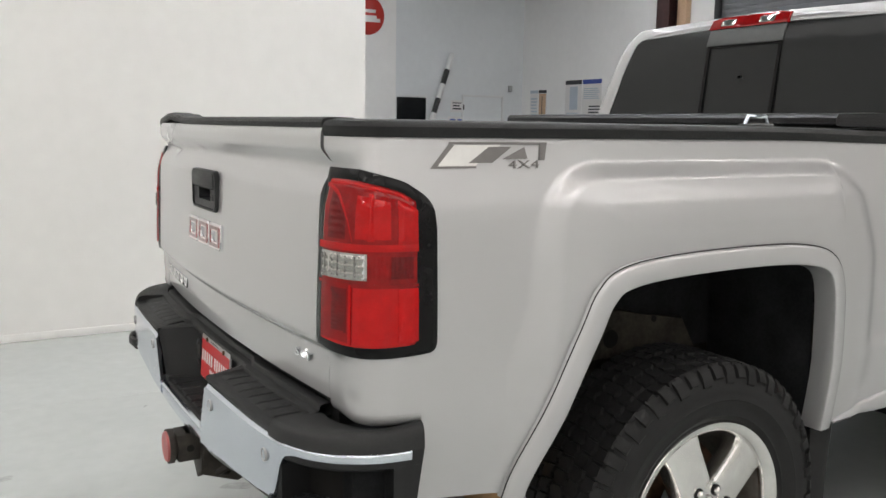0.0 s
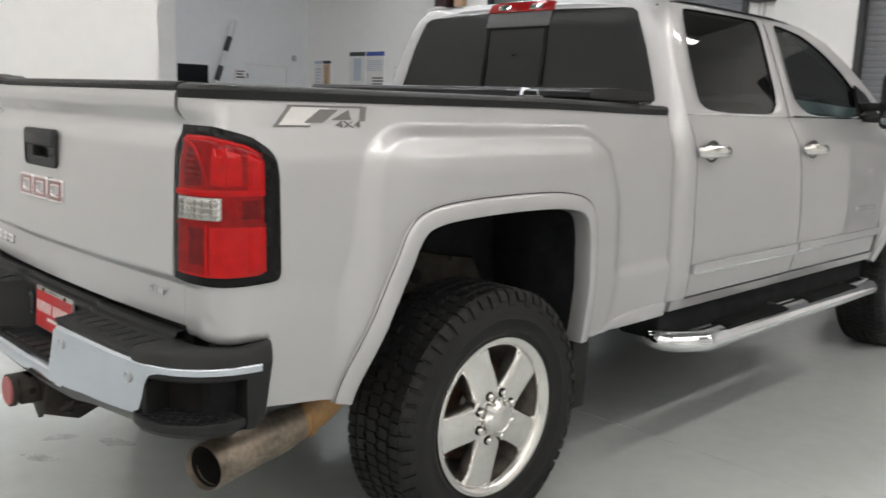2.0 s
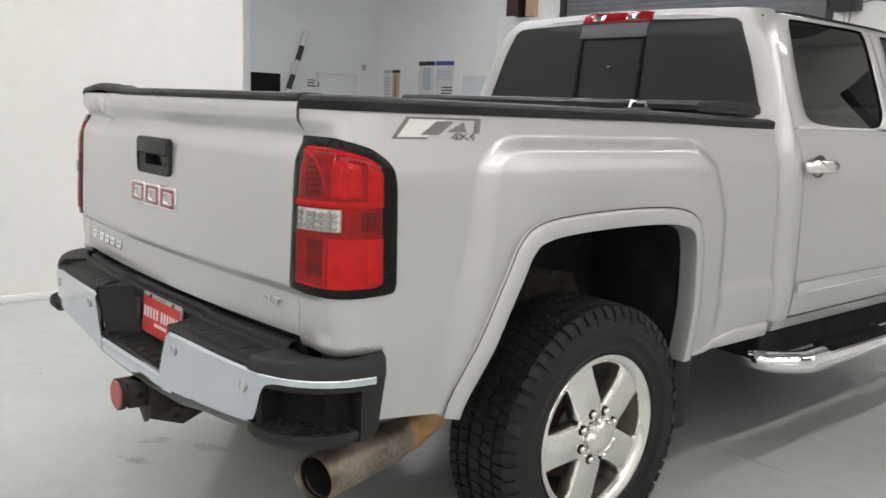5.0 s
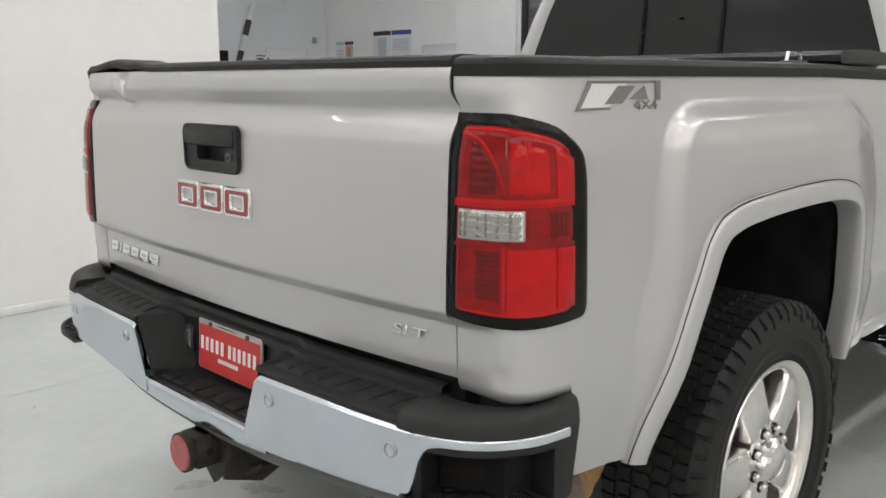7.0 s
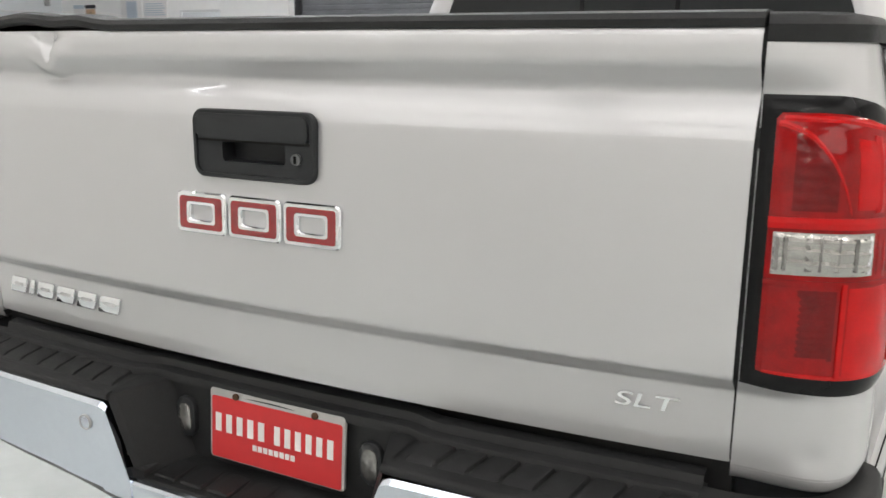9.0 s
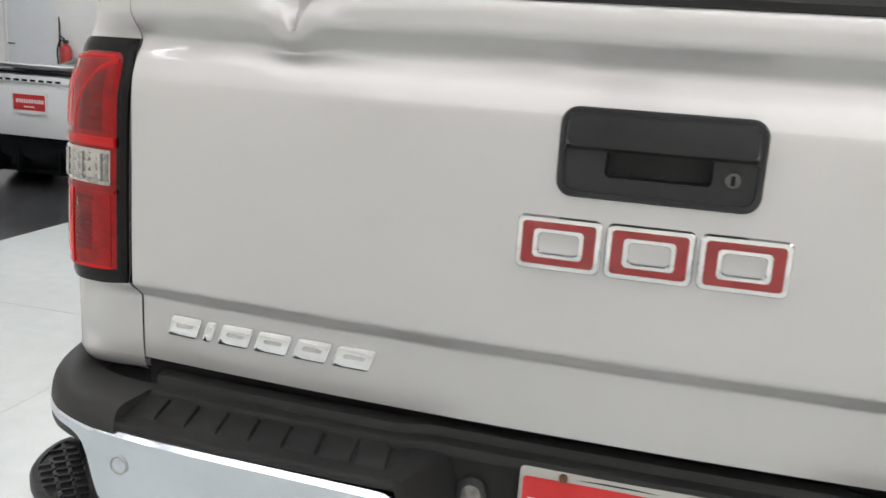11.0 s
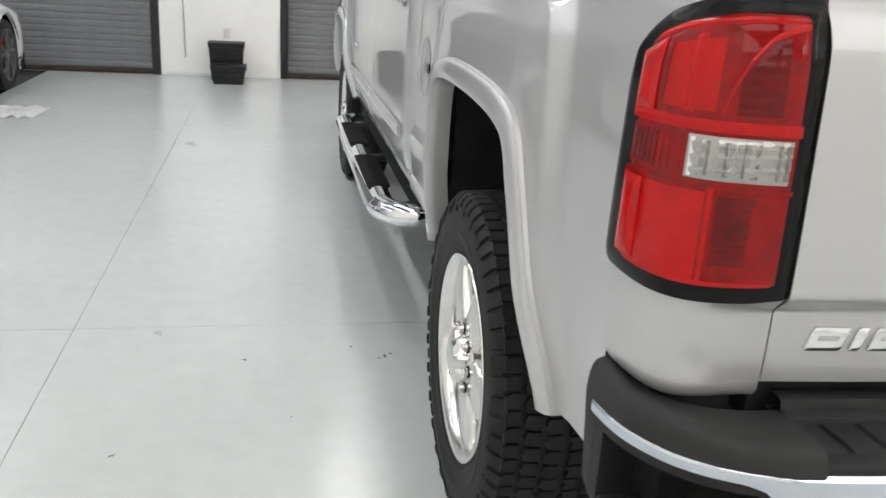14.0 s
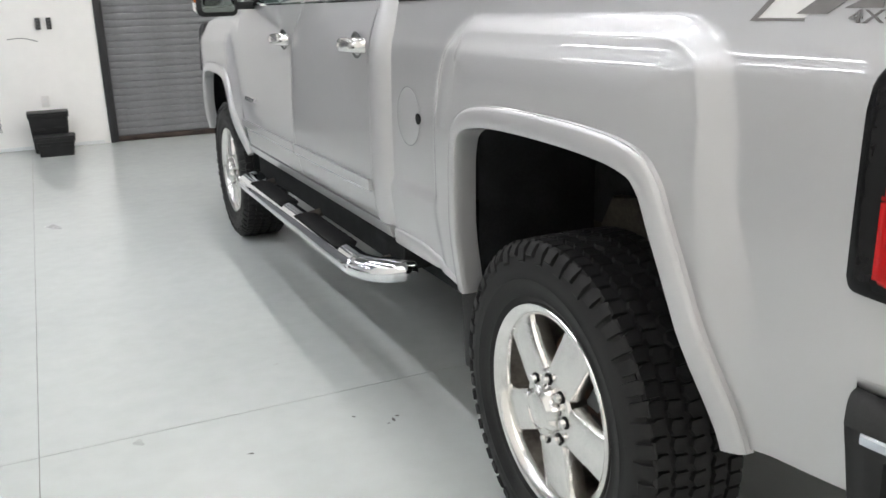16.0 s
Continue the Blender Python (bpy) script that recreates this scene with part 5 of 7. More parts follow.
# number plate: a red dealer plate with bars for its writing
plate = empty("number_plate", at=(0.012, -1.060, 0.751))
plate.parent = truck
tilt = Matrix.Rotation(radians(-4), 4, "X")
pto = lambda u, v, w: tilt @ Vector((u, -w, v))
part("plate_frame", prism(rounded(0.308, 0.138, 0.008, 4), 0.006, pto, 0.002), GREY_LIGHT, plate, "silver plate frame")
part("plate_sheet", prism(rounded(0.296, 0.120, 0.005, 4, 0, -0.006), 0.0072, pto), PLATE_RED, plate, "red dealer plate")
bars(plate, [(-0.139 + 0.0255 * k, -0.014, -0.125 + 0.0255 * k, 0.022) for k in range(5)] + [(0.0235 * k, -0.014, 0.013 + 0.0235 * k, 0.022) for k in range(6)], WHITE_PRINT, lambda u, v, w: pto(u, v, 0.0072 + w), 0.0006)
bars(plate, [(-0.05 + 0.0125 * k, -0.036, -0.0405 + 0.0125 * k, -0.025) for k in range(8)], WHITE_PRINT, lambda u, v, w: pto(u, v, 0.0072 + w), 0.0006)
for u in (-0.09, 0.09):
    part("plate_screw", tube([pto(u, 0.060, 0.006), pto(u, 0.060, 0.010)], 0.0065, 14), BRAKE, plate)

# tow hitch with red cap
hitch = empty("tow_hitch")
hitch.parent = truck
part("receiver_tube", box((-0.042, -1.165, 0.475), (0.042, -0.70, 0.56), 0.006), CASTBLACK, hitch)
part("receiver_collar", box((-0.055, -1.105, 0.462), (0.055, -1.06, 0.573), 0.010), CASTBLACK, hitch)
part("coupler_block", box((-0.043, -1.19, 0.474), (0.043, -1.10, 0.560), 0.008), CASTBLACK, hitch)
part("flange_plate", prism([(-0.075, 0.47), (0.0, 0.405), (0.075, 0.47), (0.085, 0.56), (0.05, 0.605), (-0.05, 0.605), (-0.085, 0.56)], 0.014, lambda u, v, w: (u, -1.110 - w, v), 0.003), CASTBLACK, hitch, "pointed steel flange plate")
for s in (-1, 1):
    # flat dark discs paint the shade of the pin holes
    part("pin_hole", tube([(s * 0.0425, -1.152, 0.515), (s * 0.0440, -1.152, 0.515)], 0.011, 14), SOOT_SHADE, hitch)
    part("chain_eye", tube([(s * 0.11, -1.06, 0.45), (s * 0.125, -1.09, 0.46), (s * 0.13, -1.06, 0.475), (s * 0.12, -1.02, 0.47)], 0.012, 8), CASTBLACK, hitch)
part("ball_mount", tube([(0, -1.12, 0.517), (0, -1.185, 0.517), (0, -1.192, 0.517), (0, -1.208, 0.517)], [0.040, 0.040, 0.044, 0.044], 20), CASTBLACK, hitch)
part("rim_ring", tube([(0, -1.196, 0.517), (0, -1.211, 0.517)], 0.052, 28), CASTBLACK, hitch)
part("red_cap", tube([(0, -1.211, 0.517), (0, -1.217, 0.517)], [0.046, 0.044], 28), HITCH_RED, hitch, "faded red round hitch cap")
for s in (-1, 1):
    g = prism([(-1.13, 0.44), (-1.02, 0.40), (-0.92, 0.44), (-0.92, 0.63), (-1.02, 0.64), (-1.12, 0.59)], 0.012, lambda u, v, w: (s * (0.062 + w), u, v), 0.002)
    part("side_plate", g, CASTBLACK, hitch)
    part("chain_loop", tube([(s * (0.10 + 0.03 * math.sin(a)), -1.02 + 0.05 * math.cos(a), 0.47) for a in np.linspace(0, math.pi, 9)], 0.008, 8), CASTBLACK, hitch)
part("hitch_pin", tube([(-0.10, -1.04, 0.517), (0.11, -1.04, 0.517)], 0.009, 10), CHROME, hitch)
part("cross_tube", tube([(-0.55, -0.90, 0.545), (0.55, -0.90, 0.545)], 0.04, 14), CASTBLACK, hitch)

# exhaust
ex = part("exhaust_pipe", tube(bend([(0.818, -0.69, 0.522), (0.80, -0.60, 0.540), (0.76, -0.50, 0.572), (0.67, -0.40, 0.60), (0.58, -0.2, 0.62)]), 0.050, 26, cap=False), RUSTY, truck, "heat-stained tan steel exhaust pipe")


def pipe_ring(r, y, cut):
    c = Vector((0.852 - 0.12 * (y + 1.0), y, 0.487 + 0.11 * (y + 1.0)))
    return [(c.x + r * math.cos(a), c.y + cut * 0.3 * r * math.cos(a), c.z + r * math.sin(a)) for a in np.linspace(0, 2 * math.pi, 40, endpoint=False)]


part("tail_pipe_sleeve", sheet([pipe_ring(r, y, c) for r, y, c in ((0.0505, -0.66, 0), (0.056, -0.69, 0), (0.062, -0.73, 0), (0.063, -0.80, 0), (0.0635, -0.985, 1), (0.0632, -0.997, 1), (0.0615, -1.001, 1), (0.0595, -0.998, 1), (0.0585, -0.97, 1))], close_v=True), DULL_PIPE, ex, "wide dull steel tail pipe", 50)
part("pipe_inside", sheet([pipe_ring(r, y, c) for r, y, c in ((0.0588, -0.985, 1), (0.057, -0.85, 0), (0.055, -0.76, 0), (0.0, -0.755, 0))], close_v=True), SOOT_SHADE, ex)
part("clamp", sheet([pipe_ring(r, y, 0) for r, y in ((0.0505, -0.655), (0.055, -0.653), (0.0555, -0.642), (0.055, -0.632), (0.0495, -0.630))], close_v=True), RUSTY, ex)


# ---- wheels ----
TR, RIMR, TW = 0.438, 0.272, 0.285


def wheel(label_name="wheel"):
    w = empty(label_name)
    w.parent = truck
    h = TW / 2
    prof = [(-h + 0.045, RIMR - 0.004), (-h + 0.02, RIMR + 0.012), (-h + 0.004, RIMR + 0.05), (-h, RIMR + 0.085), (-h + 0.006, TR - 0.045), (-h + 0.022, TR - 0.016), (-h + 0.05, TR - 0.011), (0, TR - 0.010), (h - 0.05, TR - 0.011), (h - 0.022, TR - 0.016), (h - 0.006, TR - 0.045), (h, RIMR + 0.085), (h - 0.001, RIMR + 0.07), (h + 0.001, RIMR + 0.066), (h - 0.004, RIMR + 0.05), (h - 0.012, RIMR + 0.026), (h - 0.010, RIMR + 0.020), (h - 0.018, RIMR + 0.008), (h - 0.032, RIMR - 0.004)]
    ty = part("tyre", turned(prof, 96), BLACK_RUBBER, w, "black all-terrain tyre", 40)
    # tread: staggered chunky blocks, and lugs that wrap the shoulders
    rnd = random.Random(3)
    g = mesh()

    def block(poly, a0, r0, r1):
        lo, hi = [], []
        cu, ca = sum(p[0] for p in poly) / len(poly), sum(p[1] for p in poly) / len(poly)
        for u, a in poly:
            lo.append(g.verts.new((u, r0 * math.cos(a0 + a), r0 * math.sin(a0 + a))))
            u2, a2 = cu + (u - cu) * 0.9, ca + (a - ca) * 0.9
            hi.append(g.verts.new((u2, r1 * math.cos(a0 + a2), r1 * math.sin(a0 + a2))))
        g.faces.new(hi)
        for i in range(len(poly)):
            k = (i + 1) % len(poly)
            g.faces.new((lo[i], lo[k], hi[k], hi[i]))

    N = 70
    st = 2 * math.pi / N
    for k in range(N):
        a = k * st
        block([(-0.026, -0.45 * st), (0.012, -0.50 * st), (0.026, 0.0), (0.020, 0.44 * st), (-0.014, 0.49 * st), (-0.024, 0.1 * st)], a, TR - 0.012, TR)
        for s in (-1, 1):
            o = 0.25 * st if s > 0 else -0.1 * st
            block([(s * 0.031, -0.46 * st), (s * 0.070, -0.38 * st), (s * 0.076, 0.10 * st), (s * 0.068, 0.54 * st), (s * 0.032, 0.44 * st), (s * 0.039, 0.05 * st)], a + o, TR - 0.012, TR)
            block([(s * 0.080, -0.44 * st), (s * 0.120, -0.42 * st), (s * 0.120, 0.26 * st), (s * 0.104, 0.46 * st), (s * 0.082, 0.42 * st)], a + o + 0.3 * st, TR - 0.014, TR - 0.002)
    bmesh.ops.recalc_face_normals(g, faces=g.faces)
    tagged(part("tread", g, BLACK_RUBBER, ty, "", 30), kind="stuff")
    g = mesh()
    N = 58
    st = 2 * math.pi / N
    for k in range(N):
        for s in (-1, 1):
            o = (0.55 if s > 0 else 0.2) * st
            long_ = 0.052 if k % 2 else 0.036
            ring = []
            for rr, uu in ((TR - 0.004, 0.114), (TR - 0.012, h - 0.016), (TR - 0.024, h - 0.006), (TR - long_, h + 0.0005), (TR - long_ - 0.006, h - 0.004)):
                ring.append([(s * uu, rr * math.cos(k * st + o + q * st), rr * math.sin(k * st + o + q * st)) for q in (-0.38, -0.33, 0.33, 0.38)])
            for row in ring:
                row[0] = (row[0][0] - s * 0.010, row[0][1] * 0.985, row[0][2] * 0.985)
                row[3] = (row[3][0] - s * 0.010, row[3][1] * 0.985, row[3][2] * 0.985)
            sheet(ring, g)
    bmesh.ops.recalc_face_normals(g, faces=g.faces)
    tagged(part("shoulder_tread", g, BLACK_RUBBER, ty, "", 30), kind="stuff")
    # rim
    o = h - 0.018
    rim = part("rim", turned([(o - 0.02, RIMR + 0.004), (o, RIMR + 0.004), (o + 0.006, RIMR), (o + 0.006, RIMR - 0.008), (o - 0.002, RIMR - 0.022), (o - 0.012, RIMR - 0.030), (o - 0.03, RIMR - 0.032)], 80), POLISHED, w, "polished aluminium five-spoke rim", 40)
    part("barrel", turned([(o - 0.028, RIMR - 0.031), (o - 0.06, RIMR - 0.036), (o - 0.10, RIMR - 0.05), (o - 0.21, RIMR - 0.055), (o - 0.235, RIMR)], 64), BARREL, rim, "dull grey-brown inside of the rim", 40)
    for k in range(5):
        a = 2 * math.pi * k / 5 + math.pi / 2 + 0.40
        rows = []
        for r, hw, dx in ((0.055, 0.046, -0.006), (0.10, 0.060, -0.004), (0.15, 0.060, -0.006), (0.20, 0.062, -0.010), (0.228, 0.068, -0.014), (0.242, 0.078, -0.016), (0.256, 0.098, -0.018)):
            sec = []
            for q, e in ((-1.0, -0.055), (-1.0, -0.016), (-0.90, -0.005), (-0.62, 0.0), (0.62, 0.0), (0.90, -0.005), (1.0, -0.016), (1.0, -0.055)):
                t = q * hw
                sec.append((o + dx + e, r * math.cos(a) - t * math.sin(a), r * math.sin(a) + t * math.cos(a)))
            rows.append(sec)
        g = sheet(rows)
        bmesh.ops.recalc_face_normals(g, faces=g.faces)
        part("spoke", g, POLISHED, rim, "", 30)
    hub = part("hub", turned([(o - 0.06, 0.105), (o - 0.012, 0.105), (o - 0.006, 0.098), (o - 0.004, 0.08), (o - 0.004, 0.0)], 40), POLISHED, rim, "", 30)
    for k in range(8):
        a = 2 * math.pi * (k + 0.5) / 8
        y, z = 0.0825 * math.cos(a), 0.0825 * math.sin(a)
        # black disc on the hub face stands in for the pocket's shade
        part("lug_pocket_shade", tube([(o - 0.003, y, z), (o - 0.002, y, z)], 0.0165, 18), BLACK_GLOSS, hub)
        part("lug_nut", tube([(o - 0.003, y, z), (o + 0.008, y, z), (o + 0.012, y, z)], [0.0118, 0.0118, 0.008], 10), POLISHED, hub, "silver lug nut")
    rows = []
    for rr, xx in ((0.066, -0.004), (0.064, 0.010), (0.058, 0.020), (0.046, 0.027), (0.044, 0.025), (0.030, 0.029), (0.001, 0.031)):
        rows.append([(o + xx, (rr + (0.006 * math.cos(8 * q) if rr > 0.05 else 0)) * math.cos(q), (rr + (0.006 * math.cos(8 * q) if rr > 0.05 else 0)) * math.sin(q)) for q in np.linspace(0, 2 * math.pi, 64, endpoint=False)])
    g = sheet(rows, close_v=True)
    bmesh.ops.recalc_face_normals(g, faces=g.faces)
    part("centre_cap", g, POLISHED, hub, "satin centre cap", 30)
    part("brake_disc", turned([(o - 0.13, 0.05), (o - 0.13, 0.185), (o - 0.145, 0.185), (o - 0.145, 0.05)], 48), BRAKE, w, "rusty brake disc", 30)
    part("brake_caliper", box((o - 0.165, -0.21, -0.02), (o - 0.105, -0.12, 0.14), 0.015), RUSTFRAME, w)
    return w


FW = wheel()
WX = 1.012 - TW / 2
FW.matrix_basis = pose(WX, 0, TR - 0.004)
for m in (pose(WX, WB, TR - 0.004, 40, 0, 0), pose(-WX, 0, TR - 0.004, 20, 0, 180), pose(-WX, WB, TR - 0.004, 65, 0, 180)):
    copy_thing(FW, m)

# ---- chassis and wheel wells ----
ch = empty("chassis")
ch.parent = truck
for s in (-1, 1):
    g = box((s * 0.43, -1.0, 0.62), (s * 0.51, 4.6, 0.80), 0.006)
    part("frame_rail", g, RUSTFRAME, ch)
    # rail holes are dark discs, their shade put into the colour
    for k in range(12):
        y = -0.42 + 0.075 * k
        part("rail_hole", tube([(s * 0.511, y, 0.70 + 0.03 * math.sin(k * 2.3)), (s * 0.5125, y, 0.70 + 0.03 * math.sin(k * 2.3))], 0.006 + 0.008 * (k % 4 == 1), 12), SOOT_SHADE, ch)
    part("leaf_spring", tube(bend([(s * 0.50, -0.72, 0.60), (s * 0.50, -0.3, 0.47), (s * 0.50, 0.0, 0.42), (s * 0.50, 0.35, 0.45), (s * 0.50, 0.72, 0.58)]), 0.03, 8), CHASSIS, ch)
    part("shock_absorber", tube([(s * 0.46, -0.12, 0.42), (s * 0.42, -0.28, 0.78)], [0.035, 0.03], 12), CASTBLACK, ch)
    for yc in (0.0, WB):
        rows = []
        if yc == 0:
            ln = bend([(0, y, z) for y, z in ARCH_OUT], 4)
            for i, p in enumerate(ln):
                t = (ln[min(i + 1, len(ln) - 1)] - ln[max(i - 1, 0)]).normalized()
                q = p + Vector((0, t.z, -t.y)) * 0.036
                rows.append([(s * x, q.y, q.z) for x in (0.955, 0.90, 0.70, 0.56)])
        else:
            for a in np.linspace(-0.15, math.pi + 0.15, 30):
                y, z = yc - 0.02 + 0.60 * math.cos(a), 0.62 + 0.60 * math.sin(a)
                rows.append([(s * x, y, min(z, 1.20)) for x in (0.975, 0.90, 0.70, 0.56)])
        g = sheet(rows)
        bmesh.ops.recalc_face_normals(g, faces=g.faces)
        part("wheel_well", g, CHASSIS, ch, "dark dusty wheel well", 50)
        part("well_inner_wall", box((s * 0.545, yc - 0.66, 0.78), (s * 0.56, yc + 0.56, 1.2)), CHASSIS, ch)
    # inner bed panel low in the well with dusty boss
    part("well_bracket", prism([(-0.56, 0.80), (0.30, 0.80), (0.24, 0.90), (0.08, 0.915), (-0.02, 0.95), (-0.14, 0.93), (-0.26, 0.955), (-0.44, 0.95), (-0.50, 0.90)], 0.03, lambda u, v, w: (s * (0.60 + w), u, v), 0.006), RUSTFRAME, ch, "dusty steel bracket with holes")
    # holes drawn as near-black discs in place of real shaded openings
    for y, r in ((-0.36, 0.012), (-0.28, 0.02), (-0.20, 0.009), (-0.05, 0.028), (0.12, 0.010), (-0.24, 0.007)):
        part("bracket_hole", tube([(s * 0.629, y, 0.885 + 0.03 * math.sin(y * 20)), (s * 0.632, y, 0.885 + 0.03 * math.sin(y * 20))], r, 14), SOOT_SHADE, ch)
    g = prism([(0.47, 0.34), (0.54, 0.34), (0.56, 0.66), (0.45, 0.66)], 0.26, lambda u, v, w: (s * (0.70 + w), u, v), 0.004)
    part("mud_flap", g, BLACK_RUBBER, ch, "black mud flap behind the step")
for yc in (0.0, WB):
    part("axle", tube([(-0.78, yc, 0.43), (0.78, yc, 0.43)], 0.05, 16), CASTBLACK, ch)
    part("belly_plate", box((-0.43, yc - 0.7, 0.62), (0.43, yc + 0.7, 0.80)), CHASSIS, ch)
    part("differential", tube([(0.0, yc - 0.17, 0.43), (0.0, yc - 0.12, 0.43), (0.0, yc + 0.1, 0.43), (0, yc + 0.2, 0.45)], [0.08, 0.155, 0.15, 0.06], 20), CASTBLACK, ch)
part("underbody", box((-0.82, 0.6, 0.60), (0.82, 3.3, 0.66), 0.01), CHASSIS, ch)
part("fuel_tank", box((-0.80, 0.75, 0.42), (-0.40, 2.6, 0.62), 0.05), CHASSIS, ch)
part("drive_shaft", tube([(0, 0.2, 0.46), (0, 2.2, 0.56)], 0.05, 14), CHASSIS, ch)
part("spare_tyre", turned([(-0.1, 0.2), (-0.12, 0.26), (-0.11, 0.37), (-0.08, 0.395), (0.08, 0.395), (0.11, 0.37), (0.12, 0.26), (0.1, 0.2)], 40), BLACK_RUBBER, ch).matrix_basis = pose(0, -0.52, 0.66, 0, 90, 0)

# ---- cab ----
CZ = (0.56, 0.64, 0.72, 0.80, 0.88, 1.0, 1.12, 1.22, 1.30, 1.36, 1.41, 1.45, 1.50, 1.60, 1.70, 1.80, 1.88, 1.915, 1.94)
CX = (0.945, 0.972, 0.990, 0.998, 1.000, 0.998, 0.996, 0.995, 0.988, 0.975, 0.958, 0.944, 0.926, 0.888, 0.850, 0.812, 0.778, 0.758, 0.728)


BACK = ((1.40, 1.55, 1.85, 1.92, 1.95), (1.085, 1.116, 1.155, 1.182, 1.20))


def cab(y, z, off=0.0):
    x = cr(CZ, CX, z)
    if z < 1.45:
        # front wheel arch swell and the taper of the nose
        e = cr((0.6, 0.95, 1.2, 1.34), (3.33, 3.36, 3.45, 3.55), z)
        x += 0.03 * ss(e, e + 0.10, y) * (1 - ss(4.50, 4.62, y)) * (1 - ss(1.22, 1.34, z))
        x -= 0.10 * ss(4.3, 5.1, y)
    return x + off


def side_sheet(name, ylo, yhi, z0, z1, sgn, material=SILVER, nu=24, nv=40, off=0.0, label="", parent=None, inset=0.02):
    rows = []
    zz = list(np.linspace(z0, z1, nv))
    for t in np.linspace(0, 1, nu):
        r = []
        for z in zz:
            y = ylo(z) + (yhi(z) - ylo(z)) * t
            r.append((sgn * cab(y, z, off), y, z))
        rows.append(r)
    bm = sheet(rows)
    for r in (rows[0], rows[-1]):
        sheet([r, [(p[0] - sgn * inset, p[1], p[2]) for p in r]], bm)
    for j in (0, -1):
        e = [r[j] for r in rows]
        sheet([e, [(p[0] - sgn * inset, p[1], p[2]) for p in e]], bm)
    bmesh.ops.remove_doubles(bm, verts=bm.verts, dist=0.0002)
    bmesh.ops.recalc_face_normals(bm, faces=bm.faces)
    return part(name, bm, material, parent or truck, label, 45)


def resample(poly, n):
    p = [Vector((*q, 0)) for q in poly]
    p.append(p[0])
    L = [0.0]
    for i in range(1, len(p)):
        L.append(L[-1] + (p[i] - p[i - 1]).length)
    out = []
    for k in range(n):
        s = L[-1] * k / n
        i = max(j for j in range(len(L) - 1) if L[j] <= s)
        q = p[i].lerp(p[i + 1], (s - L[i]) / max(1e-9, L[i + 1] - L[i]))
        out.append((q.x, q.y))
    return out


def soften(poly, n=3, r=0.16):
    """Rounds an outline's corners."""
    for _ in range(n):
        out = []
        for i in range(len(poly)):
            a, b = poly[i], poly[(i + 1) % len(poly)]
            out += [(a[0] + (b[0] - a[0]) * r, a[1] + (b[1] - a[1]) * r), (a[0] + (b[0] - a[0]) * (1 - r), a[1] + (b[1] - a[1]) * (1 - r))]
        poly = out
    return poly


def window_frame(outer, inner, sgn, parent, glass_material):
    """The door's upper frame round its window, the black seal and the pane."""
    n = 72
    # corners of the outer outline are matched to the nearest run of the inner
    o, i = resample(outer, n), resample(soften(inner), n)
    best = min(range(n), key=lambda k: sum((o[j][0] - i[(j + k) % n][0]) ** 2 + (o[j][1] - i[(j + k) % n][1]) ** 2 for j in range(n)))
    i = [i[(j + best) % n] for j in range(n)]
    P = lambda q, off: (sgn * cab(q[0], q[1], off), q[0], q[1])
    mix = lambda t: [(a[0] + (b[0] - a[0]) * t, a[1] + (b[1] - a[1]) * t) for a, b in zip(o, i)]
    g = sheet([[P(q, -0.02) for q in o], [P(q, 0.0) for q in o], [P(q, 0.002) for q in mix(0.4)], [P(q, 0.0) for q in mix(0.9)], [P(q, -0.006) for q in mix(0.97)]], close_v=True)
    bmesh.ops.recalc_face_normals(g, faces=g.faces)
    part("window_frame", g, SILVER, parent, "", 40)
    g = sheet([[P(q, -0.012) for q in mix(0.955)], [P(q, -0.004) for q in mix(0.965)], [P(q, -0.006) for q in i], [P(q, -0.02) for q in i]], close_v=True)
    bmesh.ops.recalc_face_normals(g, faces=g.faces)
    part("window_seal", g, BLACK_GLOSS, parent, "", 40)
    c = (sum(q[0] for q in i) / n, sum(q[1] for q in i) / n)
    rings = [[P((c[0] + (q[0] - c[0]) * t, c[1] + (q[1] - c[1]) * t), -0.013) for q in i] for t in (1.0, 0.75, 0.5, 0.25, 0.02)]
    g = sheet(rings, close_v=True)
    bmesh.ops.recalc_face_normals(g, faces=g.faces)
    part("window_glass", g, glass_material, parent, "dark tinted window glass", 60)


BPILL = lambda z: cr((0.66, 0.95, 1.26, 1.44), (2.195, 2.235, 2.185, 2.11), z)
REAR = lambda z: cr((0.66, 1.0, 1.3, 1.45), (1.195, 1.195, 1.185, 1.165), z)
FRONT = lambda z: cr((0.66, 0.87, 1.12, 1.37, 1.45), (3.28, 3.335, 3.375, 3.35, 3.33), z)
RDOOR = [(1.165, 1.452), (1.165, 1.56), (1.19, 1.72), (1.235, 1.86), (1.29, 1.925), (1.7, 1.937), (2.10, 1.937), (2.115, 1.7), (2.11, 1.452)]
RWIN = [(1.290, 1.505), (1.305, 1.70), (1.345, 1.895), (1.38, 1.905), (2.045, 1.912), (2.058, 1.90), (2.035, 1.462), (1.55, 1.462), (1.35, 1.474)]
FDOOR = [(2.125, 1.452), (2.13, 1.7), (2.115, 1.937), (2.30, 1.935), (2.55, 1.92), (2.80, 1.862), (3.05, 1.752), (3.30, 1.60), (3.40, 1.50), (3.33, 1.452)]
FWIN = [(2.235, 1.462), (2.225, 1.895), (2.25, 1.905), (2.52, 1.875), (2.74, 1.80), (2.95, 1.69), (3.06, 1.60), (3.08, 1.462)]


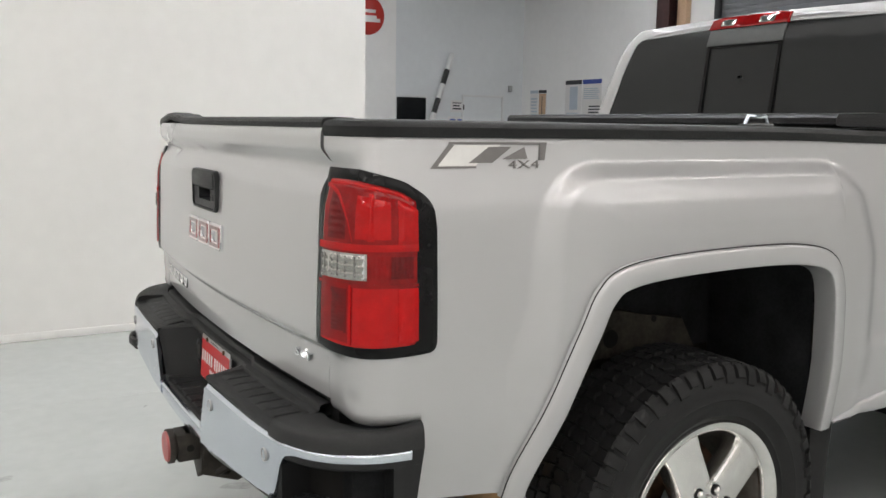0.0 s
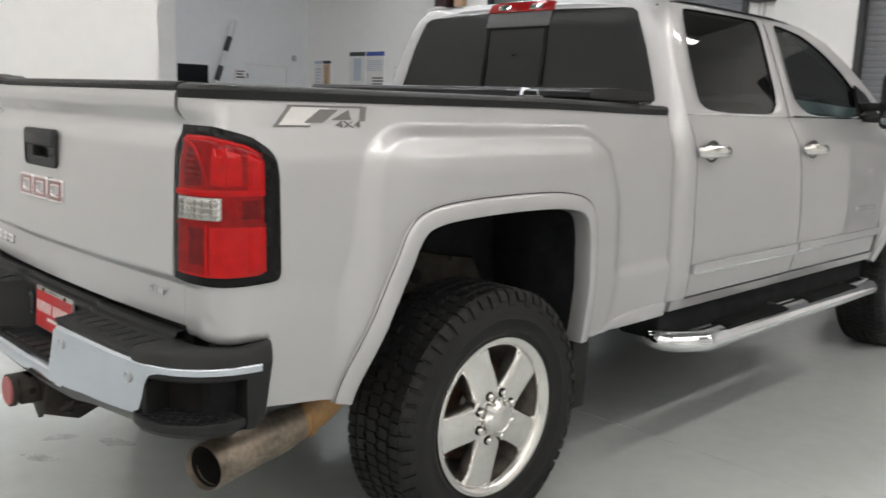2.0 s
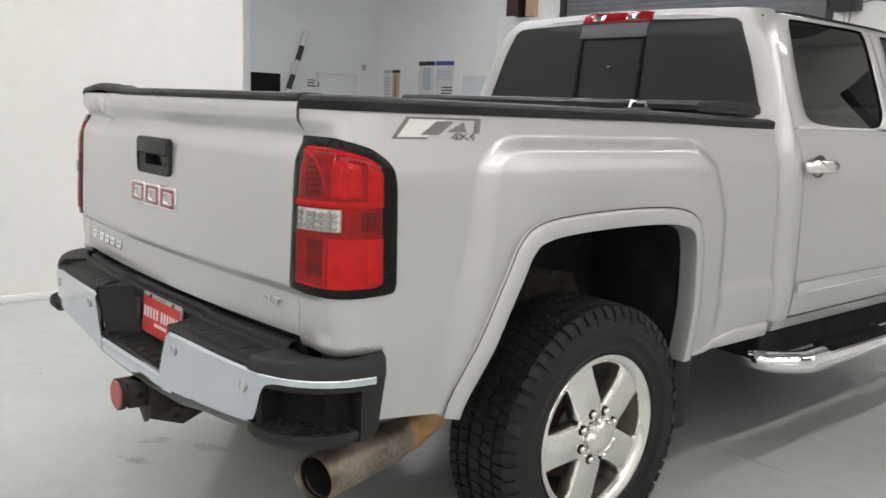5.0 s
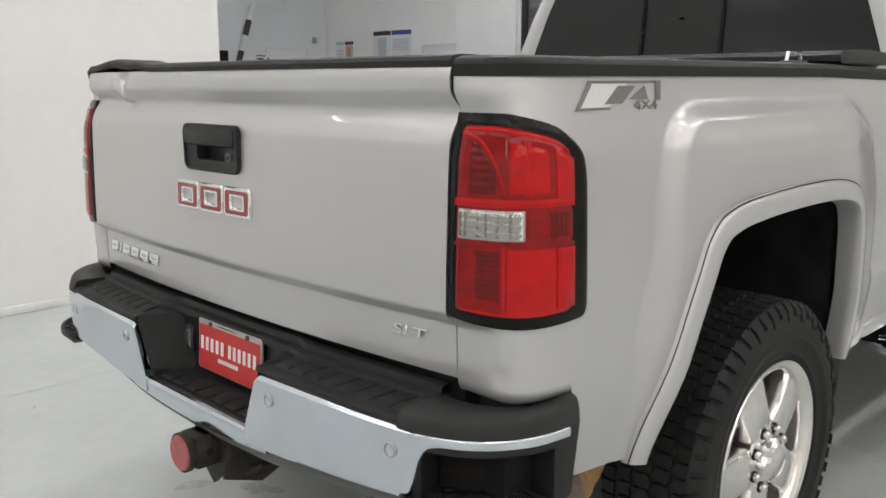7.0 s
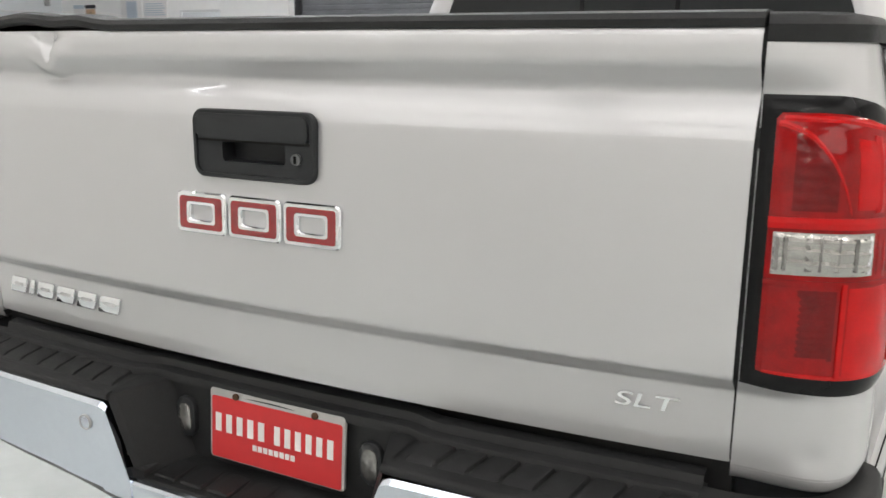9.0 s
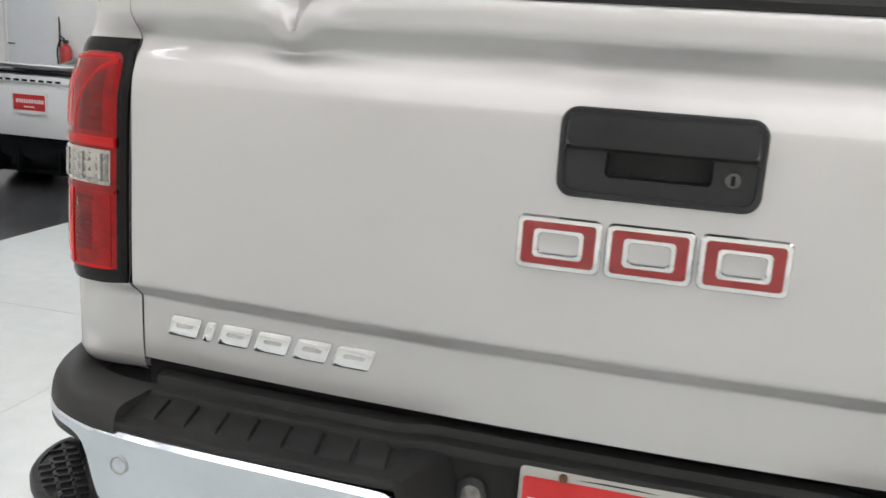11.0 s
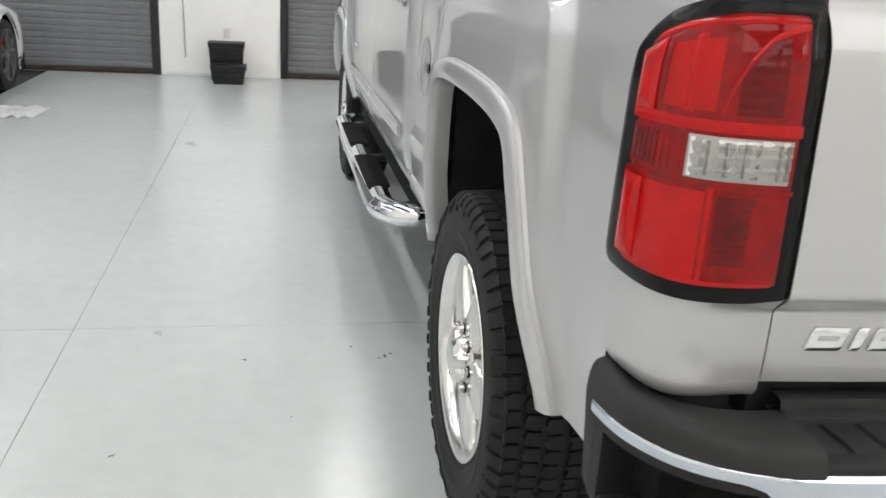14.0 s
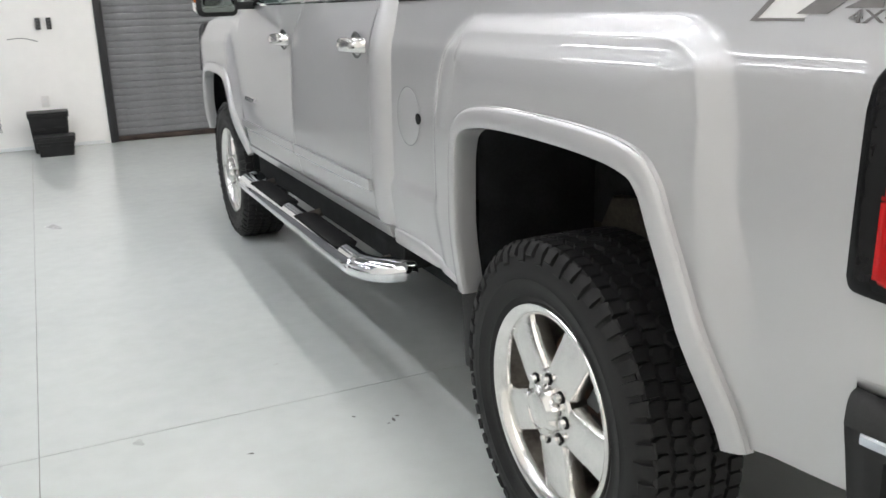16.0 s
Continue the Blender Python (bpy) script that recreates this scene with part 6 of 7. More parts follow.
def handle(sgn, y, z, parent):
    x = cab(y, z)
    # dark grey disc paints the shadow in the cup behind the handle
    cup = part("handle_cup_shade", turned([(0.0, 0.0), (0.0, 0.048), (0.004, 0.05), (0.0045, 0.044), (0.0005, 0.038)], 24), GREY_SEAL, parent)
    cup.data.transform(Matrix.Translation((sgn * (x + 0.003), y, z)) @ Matrix.Diagonal((sgn, 1.2, 0.95, 1)))
    pts = bend([(sgn * (x + 0.008), y - 0.112, z), (sgn * (x + 0.038), y - 0.092, z + 0.002), (sgn * (x + 0.048), y, z + 0.003), (sgn * (x + 0.038), y + 0.072, z), (sgn * (x + 0.008), y + 0.094, z - 0.002)], 5)
    part("door_handle", tube(pts, [0.016] + [0.019] * (len(pts) - 2) + [0.016], 12, flat=1.4), POLISHED, parent, "chrome door handle")
    part("handle_base", prism(rounded(0.05, 0.032, 0.010, 4, y + 0.104, z), 0.03, lambda u, v, w: (sgn * (x - 0.002 + w), u, v), 0.006), CHROME, parent)


for s in (1, -1):
    rd = empty("rear_door")
    fdr = empty("front_door")
    for e in (rd, fdr):
        e.parent = truck
    side_sheet("door_skin", REAR, lambda z: BPILL(z) - 0.005, 0.682, 1.45, s, parent=rd)
    side_sheet("door_skin", lambda z: BPILL(z) + 0.005, FRONT, 0.682, 1.45, s, parent=fdr)
    window_frame(RDOOR, RWIN, s, rd, TINT)
    window_frame(FDOOR, FWIN, s, fdr, TINT_FRONT)
    handle(s, 1.302, 1.300, rd)
    handle(s, 2.318, 1.296, fdr)
    for e, a, b in ((rd, REAR, lambda z: BPILL(z) - 0.012), (fdr, lambda z: BPILL(z) + 0.012, FRONT)):
        side_sheet("door_moulding", a, b, 0.788, 0.826, s, off=0.017, nu=16, nv=6, parent=e, inset=0.014)
        side_sheet("moulding_line", a, b, 0.780, 0.787, s, CHROME, off=0.015, nu=16, nv=3, parent=e, inset=0.012)
        side_sheet("belt_strip", lambda z: a(1.44) + 0.03, lambda z: b(1.44) - 0.01, 1.450, 1.459, s, CHROME, off=0.004, nu=16, nv=3, parent=e, inset=0.012)
    for k, y in enumerate(np.linspace(2.98, 3.22, 8)):
        part("door_badge_block", box((s * cab(y, 0.955) - 0.002, y - 0.011, 0.942), (s * (cab(y, 0.955)) + 0.005 * s, y + 0.011, 0.968), 0.002, segs=1), CHROME, fdr, "small chrome badge block")
    # cab rear corner, rounding from the flank to the back
    rows = []
    for z in np.linspace(0.64, 1.94, 44):
        r = []
        x0 = cab(1.16, z)
        yr = REAR(z) - 0.006 if z < 1.45 else float(np.interp(z, [p[1] for p in RDOOR[:5]], [p[0] for p in RDOOR[:5]])) - 0.004
        yb = 1.07 + (cr(*BACK, z) + 0.008 - 1.07) * ss(1.36, 1.46, z)
        deep = max(0.03, min(0.085, yr - yb - 0.004))
        for a in np.linspace(0, math.pi / 2, 10):
            r.append((s * (x0 - 0.085 + 0.085 * math.cos(a)), yb + deep - deep * math.sin(a), z))
        yr = max(yr, yb + deep + 0.002)
        rows.append([(s * x0 - s * 0.02, yr, z), (s * x0, yr, z)] + r)
    g = sheet(rows)
    bmesh.ops.recalc_face_normals(g, faces=g.faces)
    part("cab_corner", g, SILVER, truck, "", 50)
    side_sheet("rocker_panel", lambda z: 1.08, lambda z: 3.32, 0.632, 0.674, s, nv=8, off=0.004)
    part("inner_sill", box((s * 0.74, 1.06, 0.50), (s * 0.945, 3.30, 0.64), 0.02), CHASSIS, truck)
    # front fender with wheel opening
    AF = [(3.33, 0.62), (3.37, 0.72), (3.44, 0.88), (3.52, 1.02), (3.62, 1.085), (3.78, 1.105), (3.98, 1.11), (4.16, 1.10), (4.28, 1.065), (4.34, 0.98), (4.38, 0.85), (4.40, 0.66)]
    rows = []
    for y in list(np.linspace(3.345, 3.38, 5)) + list(np.linspace(3.39, 3.64, 18)) + list(np.linspace(3.66, 4.24, 18)) + list(np.linspace(4.26, 4.41, 14)) + list(np.linspace(4.45, 4.84, 10)):
        z0 = float(np.interp(y, [p[0] for p in AF], [p[1] for p in AF])) if 3.33 <= y <= 4.40 else (0.70 if y > 4.4 else 0.62)
        z0 = max(z0, 0.62)
        top = cr((3.34, 3.8, 4.3, 4.6, 4.84), (1.435, 1.435, 1.41, 1.36, 1.27), y)
        r = [(s * cab(y, z0, -0.03), y, z0)] + [(s * (cab(y, z0 + (top - z0) * t) - 0.05 * ss(0.85, 1, t)), y, z0 + (top - z0) * t) for t in np.linspace(0, 1, 34)]
        rows.append(r)
    g = sheet(rows)
    bmesh.ops.recalc_face_normals(g, faces=g.faces)
    part("front_fender", g, SILVER, truck, "", 50)
    arch_lip(s, WB, AF, lambda y, z: cab(y, min(z, 1.2)))

# roof, back of the cab with its window, windscreen, bonnet
ROOFY = (1.175, 1.205, 1.27, 1.6, 2.2, 2.55, 2.70)
ROOFZ = (1.925, 1.950, 1.968, 1.985, 1.985, 1.965, 1.945)


def roof_z(x, y):
    return cr(ROOFY, ROOFZ, y) - 0.05 * (abs(x) / 0.75) ** 3.2


rows = [[(x, y, roof_z(x, y)) for x in np.linspace(-0.745, 0.745, 31)] for y in list(np.linspace(1.18, 1.3, 8)) + list(np.linspace(1.4, 2.70, 16))]
g = sheet(rows)
bmesh.ops.recalc_face_normals(g, faces=g.faces)
part("roof", g, SILVER, truck, "", 50)
for s in (1, -1):
    part("drip_moulding", tube([(s * 0.733, y, roof_z(0.733, y) + 0.001) for y in np.linspace(1.2, 2.65, 12)], 0.006, 6), BLACK_GLOSS, truck)


def back(x, z, off=0.0):
    y = cr(*BACK, z) + 0.012 * (x / 0.8) ** 2
    return Vector((x, y - off, z))


BO = [(-0.862, 1.42), (-0.862, 1.46), (-0.842, 1.52), (-0.76, 1.75), (-0.69, 1.91), (-0.66, 1.945), (0.0, 1.962), (0.66, 1.945), (0.69, 1.91), (0.76, 1.75), (0.842, 1.52), (0.862, 1.46), (0.862, 1.42), (0, 1.42)]
BI = [(-0.818, 1.485), (-0.728, 1.735), (-0.652, 1.896), (0.0, 1.915), (0.652, 1.896), (0.728, 1.735), (0.818, 1.485), (0, 1.475)]
n = 96
o_, i_ = resample(BO, n), resample(soften(BI, 2, 0.05), n)
best = min(range(n), key=lambda k: sum((o_[j][0] - i_[(j + k) % n][0]) ** 2 + (o_[j][1] - i_[(j + k) % n][1]) ** 2 for j in range(n)))
i_ = [i_[(j + best) % n] for j in range(n)]
mixp = lambda t: [(a[0] + (b[0] - a[0]) * t, a[1] + (b[1] - a[1]) * t) for a, b in zip(o_, i_)]
g = sheet([[back(*q, -0.03) for q in o_], [back(*q, 0.0) for q in o_], [back(*q, 0.002) for q in mixp(0.5)], [back(*q, 0.0) for q in mixp(0.95)], [back(*q, -0.008) for q in mixp(1.0)]], close_v=True)
bmesh.ops.recalc_face_normals(g, faces=g.faces)
part("cab_back", g, SILVER, truck, "", 40)
rw = empty("rear_window")
rw.parent = truck
c0 = (0.0, 1.7)
g = sheet([[back(c0[0] + (q[0] - c0[0]) * t, c0[1] + (q[1] - c0[1]) * t, -0.002) for q in i_] for t in (1.0, 0.8, 0.6, 0.4, 0.2, 0.02)], close_v=True)
bmesh.ops.recalc_face_normals(g, faces=g.faces)
part("fixed_glass", g, DARK_GLASS, rw, "dark tinted rear glass", 60)
for x in (-0.185, 0.185):
    part("slider_channel", prism([(x - 0.008, 1.50), (x + 0.008, 1.50), (x + 0.008, 1.835), (x - 0.008, 1.835)], 0.004, lambda u, v, w: back(u, v, w)), BLACK_GLOSS, rw)
part("slider_top", prism([(-0.185, 1.825), (0.185, 1.825), (0.185, 1.832), (-0.185, 1.832)], 0.004, lambda u, v, w: back(u, v, w)), BLACK_GLOSS, rw)
part("lamp_shroud", prism([(-0.20, 1.835), (0.195, 1.835), (0.195, 1.905), (-0.20, 1.905)], 0.007, lambda u, v, w: back(u, v, w), 0.003), GREY_SEAL, rw, "grey plastic panel under the brake lamp")
# high brake lamp
bl = part("high_brake_lamp", prism([(-0.205, 1.905), (0.20, 1.905), (0.20, 1.948), (0.15, 1.957), (-0.155, 1.957), (-0.205, 1.948)], 0.02, lambda u, v, w: back(u, v, w - 0.006), 0.006), LENS_MID, truck, "red and clear high brake lamp")
for u in (-0.125, 0.075):
    part("cargo_lens", prism(rounded(0.075, 0.026, 0.004, 3, u + 0.02, 1.930), 0.003, lambda a, b, w: back(a, b, 0.0135 + w), 0.001), LENS_CLEAR, bl, "clear cargo lamp lens")
# windscreen and its surround
rows = [[(x * (1 - 0.0 * t), 2.70 + 0.92 * t + 0.10 * (1 - (x / 0.75) ** 2) * t, 1.943 - 0.52 * t - 0.035 * (abs(x) / 0.75) ** 3 * (1 - t)) for x in np.linspace(-0.72 - 0.12 * t, 0.72 + 0.12 * t, 15)] for t in np.linspace(0, 1, 10)]
g = sheet(rows)
bmesh.ops.recalc_face_normals(g, faces=g.faces)
part("windscreen", g, TINT_FRONT, truck, "tinted windscreen", 60)
for s in (1, -1):
    pts = bend([(s * 0.695, 2.55, 1.898), (s * 0.722, 2.82, 1.822), (s * 0.772, 3.06, 1.716), (s * 0.848, 3.32, 1.570), (s * 0.905, 3.52, 1.445)])
    part("windscreen_pillar", tube(pts, 0.028, 10), SILVER, truck)
rows = [[(x, y, cr((3.5, 3.8, 4.4, 4.75, 4.88), (1.44, 1.47, 1.45, 1.40, 1.30), y) + 0.03 * ss(0.2, 0.35, abs(x)) * (1 - ss(0.62, 0.8, abs(x))) - 0.035 * (abs(x) / 0.92) ** 4) for x in np.linspace(-0.91 + 0.06 * ss(4.2, 4.9, y), 0.91 - 0.06 * ss(4.2, 4.9, y), 28)] for y in list(np.linspace(3.5, 4.7, 14)) + [4.78, 4.84, 4.88]]
g = sheet(rows)
bmesh.ops.recalc_face_normals(g, faces=g.faces)
part("bonnet", g, SILVER, truck, "", 50)
g = box((-0.72, 4.80, 0.85), (0.72, 4.90, 1.30), 0.03)
gr = part("grille", g, CHROME, truck, "chrome grille")
for k in range(4):
    part("grille_bar", box((-0.66, 4.885, 0.92 + 0.09 * k), (0.66, 4.91, 0.97 + 0.09 * k), 0.01), BLACK_GLOSS, gr)
part("front_bumper", box((-0.88, 4.78, 0.55), (0.88, 4.98, 0.82), 0.06, segs=4), CHROME, truck, "chrome front bumper")
for s in (1, -1):
    part("headlight", box((s * 0.72, 4.60, 0.98), (s * 0.93, 4.86, 1.25), 0.03), LENS_CLEAR, truck, "clear headlight")
# black brush guard at the nose
bg = empty("brush_guard")
bg.parent = truck
for s in (1, -1):
    part("guard_loop", tube([(s * 0.50, 5.0, 1.335), (s * 0.78, 4.99, 1.335), (s * 0.895, 4.96, 1.33), (s * 0.91, 4.955, 1.30), (s * 0.925, 4.955, 1.02), (s * 0.91, 4.96, 0.99), (s * 0.5, 5.0, 0.98)], 0.024, 12), DARK_STEEL, bg, "black tubular headlight guard")
    part("guard_upright", box((s * 0.47, 4.985, 0.55), (s * 0.51, 5.03, 1.38), 0.01), DARK_STEEL, bg)
for z in (0.9, 1.12, 1.36):
    part("guard_bar", tube([(-0.5, 5.01, z), (0.5, 5.01, z)], 0.022, 12), DARK_STEEL, bg)
# cabin: floor, seats, wheel
cb = empty("cabin")
cb.parent = truck
part("cabin_floor", box((-0.85, 1.2, 0.70), (0.85, 3.6, 0.76)), CABIN, cb)
part("rear_bulkhead", box((-0.80, 1.16, 0.76), (0.80, 1.19, 1.47)), CABIN, cb)
part("headliner", box((-0.68, 1.22, 1.90), (0.68, 2.6, 1.905)), CABIN, cb)
part("dashboard", box((-0.84, 3.15, 1.05), (0.84, 3.55, 1.40), 0.06), CABIN, cb)
for y0 in (1.35, 2.35):
    for s in (1, -1):
        x = s * 0.42
        se = part("seat", box((x - 0.27, y0, 0.80), (x + 0.27, y0 + 0.55, 1.02), 0.06), CABIN, cb)
        part("seat_back", box((x - 0.26, y0 - 0.08, 1.0), (x + 0.26, y0 + 0.10, 1.52), 0.06), CABIN, se)
        part("headrest", box((x - 0.14, y0 - 0.06, 1.55), (x + 0.14, y0 + 0.05, 1.76), 0.045), CABIN, se)
part("steering_wheel", tube([(-0.42 + 0.19 * math.cos(a), 3.02 - 0.06 * math.sin(a), 1.30 + 0.18 * math.sin(a)) for a in np.linspace(0, 2 * math.pi, 25)], 0.016, 8), CABIN, cb)

# tow mirrors
for s in (1, -1):
    mir = empty("tow_mirror")
    mir.parent = truck
    part("mirror_arm", box((s * 0.93, 3.04, 1.50), (s * 1.06, 3.10, 1.545), 0.012), BLACK_PLASTIC, mir)
    part("mirror_arm", box((s * 0.93, 3.04, 1.435), (s * 1.06, 3.10, 1.475), 0.012), BLACK_PLASTIC, mir)
    part("sail_panel", prism([(3.0, 1.45), (3.33, 1.45), (3.16, 1.60), (3.05, 1.64)], 0.02, lambda u, v, w: (s * (cab(u, v) - 0.006 + w), u, v), 0.004), BLACK_GLOSS, mir)
    sh = prism(rounded(0.215, 0.305, 0.035, 6, 1.145, 1.555), 0.10, lambda u, v, w: (s * u, 3.04 + w, v), 0.03)
    part("mirror_shell", sh, CHROME if s else SILVER, mir, "chrome mirror shell")
    part("mirror_rim", prism(rounded(0.213, 0.303, 0.034, 6, 1.145, 1.555), 0.012, lambda u, v, w: (s * u, 3.040 - w, v), 0.005), BLACK_PLASTIC, mir)
    part("upper_mirror", prism(rounded(0.172, 0.165, 0.025, 6, 1.14, 1.608), 0.003, lambda u, v, w: (s * u, 3.0278 - w, v)), MIRROR, mir, "upper mirror glass")
    part("lower_mirror", prism(rounded(0.172, 0.075, 0.02, 6, 1.14, 1.463), 0.003, lambda u, v, w: (s * u, 3.0278 - w, v)), MIRROR, mir, "small lower wide-angle mirror")
    part("mirror_indicator", box((s * 1.232, 3.035, 1.475), (s * 1.260, 3.10, 1.535), 0.008), AMBER, mir, "amber side repeater")

# chrome side steps
for s in (1, -1):
    st = empty("side_step")
    st.parent = truck
    pts = bend([(s * 0.905, 1.062, 0.516), (s * 0.945, 1.066, 0.514), (s * 0.990, 1.085, 0.511), (s * 1.030, 1.130, 0.508), (s * 1.055, 1.215, 0.504), (s * 1.062, 1.32, 0.502), (s * 1.062, 2.1, 0.503), (s * 1.062, 2.98, 0.506), (s * 1.05, 3.08, 0.508), (s * 0.97, 3.13, 0.512)], 6)
    part("step_bar", tube(pts, [0.046, 0.050, 0.052, 0.053, 0.055] + [0.057] * (len(pts) - 8) + [0.05, 0.042, 0.03], 24, flat=0.8), CHROME, st, "polished chrome step tube")
    for a, b in ((1.36, 2.00), (2.20, 2.86)):
        rows = []
        for k, y in enumerate(np.linspace(a, b, 20)):
            e = min(y - a, b - y)
            w = 0.046 * min(1, 0.4 + e / 0.05)
            zz = 0.538 - 0.010 * (1 - ss(0, 0.05, e))
            rows.append([(s * (1.055 + q * w), y, zz + 0.006 * (1 - q * q) + (0.0015 if k % 2 else 0)) for q in np.linspace(-1, 1, 7)])
        g = sheet(rows)
        bmesh.ops.recalc_face_normals(g, faces=g.faces)
        bmesh.ops.solidify(g, geom=g.faces[:], thickness=-0.01)
        pd = part("tread_pad", g, STEP_PAD, st, "black ribbed tread pad", 30)
        for q in (-0.6, 0.0, 0.6):
            part("tread_rib", box((s * (1.055 + q * 0.035) - 0.004, a + 0.05, 0.5435), (s * (1.055 + q * 0.035) + 0.004, b - 0.05, 0.548), 0.0015, segs=1), BLACK_RUBBER, pd)
    for y in (1.20, 2.09, 2.95):
        part("bracket", tube([(s * 1.03, y, 0.50), (s * 0.85, y, 0.53), (s * 0.78, y + 0.02, 0.60)], 0.02, 10), CASTBLACK, st)

# tool box across the bed
tb = empty("tool_box", "black diamond-plate crossover tool box on the bed rails", "tool box", at=(0, 0.80, 1.494))
TREAD = mat("black_tread_plate", (0.02, 0.02, 0.022), 0.35, 0.3, vary=0.2, bump=0.0)
t_ = TREAD.node_tree
wv = t_.nodes.new("ShaderNodeTexBrick")
wv.inputs["Scale"].default_value = 24
wv.inputs["Mortar Size"].default_value = 0.09
cm = t_.nodes.new("ShaderNodeTexCoord")
mp = t_.nodes.new("ShaderNodeMapping")
mp.inputs["Rotation"].default_value = (radians(90), radians(45), 0)
bu = t_.nodes.new("ShaderNodeBump")
bu.inputs["Strength"].default_value, bu.inputs["Distance"].default_value = 0.9, 0.003
t_.links.new(cm.outputs["Object"], mp.inputs["Vector"])
t_.links.new(mp.outputs["Vector"], wv.inputs["Vector"])
t_.links.new(wv.outputs["Fac"], bu.inputs["Height"])
t_.links.new(bu.outputs["Normal"], t_.nodes["Principled BSDF"].inputs["Normal"])
part("box_body", box((-0.825, -0.17, -0.30), (0.825, 0.20, -0.002), 0.008), TREAD, tb)
for s in (1, -1):
    part("box_saddle", box((s * 0.76, -0.18, 0.0), (s * 0.865, 0.20, 0.020), 0.004), TREAD, tb)
rows = [[(x, y, z) for y, z in ((-0.215, 0.004), (-0.222, 0.010), (-0.222, 0.028), (-0.21, 0.040), (0.0, 0.048), (0.2, 0.040), (0.215, 0.03), (0.215, 0.004))] for x in (-0.875, -0.872, -0.5, 0, 0.5, 0.872, 0.875)]
g = sheet(rows)
for r in (rows[0], rows[-1]):
    g.faces.new([g.verts.new(p) for p in r])
bmesh.ops.recalc_face_normals(g, faces=g.faces)
part("box_lid", g, TREAD, tb, "black tread-plate lid", 30)
for s in (1, -1):
    part("lid_latch", box((s * 0.6 - 0.05, -0.232, -0.02), (s * 0.6 + 0.05, -0.218, 0.012), 0.006), CASTBLACK, tb)
# tie-down ring on the bed rail
td = empty("tie_down_ring", "grey steel tie-down ring on the bed rail", "tie-down", at=(0.885, 0.22, 1.492))
part("ring_base", box((-0.02, -0.05, 0), (0.02, 0.05, 0.008), 0.003), GREY_SEAL, td)
part("ring_loop", tube([(0, -0.045, 0.006), (0, -0.036, 0.028), (0, 0.036, 0.028), (0, 0.045, 0.006)], 0.006, 8), SATIN_CHROME, td)

# ---- the white sports car parked beside: forward is +y ----
car = empty("sports_car", "low white mid-engined sports car with black roof, parked", "car", at=(-4.985, 4.625, 0.0))
CW = 0.965
FA, RA = 2.722, 0.0
WR = 0.345


def car_belt(y):
    return cr((-0.95, -0.6, 0.0, 0.6, 1.0, 1.6, 2.2, 2.72, 3.2, 3.55, 3.68), (0.86, 0.93, 0.955, 0.90, 0.875, 0.865, 0.845, 0.83, 0.74, 0.60, 0.50), y)


def car_half(y):
    return cr((-0.95, -0.85, -0.5, 0.0, 0.7, 1.3, 2.0, 2.7, 3.2, 3.5, 3.68), (0.86, 0.90, 0.95, 0.967, 0.955, 0.925, 0.925, 0.955, 0.945, 0.80, 0.45), y)


def car_low(y):
    z = cr((-0.95, -0.6, 0.6, 1.3, 2.0, 3.4, 3.68), (0.42, 0.24, 0.16, 0.15, 0.15, 0.16, 0.24), y)
    for c in (RA, FA):
        r = WR + 0.045
        if abs(y - c) < r:
            z = max(z, WR + math.sqrt(r * r - (y - c) ** 2))
    return z


def car_top(y):
    return cr((-0.95, -0.85, -0.5, 0.0, 0.35, 0.85, 1.2, 1.6, 2.0, 2.3, 2.7, 3.2, 3.55, 3.68), (0.955, 0.985, 0.965, 0.985, 1.02, 1.02, 1.0, 0.94, 0.90, 0.875, 0.83, 0.73, 0.62, 0.52), y)


def car_section(y):
    w, lo, be, tp = car_half(y), car_low(y), car_belt(y), car_top(y)
    be = max(be, lo + 0.10)
    tp = max(tp, be)
    pts = [(w - 0.03, lo)]
    for t in np.linspace(0, 1, 10):
        z = lo + 0.02 + (be - 0.02 - lo - 0.02) * t
        waist = 0.035 * math.sin(math.pi * min(1, max(0, (z - 0.25) / 0.5))) * (ss(0.5, 1.2, y) * (1 - ss(1.8, 2.3, y)))
        tuck = 0.05 * (1 - ss(0.15, 0.35, z))
        pts.append((w - waist - tuck - 0.03 * ss(0.7, 1, t), z))
    pts += [(w - 0.07, be + 0.006), (w - 0.16, be + 0.012 + 0.25 * (tp - be)), (w * 0.62, be + 0.7 * (tp - be)), (w * 0.3, tp), (0.0, tp)]
    return pts


ys = sorted(set(list(np.linspace(-0.95, 3.68, 80)) + [c + (WR + 0.045) * q for c in (RA, FA) for q in (-1.0, -0.99, -0.96, -0.9, -0.8, 0.8, 0.9, 0.96, 0.99, 1.0)]))
rows = []
for y in ys:
    h = car_section(y)
    rows.append([(x, y, z) for x, z in h] + [(-x, y, z) for x, z in h[::-1][1:]])
g = sheet(rows)
for r in (rows[-1],):
    g.faces.new([g.verts.new(p) for p in r])
bmesh.ops.recalc_face_normals(g, faces=g.faces)
part("body_shell", g, CAR_WHITE, car, "gloss white body", 40)
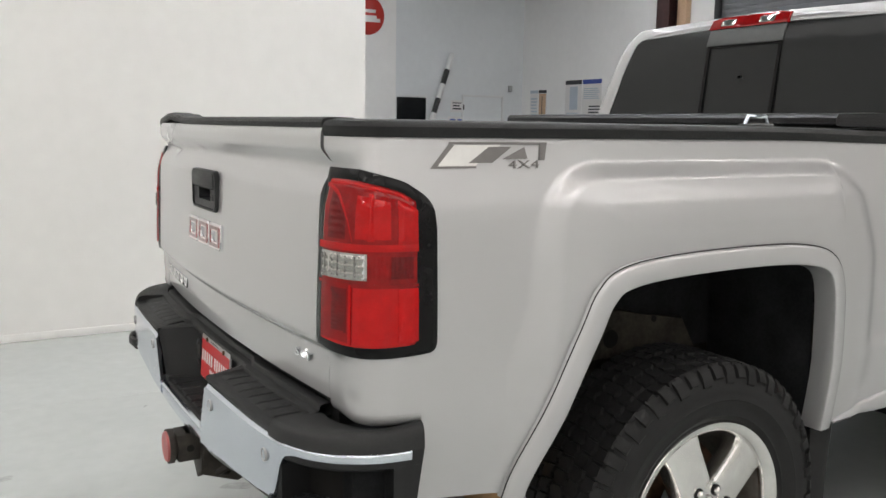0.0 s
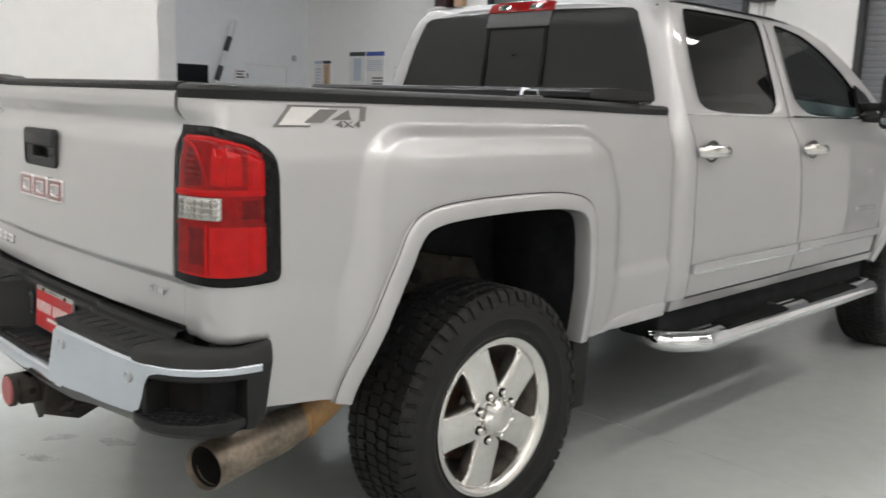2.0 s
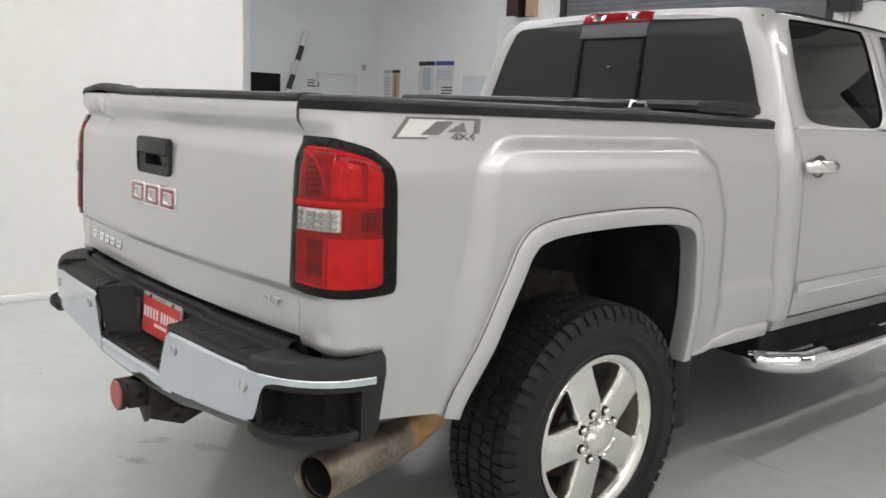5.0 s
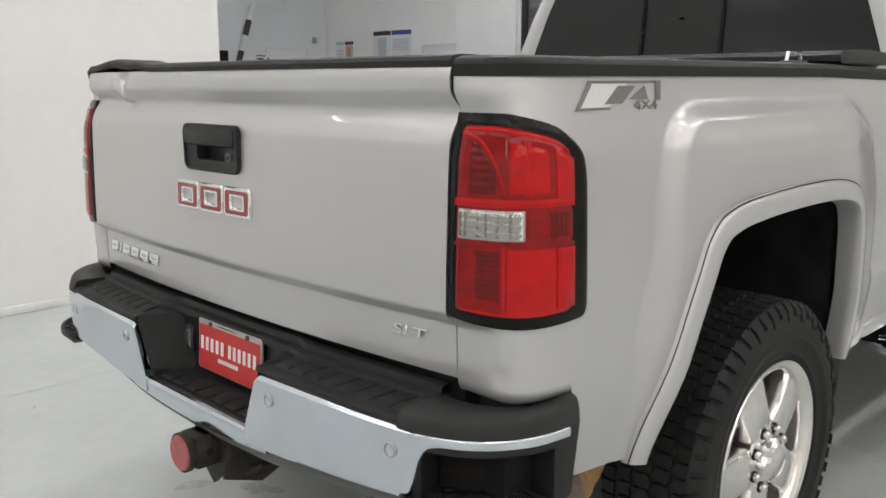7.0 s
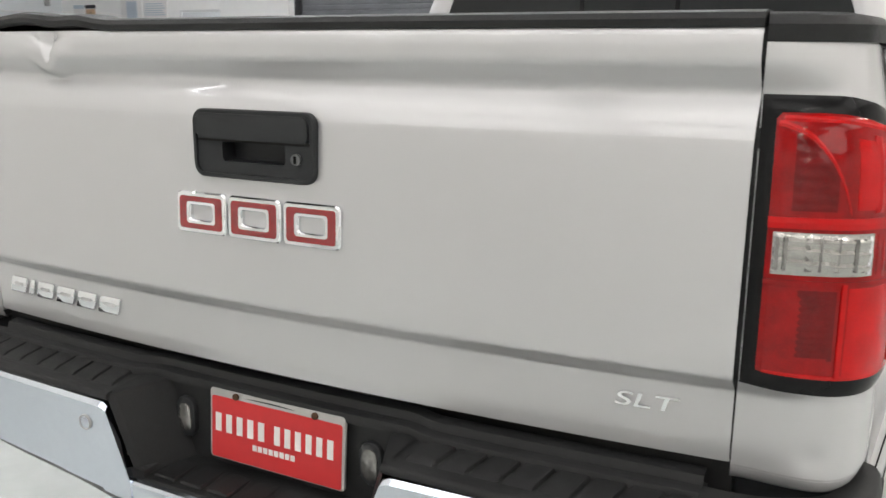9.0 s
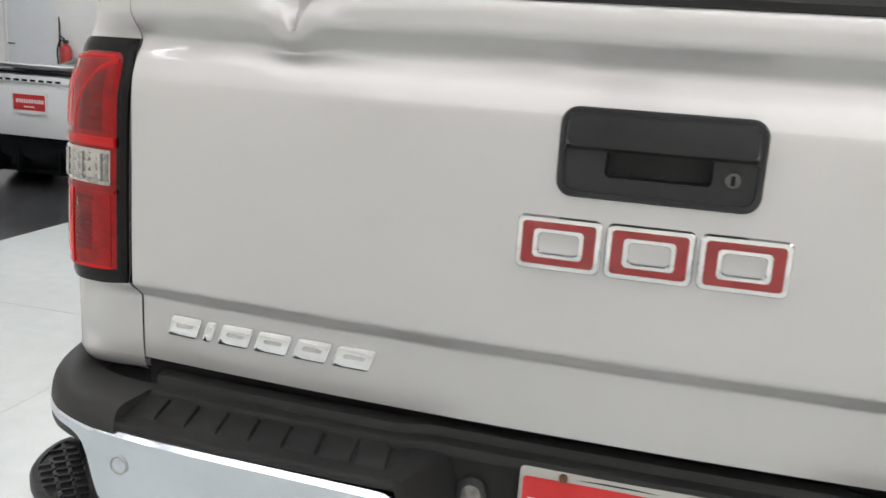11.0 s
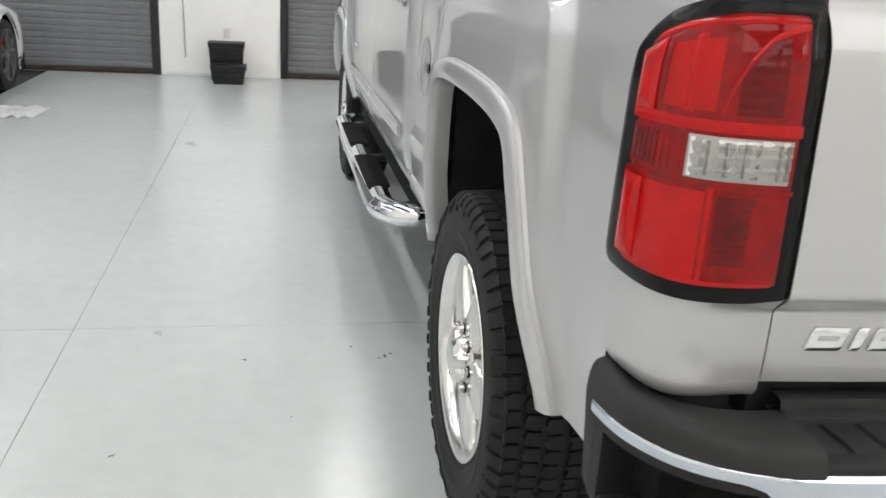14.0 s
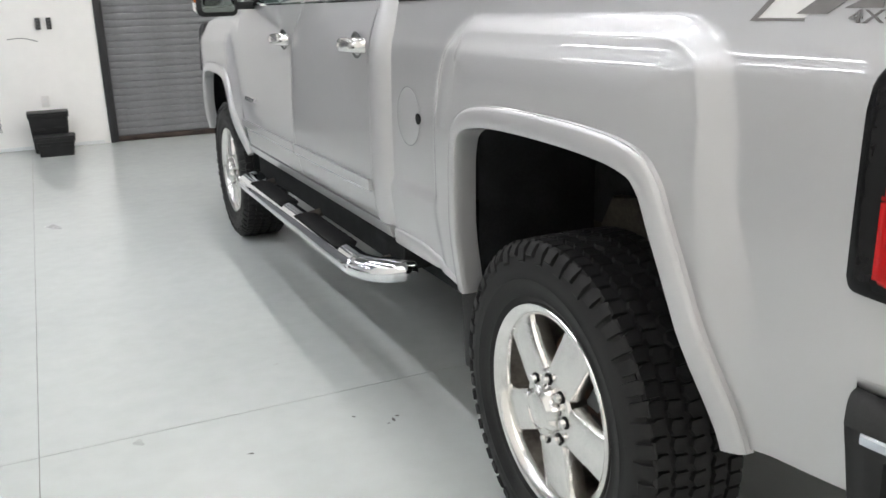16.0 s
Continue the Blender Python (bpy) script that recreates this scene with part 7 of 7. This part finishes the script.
# black cabin top and side glass
GT = lambda y: cr((0.10, 0.35, 0.7, 1.0, 1.35, 1.75, 2.05, 2.25), (0.97, 1.07, 1.18, 1.23, 1.235, 1.17, 1.03, 0.89), y)
rows = []
for y in np.linspace(0.10, 2.25, 30):
    t, b = GT(y), car_belt(y) - 0.02
    t = max(t, b + 0.01)
    wb, wt = car_half(y) - 0.10, 0.52 + 0.10 * ss(0.1, 1.0, y)
    wt = min(wt, wb - 0.02)
    h = [(wb, b), (wb + (wt - wb) * 0.5, b + (t - b) * 0.58), (wt, b + (t - b) * 0.90), (wt * 0.8, b + (t - b) * 0.985), (0, t)]
    rows.append([(x, y, z) for x, z in h] + [(-x, y, z) for x, z in h[::-1][1:]])
g = sheet(rows)
bmesh.ops.recalc_face_normals(g, faces=g.faces)
part("cabin_roof", g, CARBON, car, "black roof and pillars", 40)
for s in (1, -1):
    g = mesh()
    gr_ = []
    for y in np.linspace(0.72, 2.0, 16):
        t, b = GT(y), car_belt(y)
        wb, wt = car_half(y) - 0.10, 0.62
        q0, q1 = 0.10, 0.66 * ss(2.15, 1.7, y) * ss(0.62, 0.95, y) + 0.08
        r = []
        for q in np.linspace(q0, max(q1, q0 + 0.02), 6):
            f = q / 0.58 * 0.5 if q < 0.58 else 0.5 + (q - 0.58) / 0.32 * 0.5
            r.append((s * (wb + (wt - wb) * f + 0.006), y, b - 0.02 + (t - b + 0.02) * q))
        gr_.append(r)
    sheet(gr_, g)
    bmesh.ops.recalc_face_normals(g, faces=g.faces)
    part("side_glass", g, CAR_GLASS, car, "dark side window", 60)
    # boomerang vent in the door
    x = s * 0.945
    part("side_vent", prism([(1.13, 0.865), (1.19, 0.87), (1.25, 0.865), (1.15, 0.76), (1.04, 0.66), (0.94, 0.575), (0.915, 0.515), (0.84, 0.49), (0.78, 0.58), (0.90, 0.69), (1.02, 0.78)], 0.022, lambda u, v, w: (s * (car_half(u) - 0.035 * math.sin(math.pi * min(1, max(0, (v - 0.25) / 0.5))) * ss(0.5, 1.2, u) - 0.03 * ss(0.6, 0.85, v) - 0.006 + w), u, v), 0.004), CARBON, car, "black boomerang side vent")
    part("side_skirt", sheet([[(s * (car_half(y) - a), y, z) for a, z in ((0.06, 0.20), (0.035, 0.16), (0.02, 0.13), (0.05, 0.115))] for y in np.linspace(0.42, 2.3, 14)]), CAR_WHITE, car)
    m_ = part("door_mirror", box((-0.095, -0.045, -0.05), (0.095, 0.055, 0.05), 0.04, segs=4), CARBON, car, "gloss black door mirror")
    m_.matrix_basis = pose(s * 1.02, 2.09, 0.985, 0, 0, s * 12)
    part("mirror_stalk", tube([(s * 0.84, 2.12, 0.86), (s * 0.96, 2.09, 0.965)], 0.016, 8), CARBON, car)
    part("tail_light", prism([(0.42, 0.83), (0.84, 0.86), (0.90, 0.80), (0.80, 0.735), (0.45, 0.735), (0.38, 0.78)], 0.02, lambda u, v, w: (s * u, -0.950 - w + 0.09 * (u / 0.86) ** 3, v), 0.006), LENS_DARK, car, "dark red angular tail light")
    part("tail_light_bar", prism([(0.46, 0.755), (0.78, 0.755), (0.76, 0.785), (0.48, 0.785)], 0.006, lambda u, v, w: (s * u, -0.969 - w + 0.09 * (u / 0.86) ** 3, v), 0.002), LENS_RED, car)
    part("rear_vent", prism([(0.52, 0.66), (0.78, 0.68), (0.80, 0.53), (0.46, 0.56)], 0.012, lambda u, v, w: (s * u, -0.955 - w + 0.09 * (u / 0.86) ** 3, v), 0.003), CARBON, car, "black rear vent")
    for dx in (0.0, 0.11):
        part("exhaust_tip", tube([(s * (0.55 + dx), -0.80, 0.34), (s * (0.55 + dx), -0.93, 0.34)], 0.045, 16), CHROME, car, "square chrome exhaust tip")
# tail: fascia, black diffuser, plate, spoiler
rows = [[(x, -0.95 + 0.09 * (abs(x) / 0.86) ** 3 - off, z) for off, z in ((-0.04, 0.97), (0.0, 0.95), (0.012, 0.90), (-0.02, 0.88), (0.0, 0.86), (0.01, 0.70), (0.0, 0.55), (-0.03, 0.46), (-0.10, 0.45))] for x in np.linspace(-0.87, 0.87, 24)]
g = sheet(rows)
bmesh.ops.recalc_face_normals(g, faces=g.faces)
part("rear_fascia", g, CAR_WHITE, car, "", 40)
rows = [[(x, y, z) for y, z in ((-0.86, 0.50), (-0.90, 0.46), (-0.88, 0.30), (-0.78, 0.17), (-0.5, 0.15))] for x in np.linspace(-0.88, 0.88, 20)]
g = sheet(rows)
bmesh.ops.recalc_face_normals(g, faces=g.faces)
df = part("diffuser", g, CARBON, car, "black rear diffuser", 40)
for x in (-0.4, -0.2, 0.2, 0.4):
    part("diffuser_fin", box((x - 0.008, -0.9, 0.15), (x + 0.008, -0.6, 0.34), 0.003, segs=1), CARBON, df)
rows = [[(x, y + 0.06 * (abs(x) / 0.8) ** 2, z) for y, z in ((-0.72, 0.985), (-0.86, 1.02), (-0.98, 1.045), (-0.985, 1.035), (-0.93, 1.005))] for x in np.linspace(-0.80, 0.80, 20)]
g = sheet(rows)
bmesh.ops.recalc_face_normals(g, faces=g.faces)
bmesh.ops.solidify(g, geom=g.faces[:], thickness=0.01)
part("rear_spoiler", g, CAR_WHITE, car, "white rear spoiler", 40)
part("spoiler_gap", box((-0.62, -0.958, 0.965), (0.62, -0.93, 0.985)), CARBON, car)
bars(car, [(-0.30 + 0.078 * k, 0.905, -0.25 + 0.078 * k, 0.922) for k in range(8)], CARBON, lambda u, v, w: (u, -0.962 - w, v), 0.002, "rear_badge_block")
cp = part("car_plate", prism(rounded(0.33, 0.175, 0.01, 3, 0.0, 0.735), 0.008, lambda u, v, w: (u, -0.962 - w, v), 0.002), WHITE_METAL, car, "dealer plate in a pale frame")
part("plate_sheet", prism(rounded(0.30, 0.125, 0.006, 3, 0.0, 0.74), 0.0095, lambda u, v, w: (u, -0.962 - w, v)), PLATE_RED, cp, "red dealer plate")
bars(cp, [(-0.12 + 0.024 * k, 0.735, -0.104 + 0.024 * k, 0.765) for k in range(11)] + [(-0.05, 0.70, 0.05, 0.71)], WHITE_PRINT, lambda u, v, w: (u, -0.9716 - w, v), 0.001)
# engine hatch with louvres
part("engine_hatch", sheet([[(x, y, z + 0.012 - 0.02 * abs(x)) for y, z in ((-0.45, 0.965), (-0.1, 0.985), (0.12, 1.0), (0.35, 1.075), (0.7, 1.185))] for x in np.linspace(-0.42, 0.42, 10)]), DARK_GLASS, car, "dark louvred engine hatch")
for s in (1, -1):
    part("deck_vent", prism([(0.46, -0.55), (0.80, -0.45), (0.78, -0.30), (0.50, -0.35)], 0.01, lambda u, v, w: (s * u, v, 0.958 + w), 0.003), CARBON, car, "black deck vent")
part("underbody", box((-0.88, -0.7, 0.12), (0.88, 3.5, 0.30)), CARBON, car)


def car_wheel():
    w = empty("wheel")
    w.parent = car
    h = 0.13
    part("tyre", turned([(-h, 0.25), (-h - 0.004, 0.30), (-h + 0.01, WR - 0.01), (-h + 0.03, WR), (h - 0.03, WR), (h - 0.01, WR - 0.01), (h + 0.004, 0.30), (h, 0.25)], 56), BLACK_RUBBER, w, "low-profile black tyre")
    rim = part("rim", turned([(h - 0.02, 0.252), (h, 0.252), (h + 0.002, 0.244), (h - 0.02, 0.236), (h - 0.2, 0.23)], 56), GREY_SEAL, w, "grey spoked rim")
    for k in range(10):
        a = 2 * math.pi * (k // 2) / 5 + (0.13 if k % 2 else -0.13)
        b = 2 * math.pi * (k // 2) / 5 + (0.26 if k % 2 else -0.26)
        part("spoke", tube([(h - 0.012, 0.05 * math.cos(a), 0.05 * math.sin(a)), (h - 0.006, 0.15 * math.cos(a), 0.15 * math.sin(a)), (h - 0.014, 0.24 * math.cos(b), 0.24 * math.sin(b))], [0.020, 0.014, 0.016], 8), GREY_SEAL, rim)
    part("hub", turned([(h - 0.05, 0.07), (h - 0.008, 0.065), (h - 0.002, 0.03), (h, 0.0)], 24), GREY_SEAL, rim)
    part("brake_disc", turned([(h - 0.09, 0.04), (h - 0.09, 0.175), (h - 0.11, 0.175)], 36), SATIN_CHROME, w)
    part("brake_caliper", box((h - 0.10, 0.10, -0.09), (h - 0.03, 0.185, 0.09), 0.015), RED_PAINT, w, "red brake caliper")
    return w


cw = car_wheel()
cw.matrix_basis = pose(CW - 0.155, RA, WR)
for m in (pose(CW - 0.16, FA, WR, 20), pose(-CW + 0.155, RA, WR, 0, 0, 180), pose(-CW + 0.16, FA, WR, 0, 0, 180)):
    copy_thing(cw, m)
for c in (RA, FA):
    rows = [[(x, c + (WR + 0.05) * math.cos(a), WR + (WR + 0.05) * math.sin(a)) for x in (0.945, 0.6, -0.6, -0.945)] for a in np.linspace(-0.2, math.pi + 0.2, 20)]
    part("wheel_well", sheet(rows), CARBON, car)
